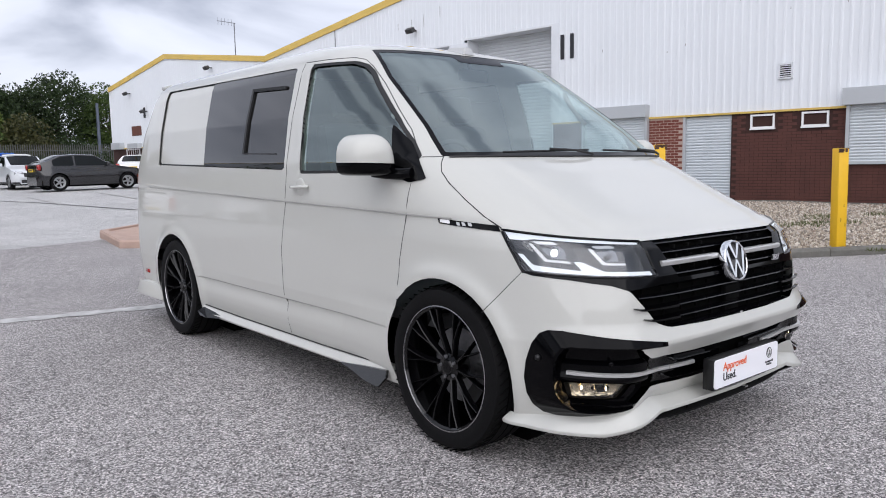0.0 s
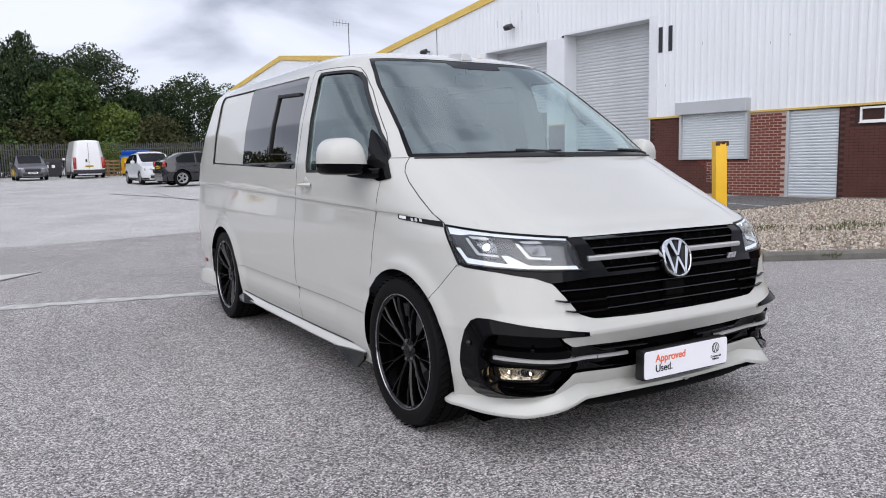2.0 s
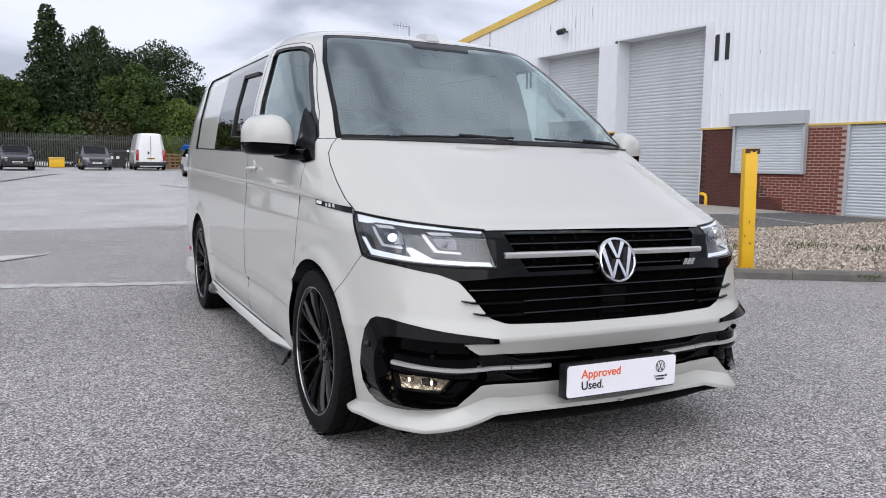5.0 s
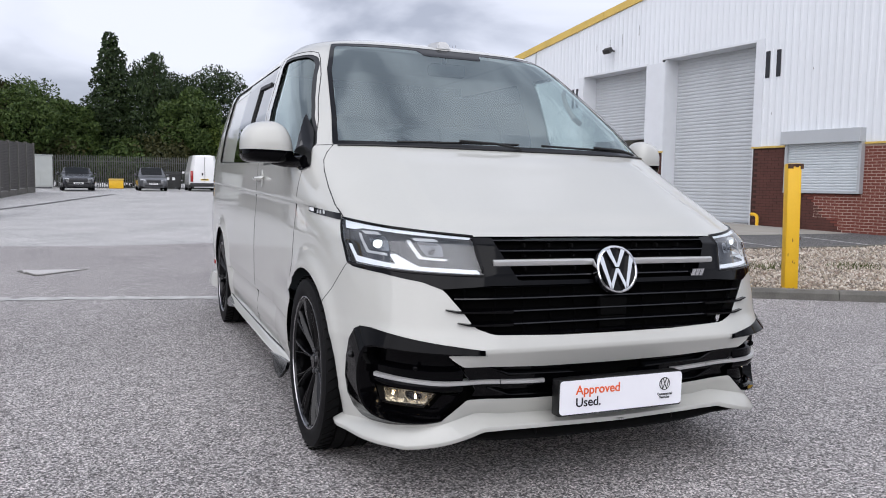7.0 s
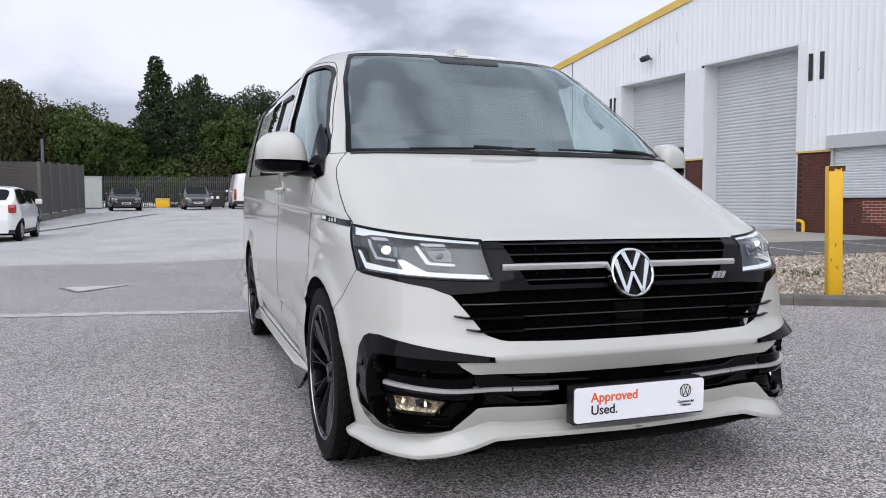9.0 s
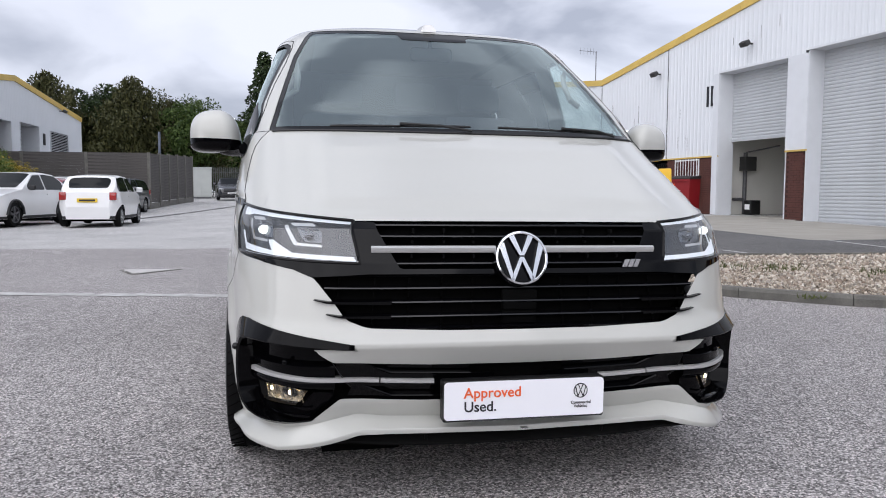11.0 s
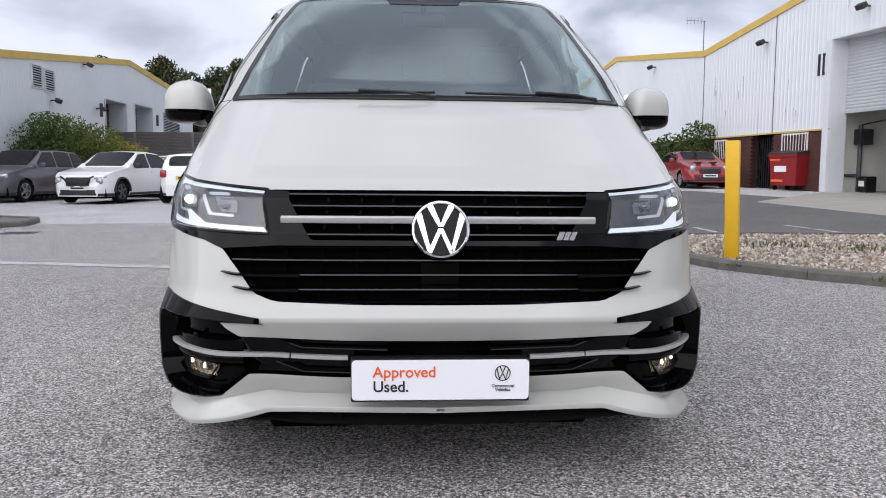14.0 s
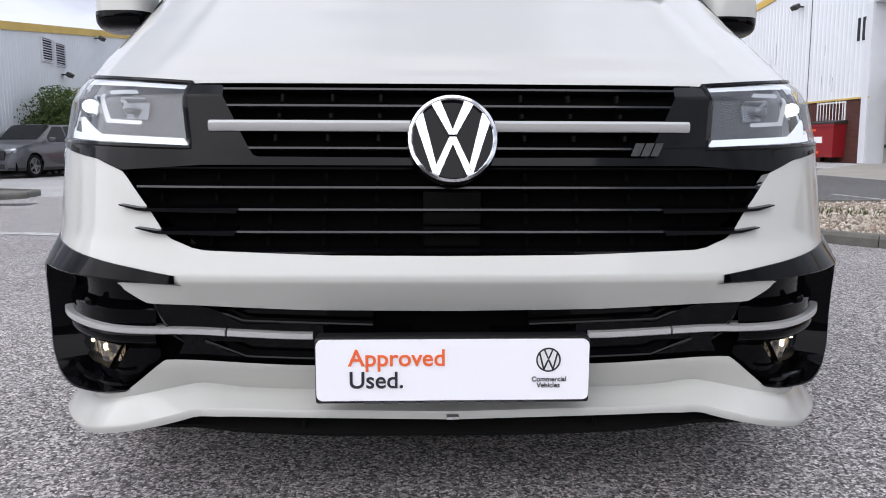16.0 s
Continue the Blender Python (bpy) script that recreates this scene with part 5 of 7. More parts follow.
def shutter(name, label, a, b, z0, z1, out, pitch, mat, parent, dark=None):
    """A roller curtain of curved slats, each one a part."""
    root = new(name)
    root.parent = parent
    tagged(root, label)
    n = max(3, round((z1 - z0) / pitch))
    h = (z1 - z0) / n
    verts = []
    prof = [(-.008, 0), (.010, h * .10), (.017, h * .45), (.010, h * .80), (-.008, h * .90), (-.008, h)]
    me = bpy.data.meshes.new("slat")
    for s in (a, b):
        verts += [(s, out + o, z) for o, z in prof]
    k = len(prof)
    me.from_pydata(verts, [], [(i, k + i, k + i + 1, i + 1) for i in range(k - 1)])
    me.materials.append(mat)
    for i in range(n):
        o = new("slat", me)
        o.parent = root
        o.location = (0, 0, z0 + h * i)
    part("bottom_rail", boxes(((a, out - .01, z0 - .04), (b, out + .03, z0 + .03))), M_BOX, root, smooth=False)
    return root


shutter("roller_door", "closed grey roller door", 5.56, 8.96, floor_at(7, -.5) + .03, 5.24, -.55, .105, M_SHUTTER, unit)
shutter("roller_door", "half raised grey roller door", 9.80, 12.93, 2.84, 5.14, -.55, .105, M_SHUTTER, unit)
part("room_wall", boxes(((9.6, -6.2, 0), (13.6, -6.0, 5.2)), ((13.3, -6, 0), (13.5, -.6, 5.2)), ((9.3, -6, 0), (9.5, -.6, 5.2))), material("pale_room_paint", (.72, .71, .66), .8, var=.12, scale=1), unit, smooth=False)
part("room_floor", boxes(((9.3, -6.2, floor_at(11) - .1), (13.6, .0, floor_at(11, 0) + .01))), M_CONCRETE, unit, smooth=False)
part("room_ceiling", boxes(((9.3, -6.2, 5.2), (13.6, -.6, 5.3))), M_CLAD_TRIM, unit, smooth=False)
bm = bmesh.new()
zf = floor_at(12)
rod(bm, (13.24, -1.4, zf), (13.24, -1.4, zf + 2.2), .07)
rod(bm, (13.24, -1.4, zf + .55), (13.24, -.9, zf + .55), .05)
rod(bm, (13.2, -1.4, zf + 2.2), (11.6, -1.4, zf + 2.35), .025)
part("conduit", bm, M_GREY_STEEL, unit)
part("switch_box", boxes(((12.95, -1.65, zf + 1.55), (13.25, -1.15, zf + 2.05)), bevel=.02), M_LAMP, unit)
heater = thing("floor_heater", "small black boxy heater on the workshop floor", "heater", FM @ Matrix.Translation((12.6, -1.2, floor_at(12.6) + .01)))
part("case", boxes(((-.2, -.2, 0), (.2, .2, .5)), bevel=.03), M_SATIN_BLACK, heater)
part("label_panel", boxes(((-.12, .201, .18), (.12, .206, .36))), M_WHITE, heater, smooth=False)

# personnel shutter, window shutters
shutter("entrance_shutter", "closed pale roller shutter door", .02, 1.26, floor_at(.6) + .04, 2.27, -.06, .075, M_SHUTTER2, unit)
part("guide_rail", boxes(((1.235, -.07, 0), (1.30, .03, 2.28)), bevel=.005), M_BOX, unit, smooth=False)
part("door_threshold", boxes(((0, -.12, -.1), (1.3, .02, floor_at(.6) + .04))), M_CONCRETE, unit, smooth=False)
for a, b, z0, z1, ztop in ((2.33, 4.38, 1.11, 2.36, 2.68), (-4.95, -2.75, 1.03, 2.36, 2.73)):
    win = new("window_shutter")
    win.parent = unit
    tagged(win, "closed pale window shutter with grey head box")
    shutter("shutter_curtain", "pale slatted curtain", a + .03, b - .03, z0, z1, .06, .07, M_SHUTTER2, win)
    part("shutter_box", boxes(((a - .04, -.02, z1 - .02), (b + .10, .26, ztop)), bevel=.008), M_BOX, win, "grey steel shutter box", smooth=False)
    part("guide_rail", boxes(((a - .03, -.02, z0 - .04), (a + .04, .15, z1))), M_BOX, win, smooth=False)
    part("guide_rail", boxes(((b - .04, -.02, z0 - .04), (b + .03, .15, z1))), M_BOX, win, smooth=False)


def window(a, b, z0, z1, bars=0, parent=unit):
    root = new("window")
    root.parent = parent
    tagged(root, "small white framed window")
    t = .045
    part("window_frame", boxes(((a, -.05, z0), (b, .03, z0 + t)), ((a, -.05, z1 - t), (b, .03, z1)), ((a, -.05, z0 + t), (a + t, .03, z1 - t)), ((b - t, -.05, z0 + t), (b, .03, z1 - t))), M_WHITE, root, smooth=False)
    part("window_sill", boxes(((a - .015, -.02, z0 - .03), (b + .015, .05, z0))), M_WHITE, root, smooth=False)
    part("pane", boxes(((a + t, -.035, z0 + t), (b - t, -.025, z1 - t))), M_DARKPANE, root, smooth=False)
    for k in range(bars):
        s = a + (b - a) * (k + .5) / bars
        part("security_bar", rod(bmesh.new(), (s, .06, z0 - .03), (s, .06, z1 + .02), .013, n=6), M_WHITE, root)


M_DARKPANE = material("window_pane", (.10, .125, .13), .08, var=.3, scale=2, spec=.8)
window(-1.08, -.49, 1.90, 2.25)
window(-2.32, -1.71, 1.90, 2.25)
window(13.95, 15.37, 1.30, 2.25, 9)
window(18.9, 19.85, 1.15, 2.2, 7)
part("doorway_recess", boxes(((15.9, -.5, .0), (17.3, -.45, 2.25))), M_VOID, unit, smooth=False)
part("doorway_gate", boxes(*[((15.95 + k * .14, -.30, .3), (15.98 + k * .14, -.27, 2.2)) for k in range(10)]), M_LAMP, unit, smooth=False)
# fittings of the last unit
part("sign_panel", boxes(((33.45, .022, 3.0), (34.62, .05, 3.53))), material("brown_sign", (.13, .045, .030), .6, var=.2), unit, "plain dark red sign panel", smooth=False)
for a, b, z0, z1 in ((35.8, 37.0, 2.28, 2.66), (33.5, 34.8, 2.28, 2.57)):
    part("shutter_box", boxes(((a, -.02, z0), (b, .30, z1)), bevel=.01), M_BOX, unit, smooth=False)
window(33.85, 35.55, 1.55, 2.25, 6)
part("number_bar", boxes(((32.82, .024, 3.93), (33.06, .034, 4.5))), M_INK, unit, smooth=False)
# louvre
lou = new("wall_vent")
lou.parent = unit
tagged(lou, "white louvred wall vent")
part("vent_frame", boxes(((-1.48, .0, 3.06), (-1.44, .06, 3.44)), ((-1.18, .0, 3.06), (-1.14, .06, 3.44)), ((-1.48, .0, 3.40), (-1.14, .06, 3.44)), ((-1.48, .0, 3.06), (-1.14, .06, 3.10))), M_CLAD_TRIM, lou, smooth=False)
part("vent_backing", boxes(((-1.46, .022, 3.08), (-1.16, .03, 3.42))), M_VOID, lou, smooth=False)
for k in range(6):
    bm = bmesh.new()
    box(bm, (-.14, -.015, -.004), (.14, .022, .004), m=Matrix.Translation((-1.31, .04, 3.13 + k * .05)) @ Matrix.Rotation(radians(-35), 4, "X"))
    part("vent_slat", bm, M_CLAD_TRIM, lou, smooth=False)
# unit numbers, as plain bars
for s, z0, z1, w in ((5.17, 4.20, 4.92, .13), (4.83, 4.20, 4.92, .13), (13.55, 4.05, 4.75, .12)):
    part("number_bar", boxes(((s - w / 2, .024, z0), (s + w / 2, .034, z1))), M_INK, unit, smooth=False)
bm = boxes(((12.98, .024, 4.05), (13.08, .034, 4.75)), ((13.28, .024, 4.05), (13.38, .034, 4.75)), ((13.08, .024, 4.05), (13.28, .034, 4.15)), ((13.08, .024, 4.65), (13.28, .034, 4.75)))
part("number_bar", bm, M_INK, unit, smooth=False)


def floodlight(m, size=1.0):
    root = thing("floodlight", "black wall floodlight on bracket", "lamp", m @ Matrix.Scale(size, 4), "wall floodlights")
    part("bracket", boxes(((-.03, 0, -.05), (.03, .22, .0))), M_LAMP, root, smooth=False)
    bm = bmesh.new()
    box(bm, (-.17, -.09, -.08), (.17, .09, .08), .02, m=Matrix.Translation((0, .30, -.04)) @ Matrix.Rotation(radians(-35), 4, "X"))
    part("lamp_head", bm, M_LAMP, root)
    bm = bmesh.new()
    box(bm, (-.14, -.07, -.088), (.14, .07, -.081), m=Matrix.Translation((0, .30, -.04)) @ Matrix.Rotation(radians(-35), 4, "X"))
    part("lamp_glass", bm, M_BOX, root, smooth=False)
    return root


for s, z in ((11.39, 5.86), (16.45, 5.63), (25.5, 5.95), (34.6, 5.4), (32.6, 4.3)):
    floodlight(FM @ Matrix.Translation((s, .02, z)))
# rain streaks and rust on the cladding
M_STREAK = material("rust_streak", (.24, .22, .20), .8, var=.5, scale=20)
rnd = random.Random(4)
for s, z, h in [(11.0, 6.35, .42), (11.6, 6.25, .30), (10.2, 6.5, .35), (12.3, 6.2, .25)] + [(rnd.uniform(13.6, 20.5), rnd.uniform(2.9, 5.2), rnd.uniform(.15, .9)) for _ in range(13)] + [(rnd.uniform(-3, 5), rnd.uniform(2.6, 6), rnd.uniform(.04, .12)) for _ in range(9)]:
    part("rain_streak", boxes(((s - .005, .0225, z - h), (s + .005 + .006 * rnd.random(), .0245, z))), M_STREAK, unit, smooth=False)
# aerial on the roof
aer = thing("television_aerial", "thin television aerial on a tall mast behind the units", "aerial", pose(22.1, 51.2, 0))
part("mast", rod(bmesh.new(), (0, 0, .2), (0, 0, 11.75), .035), M_GREY_STEEL, aer)
part("boom", rod(bmesh.new(), (.1, -.02, 11.7), (-1.25, .2, 11.8), .018, n=6), M_GREY_STEEL, aer)
for k in range(5):
    part("element", rod(bmesh.new(), (-.2 - k * .25, .03 * k, 11.5), (-.2 - k * .25, .03 * k, 12.0), .011, n=5), M_GREY_STEEL, aer)

# brick plinth: mortar bed behind, bricks proud of it
bm = bmesh.new()
for a, b in ((S0, 0), (1.28, 5.53), (8.995, 9.765), (12.965, 15.9), (17.3, S1)):
    box(bm, (a, -.3, -.4), (b, -.012, 2.30))
part("plinth_backing", bm, M_MORTAR_DARK, unit, smooth=False)
for s in (5.56, 8.96 - .03):
    pass
concrete_strip = boxes(((-9, 0, -.2), (-.1, .75, .035)))
part("concrete_strip", concrete_strip, M_CONCRETE, unit, smooth=False)
bol = thing("hoop_bollard", "low yellow tubular door guard", "bollard", FM @ Matrix.Translation((5.15, .18, floor_at(5.2))))
part("hoop", sweep(bmesh.new(), [(0, 0, 0), (0, 0, .22), (.03, 0, .28), (.10, 0, .31), (.2, 0, .31)], circle_profile(.045, 8), up=Vector((0, 1, 0))), M_YELLOW, bol)

# ---- beds, posts, covers ----
BED = [(17.5, -4.2), (7.2, 1.05), (4.25, 2.75), (3.55, 3.45), (3.05, 4.2), (2.8, 5.2), (2.95, 6.3), (3.6, 7.0), (4.8, 7.1), (6.5, 6.85), (10.7, 6.75), (14.6, 7.2), (15.4, 6.2), (16.2, -.5)][::-1]
bed_poly = island("gravel_bed", BED, .10, M_GRAVEL_BASE, "raised gravel bed with concrete kerb beside the yard")
rnd = random.Random(21)
V, Fc = [], []
octa = ((1, 0, 0), (-1, 0, 0), (0, 1, 0), (0, -1, 0), (0, 0, 1), (0, 0, -1))
otri = ((0, 2, 4), (2, 1, 4), (1, 3, 4), (3, 0, 4), (2, 0, 5), (1, 2, 5), (3, 1, 5), (0, 3, 5))
made = 0
while made < 36000:
    x, y = rnd.uniform(2.8, 16.2), rnd.uniform(-2.5, 7.2)
    if rnd.random() > 1.15 - (x - 3) / 16 or poly_dist(x, y, bed_poly) > -.14:
        continue
    r = rnd.uniform(.009, .023) * (1.0 if rnd.random() < .93 else 1.6)
    q = Euler((rnd.uniform(0, 6), rnd.uniform(0, 6), rnd.uniform(0, 6))).to_matrix()
    sc = (r * rnd.uniform(.7, 1.3), r * rnd.uniform(.7, 1.3), r * rnd.uniform(.5, .9))
    n = len(V)
    z = rise(x, y) + .072 + r * .35
    for o in octa:
        p = q @ Vector((o[0] * sc[0], o[1] * sc[1], o[2] * sc[2]))
        V.append((x + p.x, y + p.y, z + p.z))
    Fc += [(n + a, n + b, n + c) for a, b, c in otri]
    made += 1
tagged(part("gravel", (V, [], Fc), M_GRAVEL, smooth=False), "mixed beige and grey gravel", "gravel", kind="stuff")


def tufts(name, spots, seed, mat, label, h=.10, n=140, r=.5):
    rd = random.Random(seed)
    V, Fc = [], []
    for x, y in spots:
        for _ in range(n):
            a, d = rd.uniform(0, 6.28), r * rd.random() ** .6
            px, py, t = x + d * math.cos(a), y + d * math.sin(a) * .7, rd.uniform(0, 3.14)
            hh, w = h * rd.uniform(.4, 1.1), .006 + .006 * rd.random()
            z = rise(px, py) + .06
            lx, ly = rd.uniform(-.05, .05), rd.uniform(-.05, .05)
            k = len(V)
            V += [(px - w * math.cos(t), py - w * math.sin(t), z), (px + w * math.cos(t), py + w * math.sin(t), z), (px + lx, py + ly, z + hh)]
            Fc.append((k, k + 1, k + 2))
    return tagged(part(name, (V, [], Fc), mat, smooth=False), label, "grass", kind="stuff")


tufts("grass", [(9.6, 3.2), (9.1, 3.6), (10.2, 2.9), (11.2, 3.6), (7.6, 4.2), (8.2, 3.5), (5.1, 5.2), (6.2, 4.4), (12.5, 3.0), (4.4, 5.6)], 5, M_GRASS, "thin moss and grass in the gravel")
tufts("grass", [(5.55, 1.85), (4.0, 2.95), (6.9, 1.15), (3.2, 4.0)], 8, M_GRASS, "weeds along the kerb foot", h=.05, n=30, r=.16)


def post(x, y, lean, seed, h=1.36, chips=5):
    root = thing("steel_post", "square yellow painted steel post with rusty top edge", "post", pose(x, y, rise(x, y) + .06, lean[0], lean[1], -30), "yellow posts")
    w = .068
    bm = bmesh.new()
    n = 9
    rd = random.Random(seed)
    part("post_body", boxes(((-w, -w, 0), (w, w, h)), bevel=.012), M_YELLOW, root, "chipped yellow paint")
    for k in range(chips):
        a = rd.uniform(-.08, .06)
        part("paint_chip", boxes(((a, -w - .0015, h - .012 - .05 * rd.random()), (a + .03 + .03 * rd.random(), -w + .004, h - .004))), M_RUST, root, smooth=False)
    for k in range(chips):
        a, z = rd.uniform(-.05, .07), rd.uniform(.2, .55)
        part("paint_chip", boxes(((a, -w - .0015, z), (a + .007, -w + .004, z + .02 + .03 * rd.random()))), M_RUST, root, smooth=False)
    return root


post(6.81, 1.54, (0, -.6), 1, 1.25)
post(4.82, 2.80, (0, -1.2), 2, 1.33)
post(3.33, 4.50, (0, -1.4), 3, 1.225, 0)
post(9.4, .55, (0, 0), 4)

ISLAND = [(.45, 9.1), (1.1, 8.6), (1.9, 8.7), (2.2, 11.0), (1.6, 11.7), (.7, 11.0)]
island("paved_island", ISLAND, .12, M_PINK, "kerbed traffic island with pinkish paving", M_PINK)
island("kerb_island", [(-7.0, 9.9), (-6.6, 10.5), (-6.9, 11.6), (-8.6, 12.6), (-13, 13.0), (-13, 10.0)], .10, M_KERB, "worn kerbed island edge")


def cover(name, x, y, w, d, label, mat):
    root = thing(name, label, "cover", pose(x, y, rise(x, y) + .002, 0, 0, 6))
    part("frame", boxes(((-w, -d, 0), (w, d, .006))), M_KERB, root, smooth=False)
    part("plate", boxes(((-w * .86, -d * .86, .002), (w * .86, d * .86, .010))), mat, root, smooth=False)
    return root


mc = thing("manhole_cover", "pale triangular ribbed manhole cover set in the asphalt", "cover", pose(-2.5, 6.86, rise(-2.5, 6.9) + .002))
M_COVER = material("worn_cover_steel", (.62, .60, .58), .55, .3, var=.25, scale=14, bump=.2, bscale=60)
for name, shape, z1, mt in (("frame", ((-.34, .19), (.40, .15), (.36, .08), (-.04, -.36), (-.14, -.36), (-.36, .12)), .004, M_KERB), ("plate", ((-.31, .165), (.365, .13), (-.06, -.32), (-.12, -.32)), .009, M_COVER)):
    bm = bmesh.new()
    r = bmesh.ops.extrude_face_region(bm, geom=[bm.faces.new([bm.verts.new((x, y, 0)) for x, y in shape])])
    bmesh.ops.translate(bm, verts=[q for q in r["geom"] if isinstance(q, bmesh.types.BMVert)], vec=(0, 0, z1))
    part(name, bm, mt, mc, smooth=False)
for k in range(9):
    x = -.27 + k * .066
    part("rib", boxes(((x, max(-.30, -.29 + .98 * abs(x + .09)), .009), (x + .022, .125 - .05 * (k / 9), .0125))), M_COVER, mc, smooth=False)
dr = cover("drain_grate", -6.0, 8.95, .25, .2, "slotted iron drain grate by the kerb", M_GREY_STEEL)
for k in range(7):
    part("slot", boxes(((-.20 + k * .06, -.15, .008), (-.175 + k * .06, .15, .0115))), M_VOID, dr, smooth=False)
apron = clipped([[(x, y, rise(x, y) + .007) for x in steps(8.4, 14.9, .3)] for y in steps(9.8, 22.5, .3)],
                [[min(x - 9.35 + (y - 10.4) * .1, ((x - 8.85) * 5.2 - (y - 15.3) * 4.95) / 7.2, y - 10.0, 15.05 - x - .1126 * (y - 7.66)) for x in steps(8.4, 14.9, .3)] for y in steps(9.8, 22.5, .3)])
tagged(part("concrete_apron", apron, M_CONCRETE, smooth=False), "pale concrete apron before the roller doors", "pavement", kind="structure")
path = clipped([[(x, y, rise(x, y) + .004) for x in steps(2.8, 15.5, .3)] for y in steps(6.4, 22.5, .3)],
               [[min((12.2 - (y - 11.3) * .25) - x + (3.2 if y < 10.4 else 0), 21.5 - y + 3 * noise.noise((x * .2, y * .2, 0)), y - 6.6, x - 3.1 - max(0, y - 8.6) * .35, 15.2 - x - .1126 * (y - 7.66)) for x in steps(2.8, 15.5, .3)] for y in steps(6.4, 22.5, .3)])
tagged(part("service_strip", path, M_ASPHALT_DARK, smooth=False), "darker smooth asphalt before the units", "pavement", kind="structure")
# repair scars in the far asphalt
for k, (a, b, w) in enumerate((((3.4, 15.5), (1.2, 27), .10), ((-6.5, 24), (-2.4, 40), .35))):
    a, b = Vector(a), Vector(b)
    d = (b - a).normalized()
    s = Vector((-d.y, d.x))
    g = [[(p.x, p.y, rise(p.x, p.y) + .004 - .012 + .004) for p in [a.lerp(b, i / 24) + s * w * (j / 3 - .5 + .35 * noise.noise((i * .7, j, k))) for i in range(25)]] for j in range(4)]
    tagged(part("tar_seam", clipped(g, [[1.0] * 25] * 4), M_ASPHALT_DARK, smooth=False), "dark tar repair seam in the asphalt", "road marking", "tar seams", "structure")

# ---- trees and shrubs ----
def leaf_crown(clumps, leaves, size, seed, droop=0.0):
    """Many small leaf blades gathered in clumps (x, y, z, radius)."""
    rd = np.random.RandomState(seed)
    n = len(clumps)
    C = np.array([c[:3] for c in clumps])
    R = np.array([c[3] for c in clumps])
    k = rd.choice(n, leaves, p=R ** 2 / (R ** 2).sum())
    d = rd.normal(size=(leaves, 3))
    d /= np.linalg.norm(d, axis=1)[:, None]
    rad = R[k] * rd.uniform(.45, 1.0, leaves) ** .6
    P = C[k] + d * rad[:, None] * np.array([1, 1, .8])
    P[:, 2] -= droop * rd.uniform(0, 1, leaves) ** 2 * R[k]
    a = rd.normal(size=(leaves, 3))
    a /= np.linalg.norm(a, axis=1)[:, None]
    b = np.cross(a, rd.normal(size=(leaves, 3)))
    b /= np.linalg.norm(b, axis=1)[:, None]
    s = size * rd.uniform(.6, 1.3, leaves)[:, None]
    a, b = a * s, b * s * .6
    if droop:
        a[:, 2] = -np.abs(a[:, 2]) * 1.6
    V = np.stack([P - a, P - b * .9, P + a, P + b * .9], axis=1).reshape(-1, 3)
    F = np.arange(leaves * 4).reshape(-1, 4)
    return V.tolist(), [], F.tolist()


def tree(x, y, h, w, mat, seed, kind="round", leaves=7000, label="leafy green tree behind the fence", low=.12, size=.16):
    rd = random.Random(seed)
    z0 = rise(x, min(y, 60)) - .1
    root = thing("tree", label, "tree", pose(x, y, z0))
    bm = bmesh.new()
    lean = (rd.uniform(-.3, .3), rd.uniform(-.3, .3))
    trunk = [Vector((lean[0] * k / 6 + rd.uniform(-.06, .06), lean[1] * k / 6, h * .86 * k / 6)) for k in range(7)]
    base = .028 * h
    sweep(bm, trunk, lambda t: circle_profile(base * (1 - .85 * t), 8), up=Vector((0, 1, 0)))
    clumps = []
    n = 60 if kind == "round" else 58
    for k in range(n):
        f = rd.random()
        if kind == "round":
            ph, la = math.acos(1 - 2 * ((k + .5) / n)), k * 2.4 + rd.uniform(-.4, .4)
            q = rd.uniform(.62, 1.0)
            p = Vector((w / 2 * q * math.sin(ph) * math.cos(la), w / 2 * q * math.sin(ph) * math.sin(la), h * (low + (1 - low) * (.5 + .46 * q * math.cos(ph)))))
            r = w * rd.uniform(.13, .22)
        else:
            f = (k + rd.random()) / n
            env = (1 - f) ** .75 * (.35 + .65 * min(1, f / .25)) if kind == "cone" else math.sin(math.pi * min(1, .12 + .9 * f)) ** .7
            la = k * 2.4
            q = rd.uniform(.35, 1.0) * env
            p = Vector((w / 2 * q * math.cos(la), w / 2 * q * math.sin(la), h * (low + (1 - low) * f * .97)))
            r = w * rd.uniform(.13, .22) * (.45 + .75 * env)
        clumps.append((p.x, p.y, p.z, r))
        if k % 3 == 0:
            j = max(1, min(5, int(6 * p.z / h * .8)))
            a = trunk[j]
            sweep(bm, [a, a.lerp(p, .5) + Vector((0, 0, .06 * h * rd.random())), p], lambda t: circle_profile(base * .32 * (1.05 - t), 5), up=Vector((.3, 1, .1)))
    part("trunk", bm, M_BARK, root, "rough brown trunk and limbs")
    part("crown", leaf_crown(clumps, leaves, size, seed, .9 if kind == "weeping" else 0.0), mat, root, smooth=False)
    return root


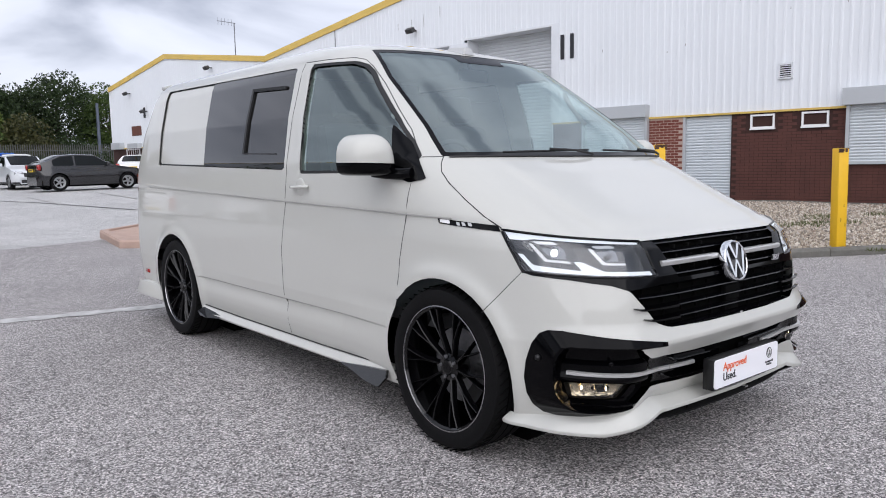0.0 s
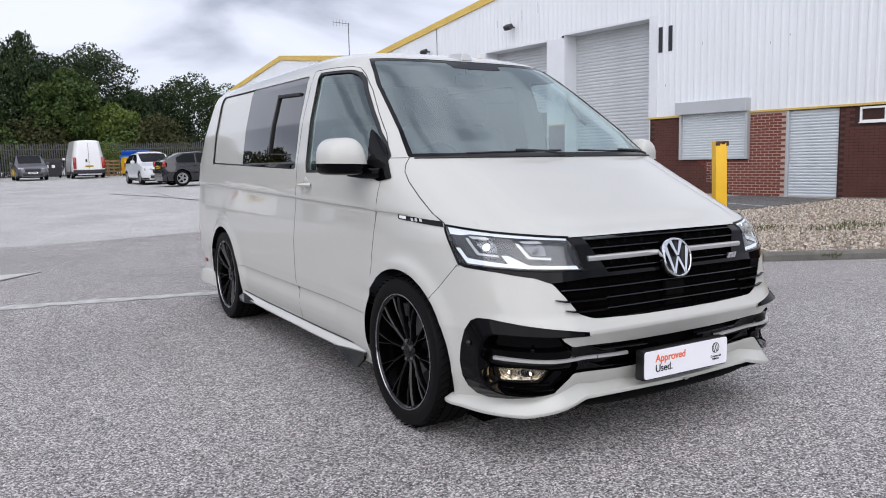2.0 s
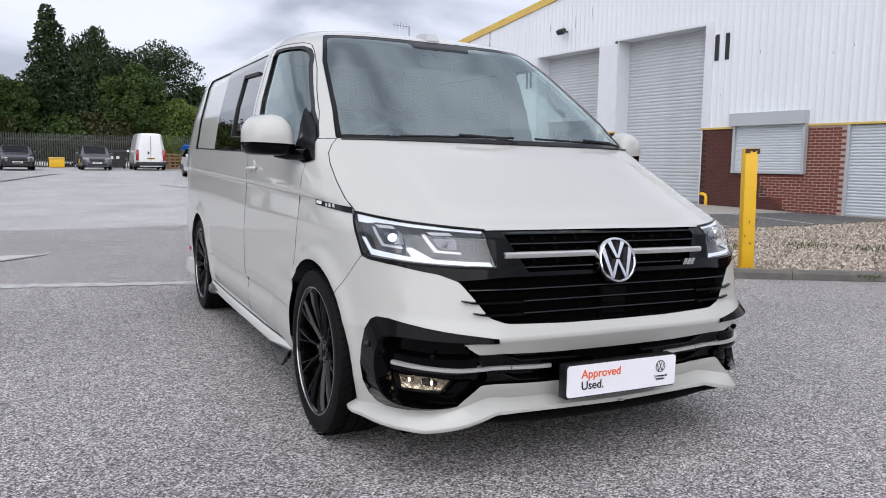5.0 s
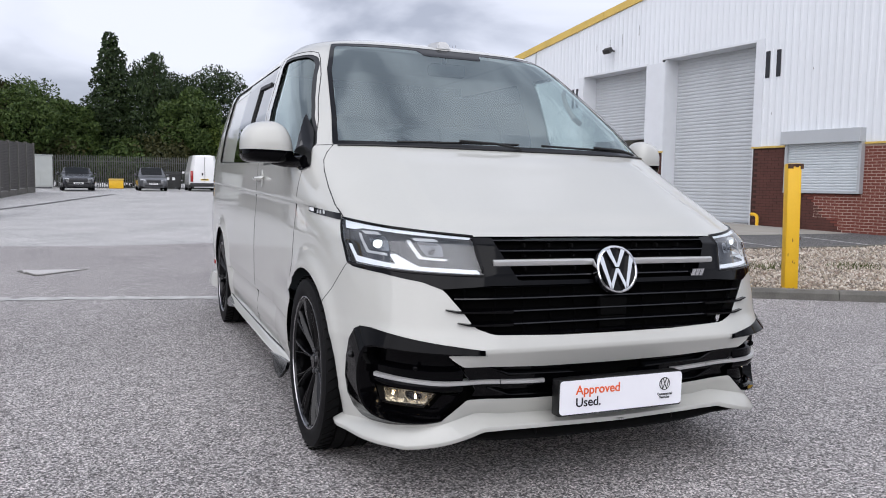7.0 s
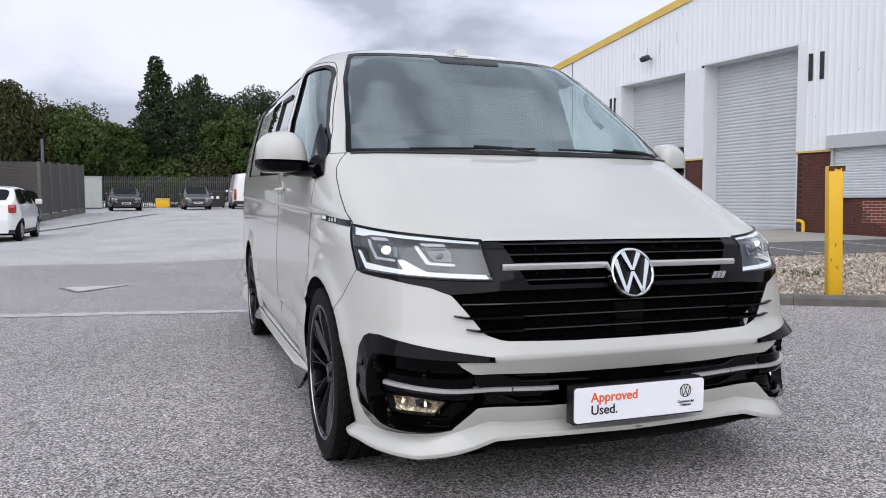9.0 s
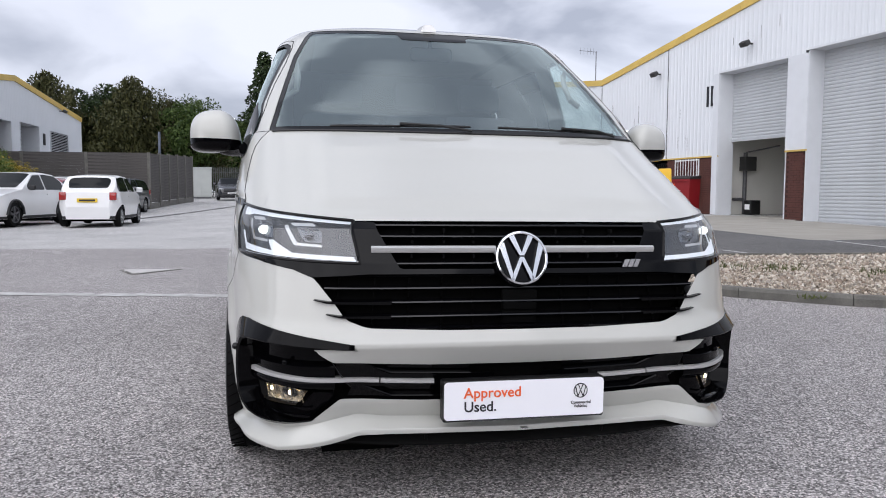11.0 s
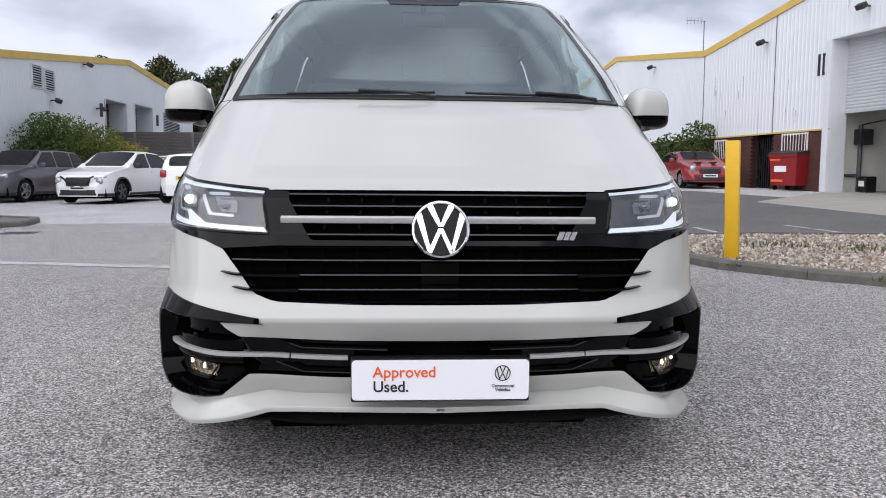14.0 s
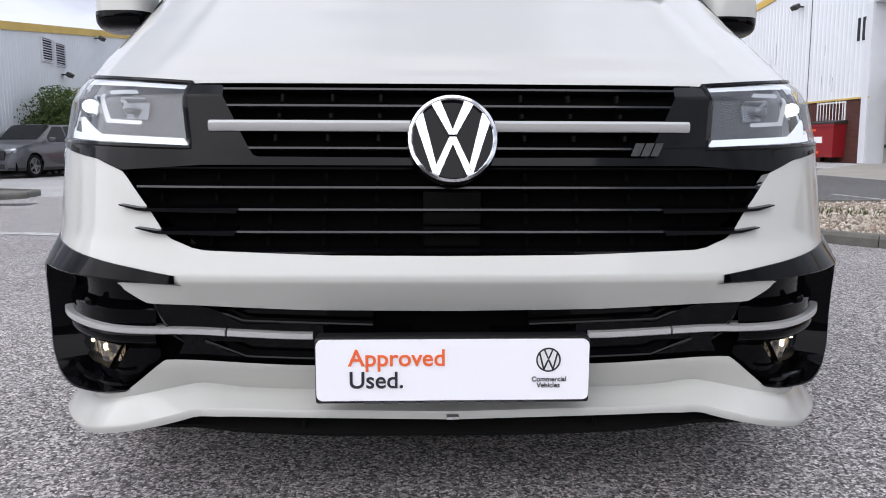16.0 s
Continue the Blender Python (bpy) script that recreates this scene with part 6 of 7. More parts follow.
TREES = [(-2.9, 66, 12.9, 6.4, M_LEAF_DARK, "cone"), (.45, 66.3, 11.8, 6.0, M_LEAF_DARK, "weeping"), (5.2, 70, 11.6, 8.4, M_LEAF_DARK, "round"), (-10.8, 74, 10.4, 8.0, M_LEAF, "round"), (-7.6, 73, 7.6, 6.0, M_LEAF, "round"),
         (-15.5, 72, 10.2, 8, M_LEAF_OLIVE, "round"), (11, 75, 8.6, 7.5, M_LEAF_DARK, "round"), (15.2, 75, 9.6, 7.5, M_LEAF_DARK, "round"), (19.8, 74, 8.6, 7, M_LEAF, "round"), (24.5, 74, 8.8, 7, M_LEAF_DARK, "round"),
         (-19.3, 61, 10.1, 6.5, M_LEAF_OLIVE, "weeping"), (-13.2, 61, 9.8, 6.0, M_LEAF_OLIVE, "weeping"), (-9.0, 62, 7.8, 5.5, M_LEAF, "round"), (-24.5, 61, 9.8, 7, M_LEAF_DARK, "round"), (-16.3, 64, 9.3, 6, M_LEAF_DARK, "round"),
         (-6.0, 64, 7.0, 4.5, M_LEAF, "round"), (3.0, 64.0, 8.5, 5.2, M_LEAF, "round"), (6.2, 64.2, 5.6, 4.8, M_LEAF_LIGHT, "round"), (8.6, 68, 7.5, 5.0, M_LEAF_DARK, "round"), (-30, 62, 9.5, 8, M_LEAF_OLIVE, "round"), (-11, 66, 8.6, 5, M_LEAF_OLIVE, "weeping")]
for k, (x, y, h, w, mt, kd) in enumerate(TREES):
    lab = {"cone": "tall narrow dark conifer-like tree behind the fence", "weeping": "tall birch with hanging branches behind the fence", "round": "broad leafy green tree behind the fence"}[kd]
    tree(x, y, h, w, mt, 100 + k, kd, 24000 if y < 71 else 16000, lab, low=.05 if kd != "round" else .06, size=.13)


def shrub(name, x, y, w, d, h, mat, seed, label, leaves=3500, size=.07):
    rd = random.Random(seed)
    root = thing(name, label, "bush", pose(x, y, rise(x, y)))
    cl = []
    for k in range(26):
        a, q = k * 2.4, math.sqrt((k + .5) / 26)
        hh = h * (1 - .35 * q * q) * rd.uniform(.6, 1.0)
        cl.append((w / 2 * q * math.cos(a), d / 2 * q * math.sin(a), hh * rd.uniform(.45, .85), max(.18, h * .22 * rd.uniform(.8, 1.3))))
    part("leaves", leaf_crown(cl, leaves, size, seed), mat, root, smooth=False)
    bm = bmesh.new()
    for c in cl[::3]:
        rod(bm, (c[0] * .3, c[1] * .3, 0), (c[0], c[1], c[2]), .02, .006, 5)
    part("stems", bm, M_BARK, root)
    return root


shrub("bush", -12.5, 26.6, 2.8, 3.0, 4.0, M_LEAF_LIGHT, 1, "loose light green bush by the parking bays", 20000, .05)
shrub("bush", -12.7, 24.6, 1.6, 2.0, 3.2, M_LEAF, 2, "loose green bush by the parking bays", 11000, .05)
shrub("bush", -12.0, 28.8, 2.6, 1.8, 3.0, M_LEAF_YELLOW, 3, "yellow flowering bush by the parking bays", 12000, .05)
shrub("bush", 12.4, 28.2, 3.4, 2.4, 2.9, M_LEAF, 4, "dense green bush against the unit wall", 8000)
for k in range(4):
    shrub("hedge", 7.0 + k * 1.7, 51 + .2 * k, 2.2, 1.4, 1.75, M_LEAF_DARK, 20 + k, "clipped dark green hedge by the fence", 3500)
shrub("bush", 4.9, 58.3, 2.2, 1.4, 3.4, M_LEAF_LIGHT, 33, "light green climber over the fence", 4000)
shrub("bush", 7.8, 58.6, 3.0, 1.2, 1.6, M_LEAF, 34, "low green bush at the fence", 2500)

for k in range(9):
    shrub("bush", -10.5 + k * 2.9, 62.3 + .4 * (k % 3), 4.2, 2.6, (4.6, 5.6, 3.8)[k % 3], (M_LEAF, M_LEAF_DARK, M_LEAF_OLIVE)[(k * 2) % 3], 50 + k, "tall dense green undergrowth behind the fence", 5500, .15)

# palisade fence
fence = thing("palisade_fence", "grey steel palisade fence with pointed pales", "fence", kind="structure")
pale = bmesh.new()
for v in ((-.033, 0, 0), (.033, 0, 0), (.033, 0, 2.35), (0, 0, 2.48), (-.033, 0, 2.35), (0, -.02, 0), (0, -.02, 2.38)):
    pale.verts.new(v)
pale.verts.ensure_lookup_table()
for f in ((0, 5, 6, 3, 4), (5, 1, 2, 3, 6)):
    pale.faces.new([pale.verts[i] for i in f])
pale_me = bpy.data.meshes.new("pale")
pale.to_mesh(pale_me)
pale_me.materials.append(M_PALE)
runs = [((-9.5, 60.0), (17.5, 60.0))]
for (x0, y0), (x1, y1) in runs:
    n = int(math.hypot(x1 - x0, y1 - y0) / .155)
    for k in range(n):
        x, y = x0 + (x1 - x0) * k / n, y0 + (y1 - y0) * k / n
        o = new("pale", pale_me)
        o.parent = fence
        o.location = (x, y, rise(x, y) + .03)
    for dz in (.4, 2.0):
        part("rail", boxes(((x0, y0 + .01, rise(0, 60) + dz), (x1, y0 + .05, rise(0, 60) + dz + .05))), M_PALE, fence, smooth=False)

# timber screen fence on concrete posts
screen_f = thing("timber_fence", "weathered dark timber board fence between concrete posts", "fence", kind="structure")


def board_run(a, b, bay):
    a, b = Vector(a), Vector(b)
    n = max(1, round((b - a).length / bay))
    d = (b - a).normalized()
    ang = math.degrees(math.atan2(d.y, d.x))
    for k in range(n + 1):
        p = a.lerp(b, k / n)
        o = part("fence_post", boxes(((-.06, -.06, 0), (.06, .06, 2.62))), M_KERB, screen_f, smooth=False)
        o.matrix_basis = pose(p.x, p.y, rise(p.x, p.y), 0, 0, ang)
        if k == n:
            break
        L = (b - a).length / n
        o = part("gravel_board", boxes(((.06, -.03, 0), (L - .06, .03, .3))), M_KERB, screen_f, smooth=False)
        o.matrix_basis = pose(p.x, p.y, rise(p.x, p.y), 0, 0, ang)
        me = None
        for i in range(15):
            if me is None:
                o = part("board", boxes(((.06, -.018, 0), (L - .06, .012, .15))), M_WOOD, screen_f, smooth=False)
                me = o.data
            else:
                o = new("board", me)
                o.parent = screen_f
            o.matrix_basis = pose(p.x, p.y, rise(p.x, p.y) + .32 + i * .152, random.uniform(-2, 2), 0, ang)


board_run((-7.15, 33.7), (-26, 33.7), 2.6)
board_run((-7.15, 33.7), (-6.35, 42.5), 1.8)
cab = thing("steel_cabinet", "large pale grey steel storage cabinet by the fence", "cabinet", pose(-7.3, 55.5, rise(-7, 55), 0, 0, 6))
part("body", boxes(((-.75, -.6, .1), (.75, .6, 2.25)), bevel=.02), M_CABINET, cab)
part("plinth", boxes(((-.7, -.55, 0), (.7, .55, .1))), M_GREY_STEEL, cab, smooth=False)
part("door", boxes(((-.70, -.615, .16), (-.02, -.60, 2.18))), M_CABINET, cab, smooth=False)
part("door", boxes(((.02, -.615, .16), (.70, -.60, 2.18))), M_CABINET, cab, smooth=False)
part("roof_cap", boxes(((-.8, -.65, 2.25), (.8, .65, 2.31))), M_CABINET, cab, smooth=False)
pole = thing("lamp_pole", "slim dark steel pole among the trees", "pole", pose(17.3, 70, .6))
part("shaft", rod(bmesh.new(), (0, 0, 0), (0, 0, 6.4), .16, .12), M_POLE, pole)
pole = thing("lamp_pole", "slim dark steel pole among the trees", "pole", pose(-10.6, 58, .4))
part("shaft", rod(bmesh.new(), (0, 0, 0), (0, 0, 5.2), .14, .10), M_POLE, pole)

# ---- parked vehicles ----
def paint(name, c, rough=.3):
    return material(name, c, rough, var=.05, scale=2, coat=.8)


M_CARGLASS = material("car_glass", (.010, .012, .013), .05, var=.3, scale=2, spec=.15)
M_ALLOY = material("alloy_wheel", (.45, .46, .47), .3, .8, var=.2)
M_YPLATE = material("yellow_plate", (.75, .52, .03), .5, var=.05)
M_LAMPGLASS = material("lamp_cluster", (.55, .57, .60), .12, .5, var=.5, scale=14)
M_LOWER = material("grained_plastic", (.025, .025, .027), .6, var=.3)
small_wheels = {}


def small_wheel(r, parent, x, y, sgn, rim_mat=None):
    key = (r, rim_mat.name if rim_mat else "")
    rm = rim_mat or M_ALLOY
    if key not in small_wheels:
        t = bmesh.new()
        lathe(t, [(r * .68, -.09), (r * .80, -.10), (r * .95, -.09), (r, -.06), (r, .06), (r * .95, .09), (r * .68, .09)], 28)
        sp = bmesh.new()
        for k in range(5):
            a = 2 * math.pi * k / 5
            sweep(sp, [Vector((q * math.cos(a), -.07 - .012 * q / r, q * math.sin(a))) for q in (.03, r * .66)], rect(-.028, .028, -.015, .015), up=Vector((0, -1, 0)))
        lathe(sp, [(r * .62, -.085), (r * .68, -.092), (r * .70, -.085), (r * .66, .0), (.05, .02), (.05, -.075), (.001, -.08)], 28)
        me = []
        for bm, nm, mt in ((t, "tyre", M_RUBBER), (sp, "rim", rm)):
            bmesh.ops.recalc_face_normals(bm, faces=bm.faces)
            m = bpy.data.meshes.new(nm)
            bm.to_mesh(m)
            bm.free()
            m.materials.append(mt)
            m.polygons.foreach_set("use_smooth", [True] * len(m.polygons))
            m.set_sharp_from_angle(angle=radians(40))
            me.append(m)
        small_wheels[key] = me
    root = new("wheel")
    root.parent = parent
    root.matrix_basis = pose(x, y, r, 0, random.uniform(0, 60), -90 if sgn < 0 else 90)
    for nm, m in zip(("tyre", "rim"), small_wheels[key]):
        o = new(nm, m)
        o.parent = root


def car(label, x, y, yaw, color, lamp=(.17, .07), L=4.2, W=1.78, H=1.5, wb=2.58, fo=.85, r=.32, hood=.95, belt=.95, ws=-.9, r0=-.15, r1=1.2, rb=1.85, tail=1.02, pillars=(.35, ), plate_front=True, rim=None, lower=.30, name="car", side_glass=True, category="car", roof_mat=None, glass_low=None, tall_lamps=False, grille_w=.42, clad=False):
    root = thing(name, label, category, pose(x, y, rise(x, y), 0, 0, yaw))
    f = -L / 2
    mt = color
    prof = [(f, .50), (f + .04, .62), (f + .16, hood - .20), (f + .45, hood - .10), (ws, hood + .04), (r0, H - .035), ((r0 + r1) / 2, H), (r1, H - .045), (rb, tail + .06), (L / 2 - .05, tail - .03), (L / 2, .55)]
    ys = sorted(set([round(f + L * k / 80, 3) for k in range(81)] + [p[0] for p in prof]))
    wheels = (f + fo, f + fo + wb)

    def top(yy):
        return float(np.interp(yy, [p[0] for p in prof], [p[1] for p in prof]))

    def half(yy):
        q = abs(yy) / (L / 2)
        return W / 2 * (1 - .30 * max(0, (q - .72) / .28) ** 2.6)
    Vn = [k / 11 * .6 for k in range(12)] + [.6 + k / 9 * .25 for k in range(1, 10)] + [.85 + k / 6 * .15 for k in range(1, 7)]
    rows = []
    for v in Vn:
        row = []
        for yy in ys:
            h, t = half(yy), top(yy)
            b = min(belt, t - .02)
            if v <= .6:
                z = .22 + (b - .22) * v / .6
                xx = h * (.955 + .045 * math.sin(math.pi * min(1, v / .55)))
            else:
                span = max(.001, H - belt)
                zt = t - (.05 if t > belt + .2 else .012)
                if v <= .85:
                    z = b + (zt - b) * (v - .6) / .25
                    xx = h * .96 * (1 - .25 * max(0, z - belt) / span)
                else:
                    k = (v - .85) / .15
                    xb = h * .96 * (1 - .25 * max(0, zt - belt) / span)
                    xx, z = xb * math.cos(k * math.pi / 2), zt + (t - zt) * math.sin(k * math.pi / 2)
            row.append((xx, yy, z))
        rows.append(row)

    def arches(p):
        return min(math.hypot(p[1] - c, p[2] - r) - r - .045 for c in wheels)
    m = clipped(rows, [[arches(p) if p[0] > .4 else 1.0 for p in rw] for rw in rows])
    part("body", both(m), mt, root)
    for j, name_end in ((0, "front_bumper"), (-1, "rear_bumper")):
        ring = [rw[j] for rw in rows]
        ring = ring + [(-x, y, z) for x, y, z in ring[::-1]]
        part(name_end, (ring, [], [list(range(len(ring)))]), mt, root, smooth=False)
    out_rows = [[(p[0] + (.006 if p[0] > .02 else 0), p[1] + (-.006 if p[1] < 0 else .006) * (p[2] > belt), p[2] + .006) for p in rw] for rw in rows]
    if roof_mat:
        part("roof_panel", both(clipped(out_rows, [[min(p[2] - H + .06, p[1] - r0 + .1, r1 + .1 - p[1]) for p in rw] for rw in rows])), roof_mat, root)
    gl = belt + .02
    if side_glass:
        def sideval(p, a, b):
            t = top(p[1])
            return min(p[2] - gl, t - .085 - p[2], p[1] - a, b - p[1], p[0] - .3)
        cuts = [ws + .25] + [c for c in pillars] + [min(rb - .12, r1 + .35)]
        for a, b in zip(cuts, cuts[1:]):
            g = clipped(out_rows, [[sideval(p, a + .035, b - .035) for p in rw] for rw in rows])
            for q in (g, mirrored(g)):
                if q[2]:
                    part("side_window", q, M_CARGLASS, root)
    fr = clipped(out_rows, [[min(p[1] - ws - .06, r0 - .02 - p[1], (half(p[1]) * .70) - p[0], p[2] - hood - .02) for p in rw] for rw in rows])
    if fr[2]:
        part("windscreen", both(fr), M_CARGLASS, root)
    rr = clipped(out_rows, [[min(p[1] - r1 - .06, rb - .03 - p[1], half(p[1]) * .66 - p[0], p[2] - (glass_low or gl)) for p in rw] for rw in rows])
    if rr[2]:
        part("rear_window", both(rr), M_CARGLASS, root)
    lo = clipped(out_rows, [[lower - p[2] if p[0] > .1 and arches(p) > .0 else -1 for p in rw] for rw in rows])
    if lo[2]:
        for q in (lo, mirrored(lo)):
            part("sill", q, M_LOWER, root)
    if clad:
        for c in wheels:
            for sx in (-1, 1):
                pts = [Vector((sx * (W / 2 + .004), c + (r + .065) * math.cos(a), r + (r + .065) * math.sin(a))) for a in [math.pi * k / 14 for k in range(15)]]
                part("arch_trim", sweep(bmesh.new(), pts, rect(-.022, .022, -.03, .03), up=Vector((1, 0, 0))), M_LOWER, root)
    part("underbody", boxes(((-W / 2 + .12, f + .15, .16), (W / 2 - .12, L / 2 - .15, .45))), M_VOID, root, smooth=False)
    for c in wheels:
        for sx in (-1, 1):
            small_wheel(r, root, sx * (W / 2 - .115), c, sx, rim)
    # front: grille, lamps, plate; rear: lamps, plate
    part("grille", boxes(((-grille_w, f - .008, .52), (grille_w, f + .12, hood - .26)), bevel=.02), M_LOWER, root)
    part("front_intake", boxes(((-.55, f - .004, .26), (.55, f + .1, .42)), bevel=.02), M_LOWER, root)
    for sx in (-1, 1):
        bm = bmesh.new()
        box(bm, (-lamp[0], -.05, -lamp[1]), (lamp[0], .16, lamp[1]), min(.03, lamp[1] * .45), m=Matrix.Translation((sx * (W / 2 - .27), f + .155, hood - .27)) @ Matrix.Rotation(radians(sx * 20), 4, "Z") @ Matrix.Rotation(radians(sx * -6), 4, "Y"))
        part("headlight", bm, M_LAMPGLASS, root)
        hz = (.62, 1.35) if tall_lamps else (tail - .24, tail - .02)
        bm = bmesh.new()
        box(bm, (sx * (W / 2 - .17) - .10, L / 2 - .14, hz[0]), (sx * (W / 2 - .17) + .085, L / 2 - .012, hz[1]), .03)
        part("tail_lamp", bm, M_RED, root)
        bm = bmesh.new()
        box(bm, (sx * (W / 2 + .10) - .10, ws + .22, belt + .01), (sx * (W / 2 + .10) + .08, ws + .34, belt + .16), .035)
        part("door_mirror", bm, M_LOWER if clad else mt, root)
        for pz in pillars[:1]:
            bm = bmesh.new()
            box(bm, (sx * (W / 2) - .015, pz + .02, belt - .12), (sx * (W / 2) + .012, pz + .17, belt - .09))
            part("door_handle", bm, mt, root, smooth=False)
    part("front_plate", boxes(((-.26, f - .016, .40), (.26, f - .006, .51))), M_WHITE, root, "white plate with dark bar", smooth=False)
    part("plate_bar", boxes(((-.20, f - .019, .43), (.20, f - .015, .48))), M_INK, root, smooth=False)
    zr = tail - .30 if not tall_lamps else .72
    part("rear_plate", boxes(((-.26, L / 2 - .006, zr), (.26, L / 2 + .012, zr + .11))), M_YPLATE, root, "yellow plate with dark bar", smooth=False)
    part("plate_bar", boxes(((-.20, L / 2 + .011, zr + .03), (.20, L / 2 + .015, zr + .08))), M_INK, root, smooth=False)
    return root


P_WHITE, P_SILVER, P_BLACK = paint("paint_white", (.80, .80, .80)), paint("paint_silver_white", (.62, .64, .66)), paint("paint_black", (.010, .010, .012), .2)
P_GREY, P_RED, P_NAVY = paint("paint_grey", (.075, .078, .085)), paint("paint_red", (.25, .010, .018)), paint("paint_dark_blue", (.012, .016, .026))
car("small silver white hatchback parked facing the yard", 4.2, 35.2, 4, P_SILVER, L=3.95, W=1.70, H=1.48, wb=2.49, fo=.78, r=.30, ws=-.85)
car("black three door hatchback with silver wheels, parked sideways", 5.75, 30.6, 94, P_BLACK, L=4.25, W=1.78, H=1.45, wb=2.64, r=.33, ws=-.75, r0=-.05, r1=1.25, rb=1.95, tail=1.05, pillars=(.75, ))
car("white hatchback parked with its tail towards the yard", 11.4, 41.3, 150, P_WHITE, L=4.3, W=1.82, H=1.49, wb=2.65, r=.32)
car("white estate car parked by the hedge", 5.9, 45.5, 172, P_WHITE, L=4.5, W=1.8, H=1.62, r1=1.75, rb=2.15)
car("dark grey crossover parked facing the yard", -.3, 51.0, 3, P_GREY, L=4.4, W=1.80, H=1.58, r1=1.5, rb=2.0)
car("black saloon parked facing the yard", -4.65, 48.6, 6, P_BLACK, L=4.75, W=1.85, H=1.47, wb=2.83, ws=-1.0, r0=-.25, r1=1.15, rb=1.9, tail=1.08, grille_w=.5)
pv = car("tall white panel van parked with its rear doors showing", 3.1, 53.0, 180, P_WHITE, L=5.4, W=2.02, H=2.48, wb=3.4, r=.34, hood=1.15, belt=1.2, ws=-2.0, r0=-1.3, r1=2.6, rb=2.67, tail=2.30, side_glass=False, tall_lamps=True, name="panel_van", category="van", lower=.42)
part("door_seam", boxes(((-.008, 2.70, .6), (.008, 2.712, 2.25))), M_LOWER, pv, smooth=False)
part("rear_bumper", boxes(((-.95, 2.62, .30), (.95, 2.78, .55)), bevel=.04), M_LOWER, pv)
part("door_latch", boxes(((.10, 2.70, 1.05), (.20, 2.725, 1.22)), bevel=.01), M_LOWER, pv)
ag = car("small white hatchback with dark rear glass, tail towards the yard", -6.15, 20.5, 180, P_WHITE, L=3.42, W=1.615, H=1.465, wb=2.34, fo=.62, r=.285, hood=.95, ws=-.85, r0=-.2, r1=1.18, rb=1.56, tail=.98, pillars=(.25, ), glass_low=.98)
nj = car("white compact crossover with black wheels and arch trims", -8.9, 21.2, -11, P_WHITE, lamp=(.17, .022), L=4.21, W=1.80, H=1.585, wb=2.64, fo=.84, r=.345, hood=1.03, belt=1.02, ws=-.8, r0=.0, r1=1.2, rb=1.9, tail=1.12, pillars=(.42, ), clad=True, grille_w=.36, rim=M_GREY_STEEL)
part("bumper_band", boxes(((-.60, -2.11, .22), (.60, -1.95, .34)), bevel=.04), M_LOWER, nj)
for sx in (-1, 1):
    part("grille_bar", sweep(bmesh.new(), [Vector((sx * .52, -2.10, .80)), Vector((sx * .40, -2.125, .74)), Vector((sx * .24, -2.13, .54)), Vector((sx * .10, -2.13, .52))], rect(-.012, .012, -.022, .022)), M_LOWER, nj)
for sx in (-1, 1):
    bm = bmesh.new()
    bmesh.ops.create_uvsphere(bm, u_segments=14, v_segments=8, radius=.105, matrix=Matrix.Translation((sx * .64, -2.02, .66)) @ Matrix.Diagonal((1, .5, 1, 1)))
    part("round_headlight", bm, M_LAMPGLASS, nj)
car("dark grey sport utility car with roof rails", -12.2, 22.3, -9, P_GREY, L=4.49, W=1.84, H=1.66, wb=2.68, r=.35, hood=1.06, belt=1.05, ws=-.95, r0=-.2, r1=1.6, rb=2.08, tail=1.15, pillars=(.3, 1.2), grille_w=.55)
car("red hatchback parked between other cars", -9.1, 26.4, 176, P_RED, L=4.0, W=1.75, H=1.46)
car("silver estate car with dark windows", -9.6, 30.0, 172, P_SILVER, L=4.6, W=1.8, H=1.52, r1=1.8, rb=2.2)
car("dark estate car parked by the timber fence", -7.9, 30.2, -6, P_NAVY, L=4.5, W=1.8, H=1.5, r1=1.6, rb=2.1)
mn = car("red small hatchback with round headlights parked by the units", 11.3, 25.4, -4, P_RED, lamp=(.04, .02), L=3.82, W=1.73, H=1.41, wb=2.5, r=.31, hood=.98, belt=.95, ws=-.75, r0=-.15, r1=1.25, rb=1.7, grille_w=.38)

for sx in (-1, 1):
    bm = bmesh.new()
    bmesh.ops.create_uvsphere(bm, u_segments=16, v_segments=10, radius=.125, matrix=Matrix.Translation((sx * .60, -1.80, .72)) @ Matrix.Diagonal((1, .6, 1, 1)))
    part("round_headlight", bm, M_LAMPGLASS, mn)
    part("bonnet_stripe", boxes(((sx * .28 - .07, -1.52, .905), (sx * .28 + .07, -.85, .96))), M_LOWER, mn, smooth=False)

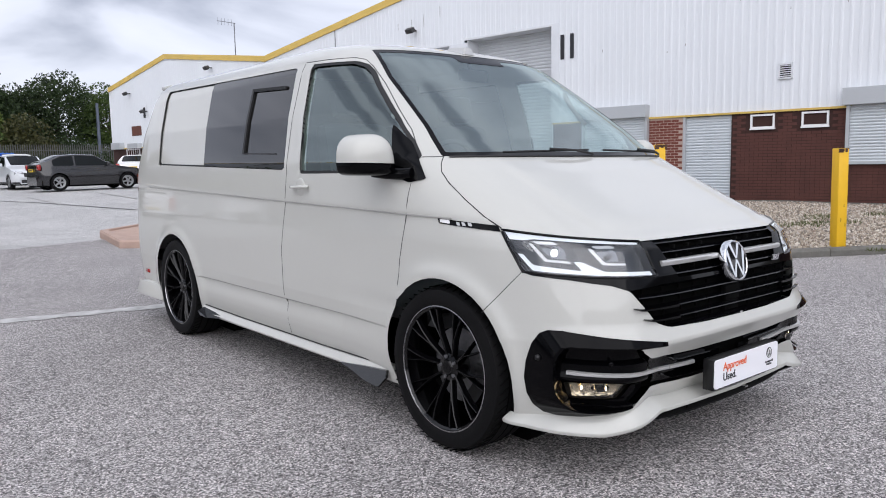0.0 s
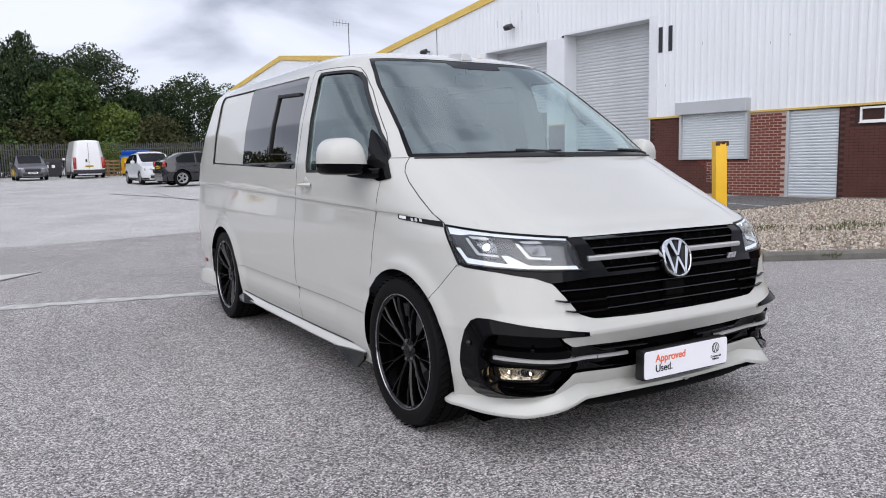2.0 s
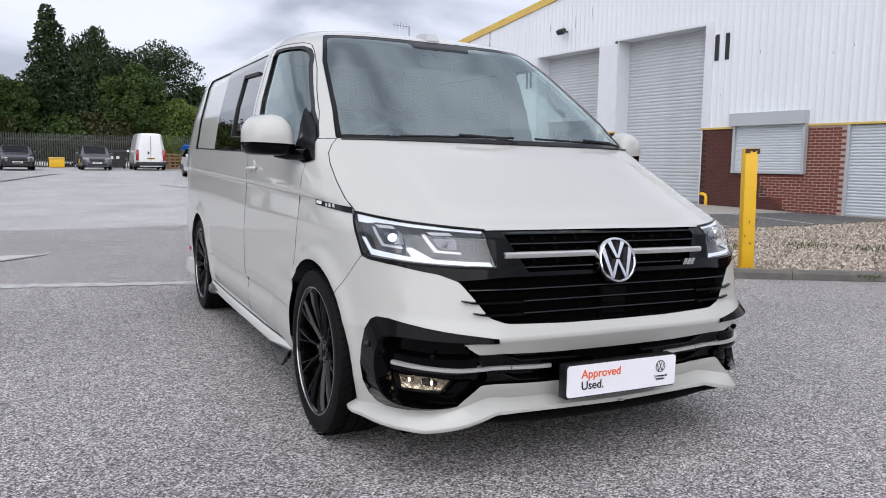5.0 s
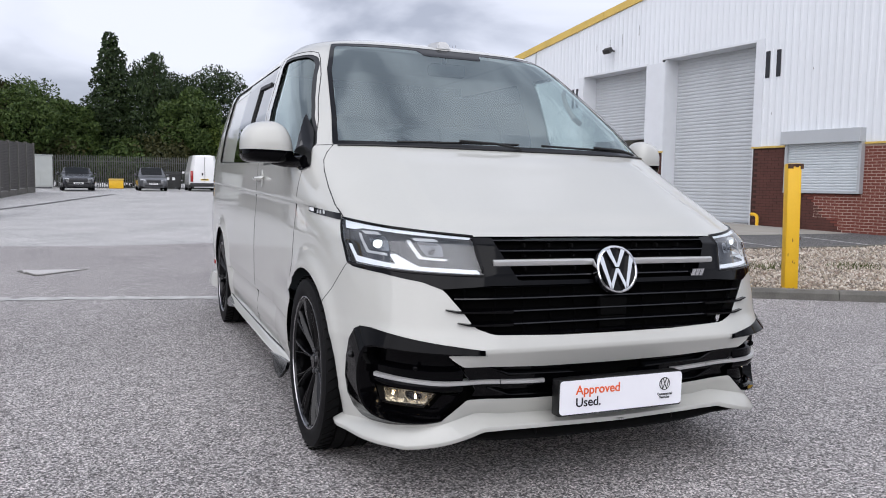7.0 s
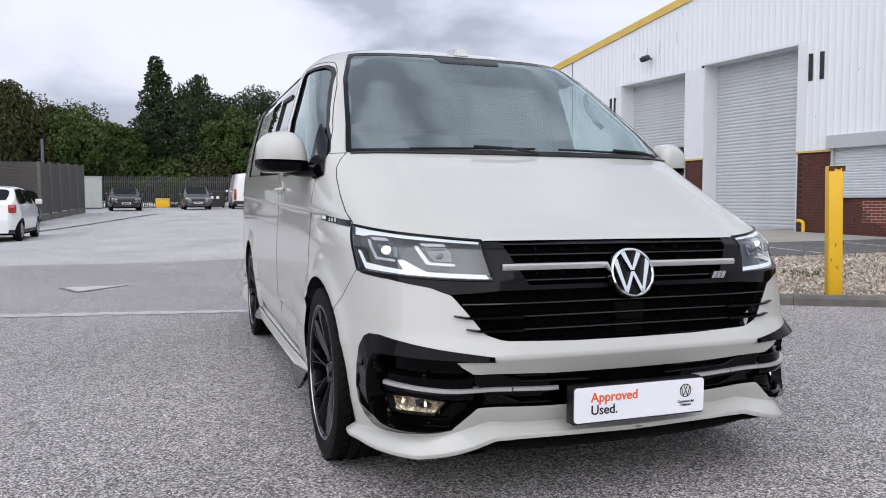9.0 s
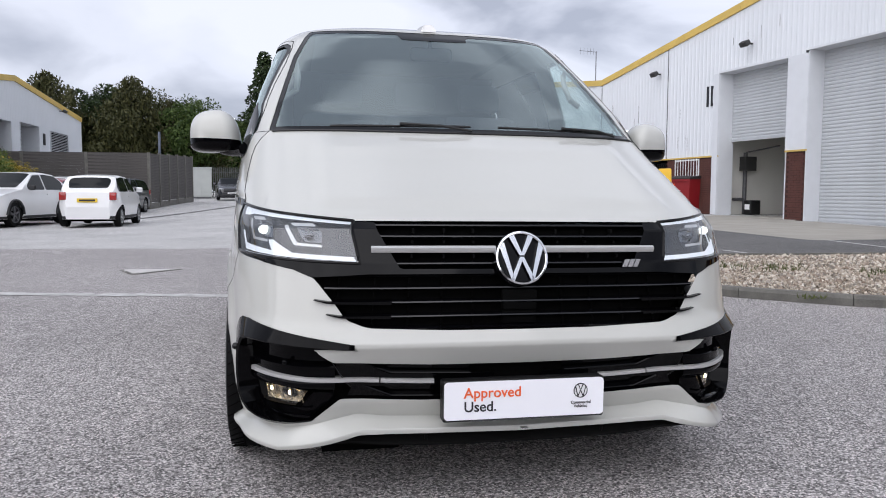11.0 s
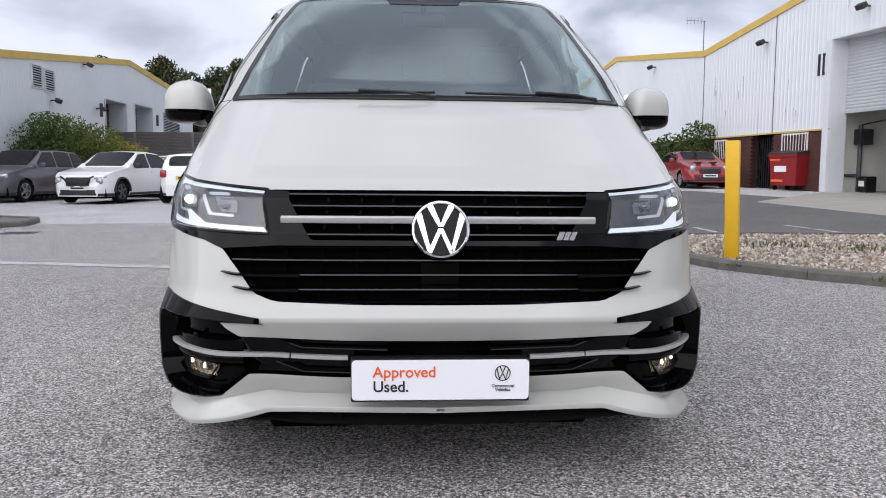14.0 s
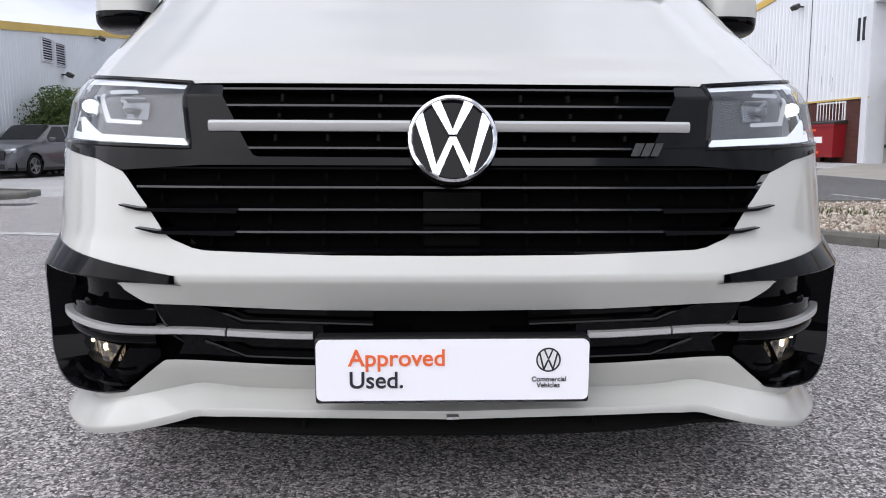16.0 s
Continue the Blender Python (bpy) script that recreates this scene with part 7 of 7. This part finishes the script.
# ---- bins and loose things ----
def wheeled_bin(label, x, y, yaw, w, d, h, body_mat, lid_mat, name="waste_bin", marks=()):
    root = thing(name, label, "bin", pose(x, y, rise(x, y), 0, 0, yaw))
    bm = bmesh.new()
    b = [bm.verts.new((sx * (w / 2 - .06), sy * (d / 2 - .06), .16)) for sx, sy in ((-1, -1), (1, -1), (1, 1), (-1, 1))]
    t = [bm.verts.new((sx * w / 2, sy * d / 2, h - .08)) for sx, sy in ((-1, -1), (1, -1), (1, 1), (-1, 1))]
    bm.faces.new(b[::-1])
    bm.faces.new(t)
    for k in range(4):
        bm.faces.new((b[k], b[(k + 1) % 4], t[(k + 1) % 4], t[k]))
    part("body", bm, body_mat, root, smooth=False)
    bm = bmesh.new()
    v = [bm.verts.new(p) for p in ((-w / 2 - .03, -d / 2 - .03, h - .08), (w / 2 + .03, -d / 2 - .03, h - .08), (w / 2 + .03, d / 2 + .03, h - .08), (-w / 2 - .03, d / 2 + .03, h - .08), (-w / 2 - .03, -d / 2 - .03, h - .03), (w / 2 + .03, -d / 2 - .03, h - .03), (w / 2 + .03, d / 2, h + .08), (-w / 2 - .03, d / 2, h + .08))]
    for q in ((3, 2, 1, 0), (4, 5, 6, 7), (0, 1, 5, 4), (1, 2, 6, 5), (2, 3, 7, 6), (3, 0, 4, 7)):
        bm.faces.new([v[i] for i in q])
    part("lid", bm, lid_mat, root, smooth=False)
    part("rim", boxes(((-w / 2 - .04, -d / 2 - .04, h - .16), (w / 2 + .04, -d / 2 + .0, h - .09))), body_mat, root, smooth=False)
    for sx in (-1, 1):
        for sy in (-1, 1):
            part("castor", lathe(bmesh.new(), [(.001, -.03), (.08, -.03), (.08, .03), (.001, .03)], 12, Matrix.Translation((sx * (w / 2 - .15), sy * (d / 2 - .15), .08)) @ Matrix.Rotation(radians(90), 4, "Z")), M_RUBBER, root)
    for x0, x1, z0, z1, mm in marks:
        part("mark", boxes(((x0, -d / 2 - .02 + (.05 * (h - z1) / h), z0), (x1, -d / 2 + .05, z1))), mm, root, smooth=False)
    return root


M_BINRED, M_BLUE = material("bin_red", (.24, .008, .012), .5, var=.15), material("lid_blue", (.04, .18, .62), .5, var=.12, scale=5)
wheeled_bin("red wheeled commercial waste bin with dark lid", 13.35, 21.95, -72, 1.18, .86, 1.30, M_BINRED, M_LAMP, marks=((-.35, .15, .62, .82, M_WHITE), (-.5, .0, .28, .36, M_ORANGE), (-.55, -.1, 1.0, 1.06, M_ORANGE)))
wheeled_bin("black wheeled waste bin by the fence", 1.15, 55.5, 0, 1.5, .9, 1.25, M_LAMP, M_LAMP, marks=((-.3, -.1, .7, .9, M_WHITE), (.1, .3, .7, .9, M_WHITE)))
skip = wheeled_bin("yellow skip bin with blue ribbed lid", 6.75, 55.8, 4, 1.75, 1.3, 1.45, M_YELLOW, M_BLUE, name="skip_bin")
bm = bmesh.new()
g = new("raised_lid")
g.parent = skip
g.matrix_basis = pose(0, .1, 1.40, -38, 0, 0)
tagged(g, "raised blue ribbed lid")
part("panel", boxes(((-.95, -.6, 0), (.95, .6, .04))), M_BLUE, g, smooth=False)
for k in range(7):
    part("lid_rib", boxes(((-.85 + k * .27, -.6, .04), (-.78 + k * .27, .6, .08))), M_BLUE, g, smooth=False)
grit = thing("grit_box", "small yellow grit box against the fence", "grit box", pose(-2.55, 58.6, rise(-2, 58), 0, 0, 0))
part("box", boxes(((-.5, -.35, 0), (.5, .35, .62)), bevel=.03), M_YELLOW, grit)
part("lid", boxes(((-.53, -.38, .62), (.53, .38, .74)), bevel=.03), M_YELLOW_TRIM, grit)
for k, (px, tilt) in enumerate(((4.6, 6), (5.35, 9))):
    pal = thing("pallet", "bare wooden pallet leaning upright by the fence", "pallet", pose(px, 56.2, rise(px, 56), -tilt, 0, 3), "stacked pallets")
    for i in range(5):
        part("deck_board", boxes(((-.45, -.02, .05 + i * .25), (.45, .0, .15 + i * .25))), M_PALLET, pal, smooth=False)
    for sx in (-.43, 0, .43):
        part("bearer", boxes(((sx - .04, 0, .0), (sx + .04, .1, 1.2))), M_PALLET, pal, smooth=False)

# ---- the unit across the yard, and unseen walls added to close the place ----
LM = Matrix(((0, 1, 0, -13.5), (1, 0, 0, 0), (0, 0, 1, .0), (0, 0, 0, 1)))


def left_roof(s):
    return 6.42 - (.115 * (36 - s) if s < 36 else .078 * (s - 36))


opp = thing("opposite_unit", "white clad industrial unit with yellow verge across the yard", "building", LM, kind="structure")
DOORS = [(32.7, 35.4, 4.25), (36.6, 39.4, 4.35)]
bm = bmesh.new()
s = 4.0
while s < 47.4:
    pts = [(s, .013), (s + .11, .013), (s + .135, .022), (s + .185, .022), (s + .21, .013)]
    z0 = .3
    for a, b, z1 in DOORS:
        if s + .2 > a and s < b:
            z0 = z1
    for (a, o), (b, q) in zip(pts, pts[1:]):
        bm.faces.new([bm.verts.new(p) for p in ((a, o, z0), (b, q, z0), (b, q, left_roof(b)), (a, o, left_roof(a)))])
    s += .21
part("cladding", bm, M_CLAD, opp, "white ribbed steel cladding", smooth=False)
part("end_wall", boxes(((47.2, -18, -.2), (47.4, .0, 5.5))), M_CLAD, opp, smooth=False)
bm = bmesh.new()
prev = None
for s in (4.0, 36, 47.4):
    z = left_roof(s) - .04
    ring = [bm.verts.new((s, o, zz)) for o, zz in ((-.05, z), (-18, z), (-18, -.3))]
    if prev:
        for j in range(2):
            bm.faces.new((prev[j], prev[j + 1], ring[j + 1], ring[j]))
    prev = ring
part("roof", bm, M_CLAD_TRIM, opp, smooth=False)
for a, b in ((4.0, 36), (36, 47.45)):
    n = round((b - a) / 3)
    for k in range(n):
        p, q = a + (b - a) * k / n, a + (b - a) * (k + 1) / n - .01
        bm = bmesh.new()
        v = [bm.verts.new((s, o, left_roof(s) + dz)) for o in (-.12, .08) for s, dz in ((p, -.22), (q, -.22), (q, .05), (p, .05))]
        for i in ((0, 1, 2, 3), (7, 6, 5, 4), (0, 4, 5, 1), (1, 5, 6, 2), (2, 6, 7, 3), (3, 7, 4, 0)):
            bm.faces.new([v[j] for j in i])
        part("verge_trim", bm, M_YELLOW_TRIM, opp, smooth=False)
for a, b, z1 in DOORS:
    for e in (a, b):
        part("door_reveal", boxes(((e - .03, -.9, 0), (e + .03, .03, z1))), M_CLAD_TRIM, opp, smooth=False)
    part("door_lintel", boxes(((a, -.9, z1), (b, .03, z1 + .06))), M_CLAD_TRIM, opp, smooth=False)
    shutter("roller_door", "closed dark grey roller door", a, b, .3, z1, -.85, .2, M_SHUTTER_DARK, opp)


def louvre(a, b, z0, z1, mat):
    root = new("louvre")
    root.parent = opp
    part("backing", boxes(((a, .0, z0), (b, .03, z1))), M_VOID, root, smooth=False)
    n = max(4, round((z1 - z0) / .09))
    for k in range(n):
        bm = bmesh.new()
        box(bm, (a, -.03, -.006), (b, .035, .006), m=Matrix.Translation((0, .05, z0 + (k + .5) * (z1 - z0) / n)) @ Matrix.Rotation(radians(-40), 4, "X"))
        part("louvre_slat", bm, mat, root, smooth=False)
    part("louvre_frame", boxes(((a - .04, 0, z0 - .04), (a, .08, z1 + .04)), ((b, 0, z0 - .04), (b + .04, .08, z1 + .04)), ((a, 0, z1), (b, .08, z1 + .04)), ((a, 0, z0 - .04), (b, .08, z0))), mat, root, smooth=False)


louvre(25.75, 26.5, 4.05, 4.85, M_CLAD_TRIM)
louvre(26.75, 27.5, 4.0, 4.8, M_CLAD_TRIM)
louvre(41.2, 44.3, 3.1, 4.25, M_BOX)
part("number_bar", boxes(((39.95, .024, 3.45), (40.35, .034, 4.05))), M_INK, opp, smooth=False)
part("number_bar", boxes(((32.0, .024, 3.4), (32.35, .034, 4.0))), M_INK, opp, smooth=False)
for s, z in ((30.4, 5.5), (27.2, 3.7), (43.0, 5.55), (31.6, 3.75)):
    floodlight(LM @ Matrix.Translation((s, .02, z)) @ Matrix.Diagonal((-1, 1, 1, 1)))

# plain unseen walls added behind the camera; height and tone shape the van's reflections
for name, lo, hi, mt in (("unseen_wall_south", (-34, -24, -.2), (34, -23.6, 4.2), M_KERB), ("unseen_wall_west", (-34.4, -27, -.2), (-34, 4, 2.3), M_KERB), ("unseen_wall_east", (34, -27, -.2), (34.4, 4, 2.3), M_KERB)):
    tagged(part(name, boxes((lo, hi)), mt, smooth=False), "added unseen plain concrete wall that shapes reflections", "wall", kind="structure")

# ---- bricks of the plinth (last: many small pieces) ----
brick_mesh = {}


def brick_data(w, mat):
    key = (round(w, 3), mat.name)
    if key not in brick_mesh:
        bm = bmesh.new()
        box(bm, (0, -.05, 0), (w, 0, .060))
        me = bpy.data.meshes.new("brick")
        bm.to_mesh(me)
        bm.free()
        me.materials.append(mat)
        brick_mesh[key] = me
    return brick_mesh[key]


SKIP = [(0, 1.30, -1, 2.3), (-1.11, -.46, 1.82, 2.3), (-2.35, -1.68, 1.82, 2.3), (5.56, 8.96, -1, 9), (9.8, 12.93, -1, 9)]
natural = new("brick_pier")
natural.parent = unit
tagged(natural, "bare red brickwork beside the door")
M_BED = material("pale_mortar", (.52, .40, .34), .95, var=.3, scale=12, bump=.2)
part("mortar_bed", boxes(((1.30, -.014, 0), (2.36, -.004, 2.29)), ((2.36, -.014, 0), (2.9, -.004, 1.0)), ((2.9, -.014, .45), (3.6, -.004, 1.0))), M_BED, natural, smooth=False)
count = 0
rest = []
rnd = random.Random(9)
for row in range(31):
    z = .015 + row * .0743
    s = -7.0 + (.1125 if row % 2 else 0)
    while s < 20.5:
        w = .215
        e = s + w
        if z + .065 < 2.29 and not any(e > a and s < b and z + .065 > z0 and z < z1 for a, b, z0, z1 in SKIP) and z > floor_at(s) - .05:
            bare = 1.28 < s < 2.33 or (2.3 < s < 3.7 and z < 1.05 and (s - 2.3) < .35 + z * 1.1)
            if bare and count < 300:
                o = new("brick", brick_data(w - .008, M_BRICK))
                o.parent = natural
                o.location = (s, .004 * rnd.random(), z)
                count += 1
            elif not (s > 15.75 and e < 17.4):
                rest.append((s, z, w, .003 * rnd.random()))
        s += .225
V, Fc = [], []
for s, z, w, o in rest:
    n = len(V)
    V += [(s, o, z), (s + w, o, z), (s + w, o, z + .065), (s, o, z + .065), (s, -.03, z), (s + w, -.03, z), (s + w, -.03, z + .065), (s, -.03, z + .065)]
    Fc += [(n, n + 3, n + 2, n + 1), (n, n + 1, n + 5, n + 4), (n + 2, n + 3, n + 7, n + 6), (n + 1, n + 2, n + 6, n + 5), (n, n + 4, n + 7, n + 3)]
tagged(part("painted_bricks", (V, [], Fc), M_DARK_PAINT_WALL, unit, "brown painted brick courses", smooth=False), kind="stuff")
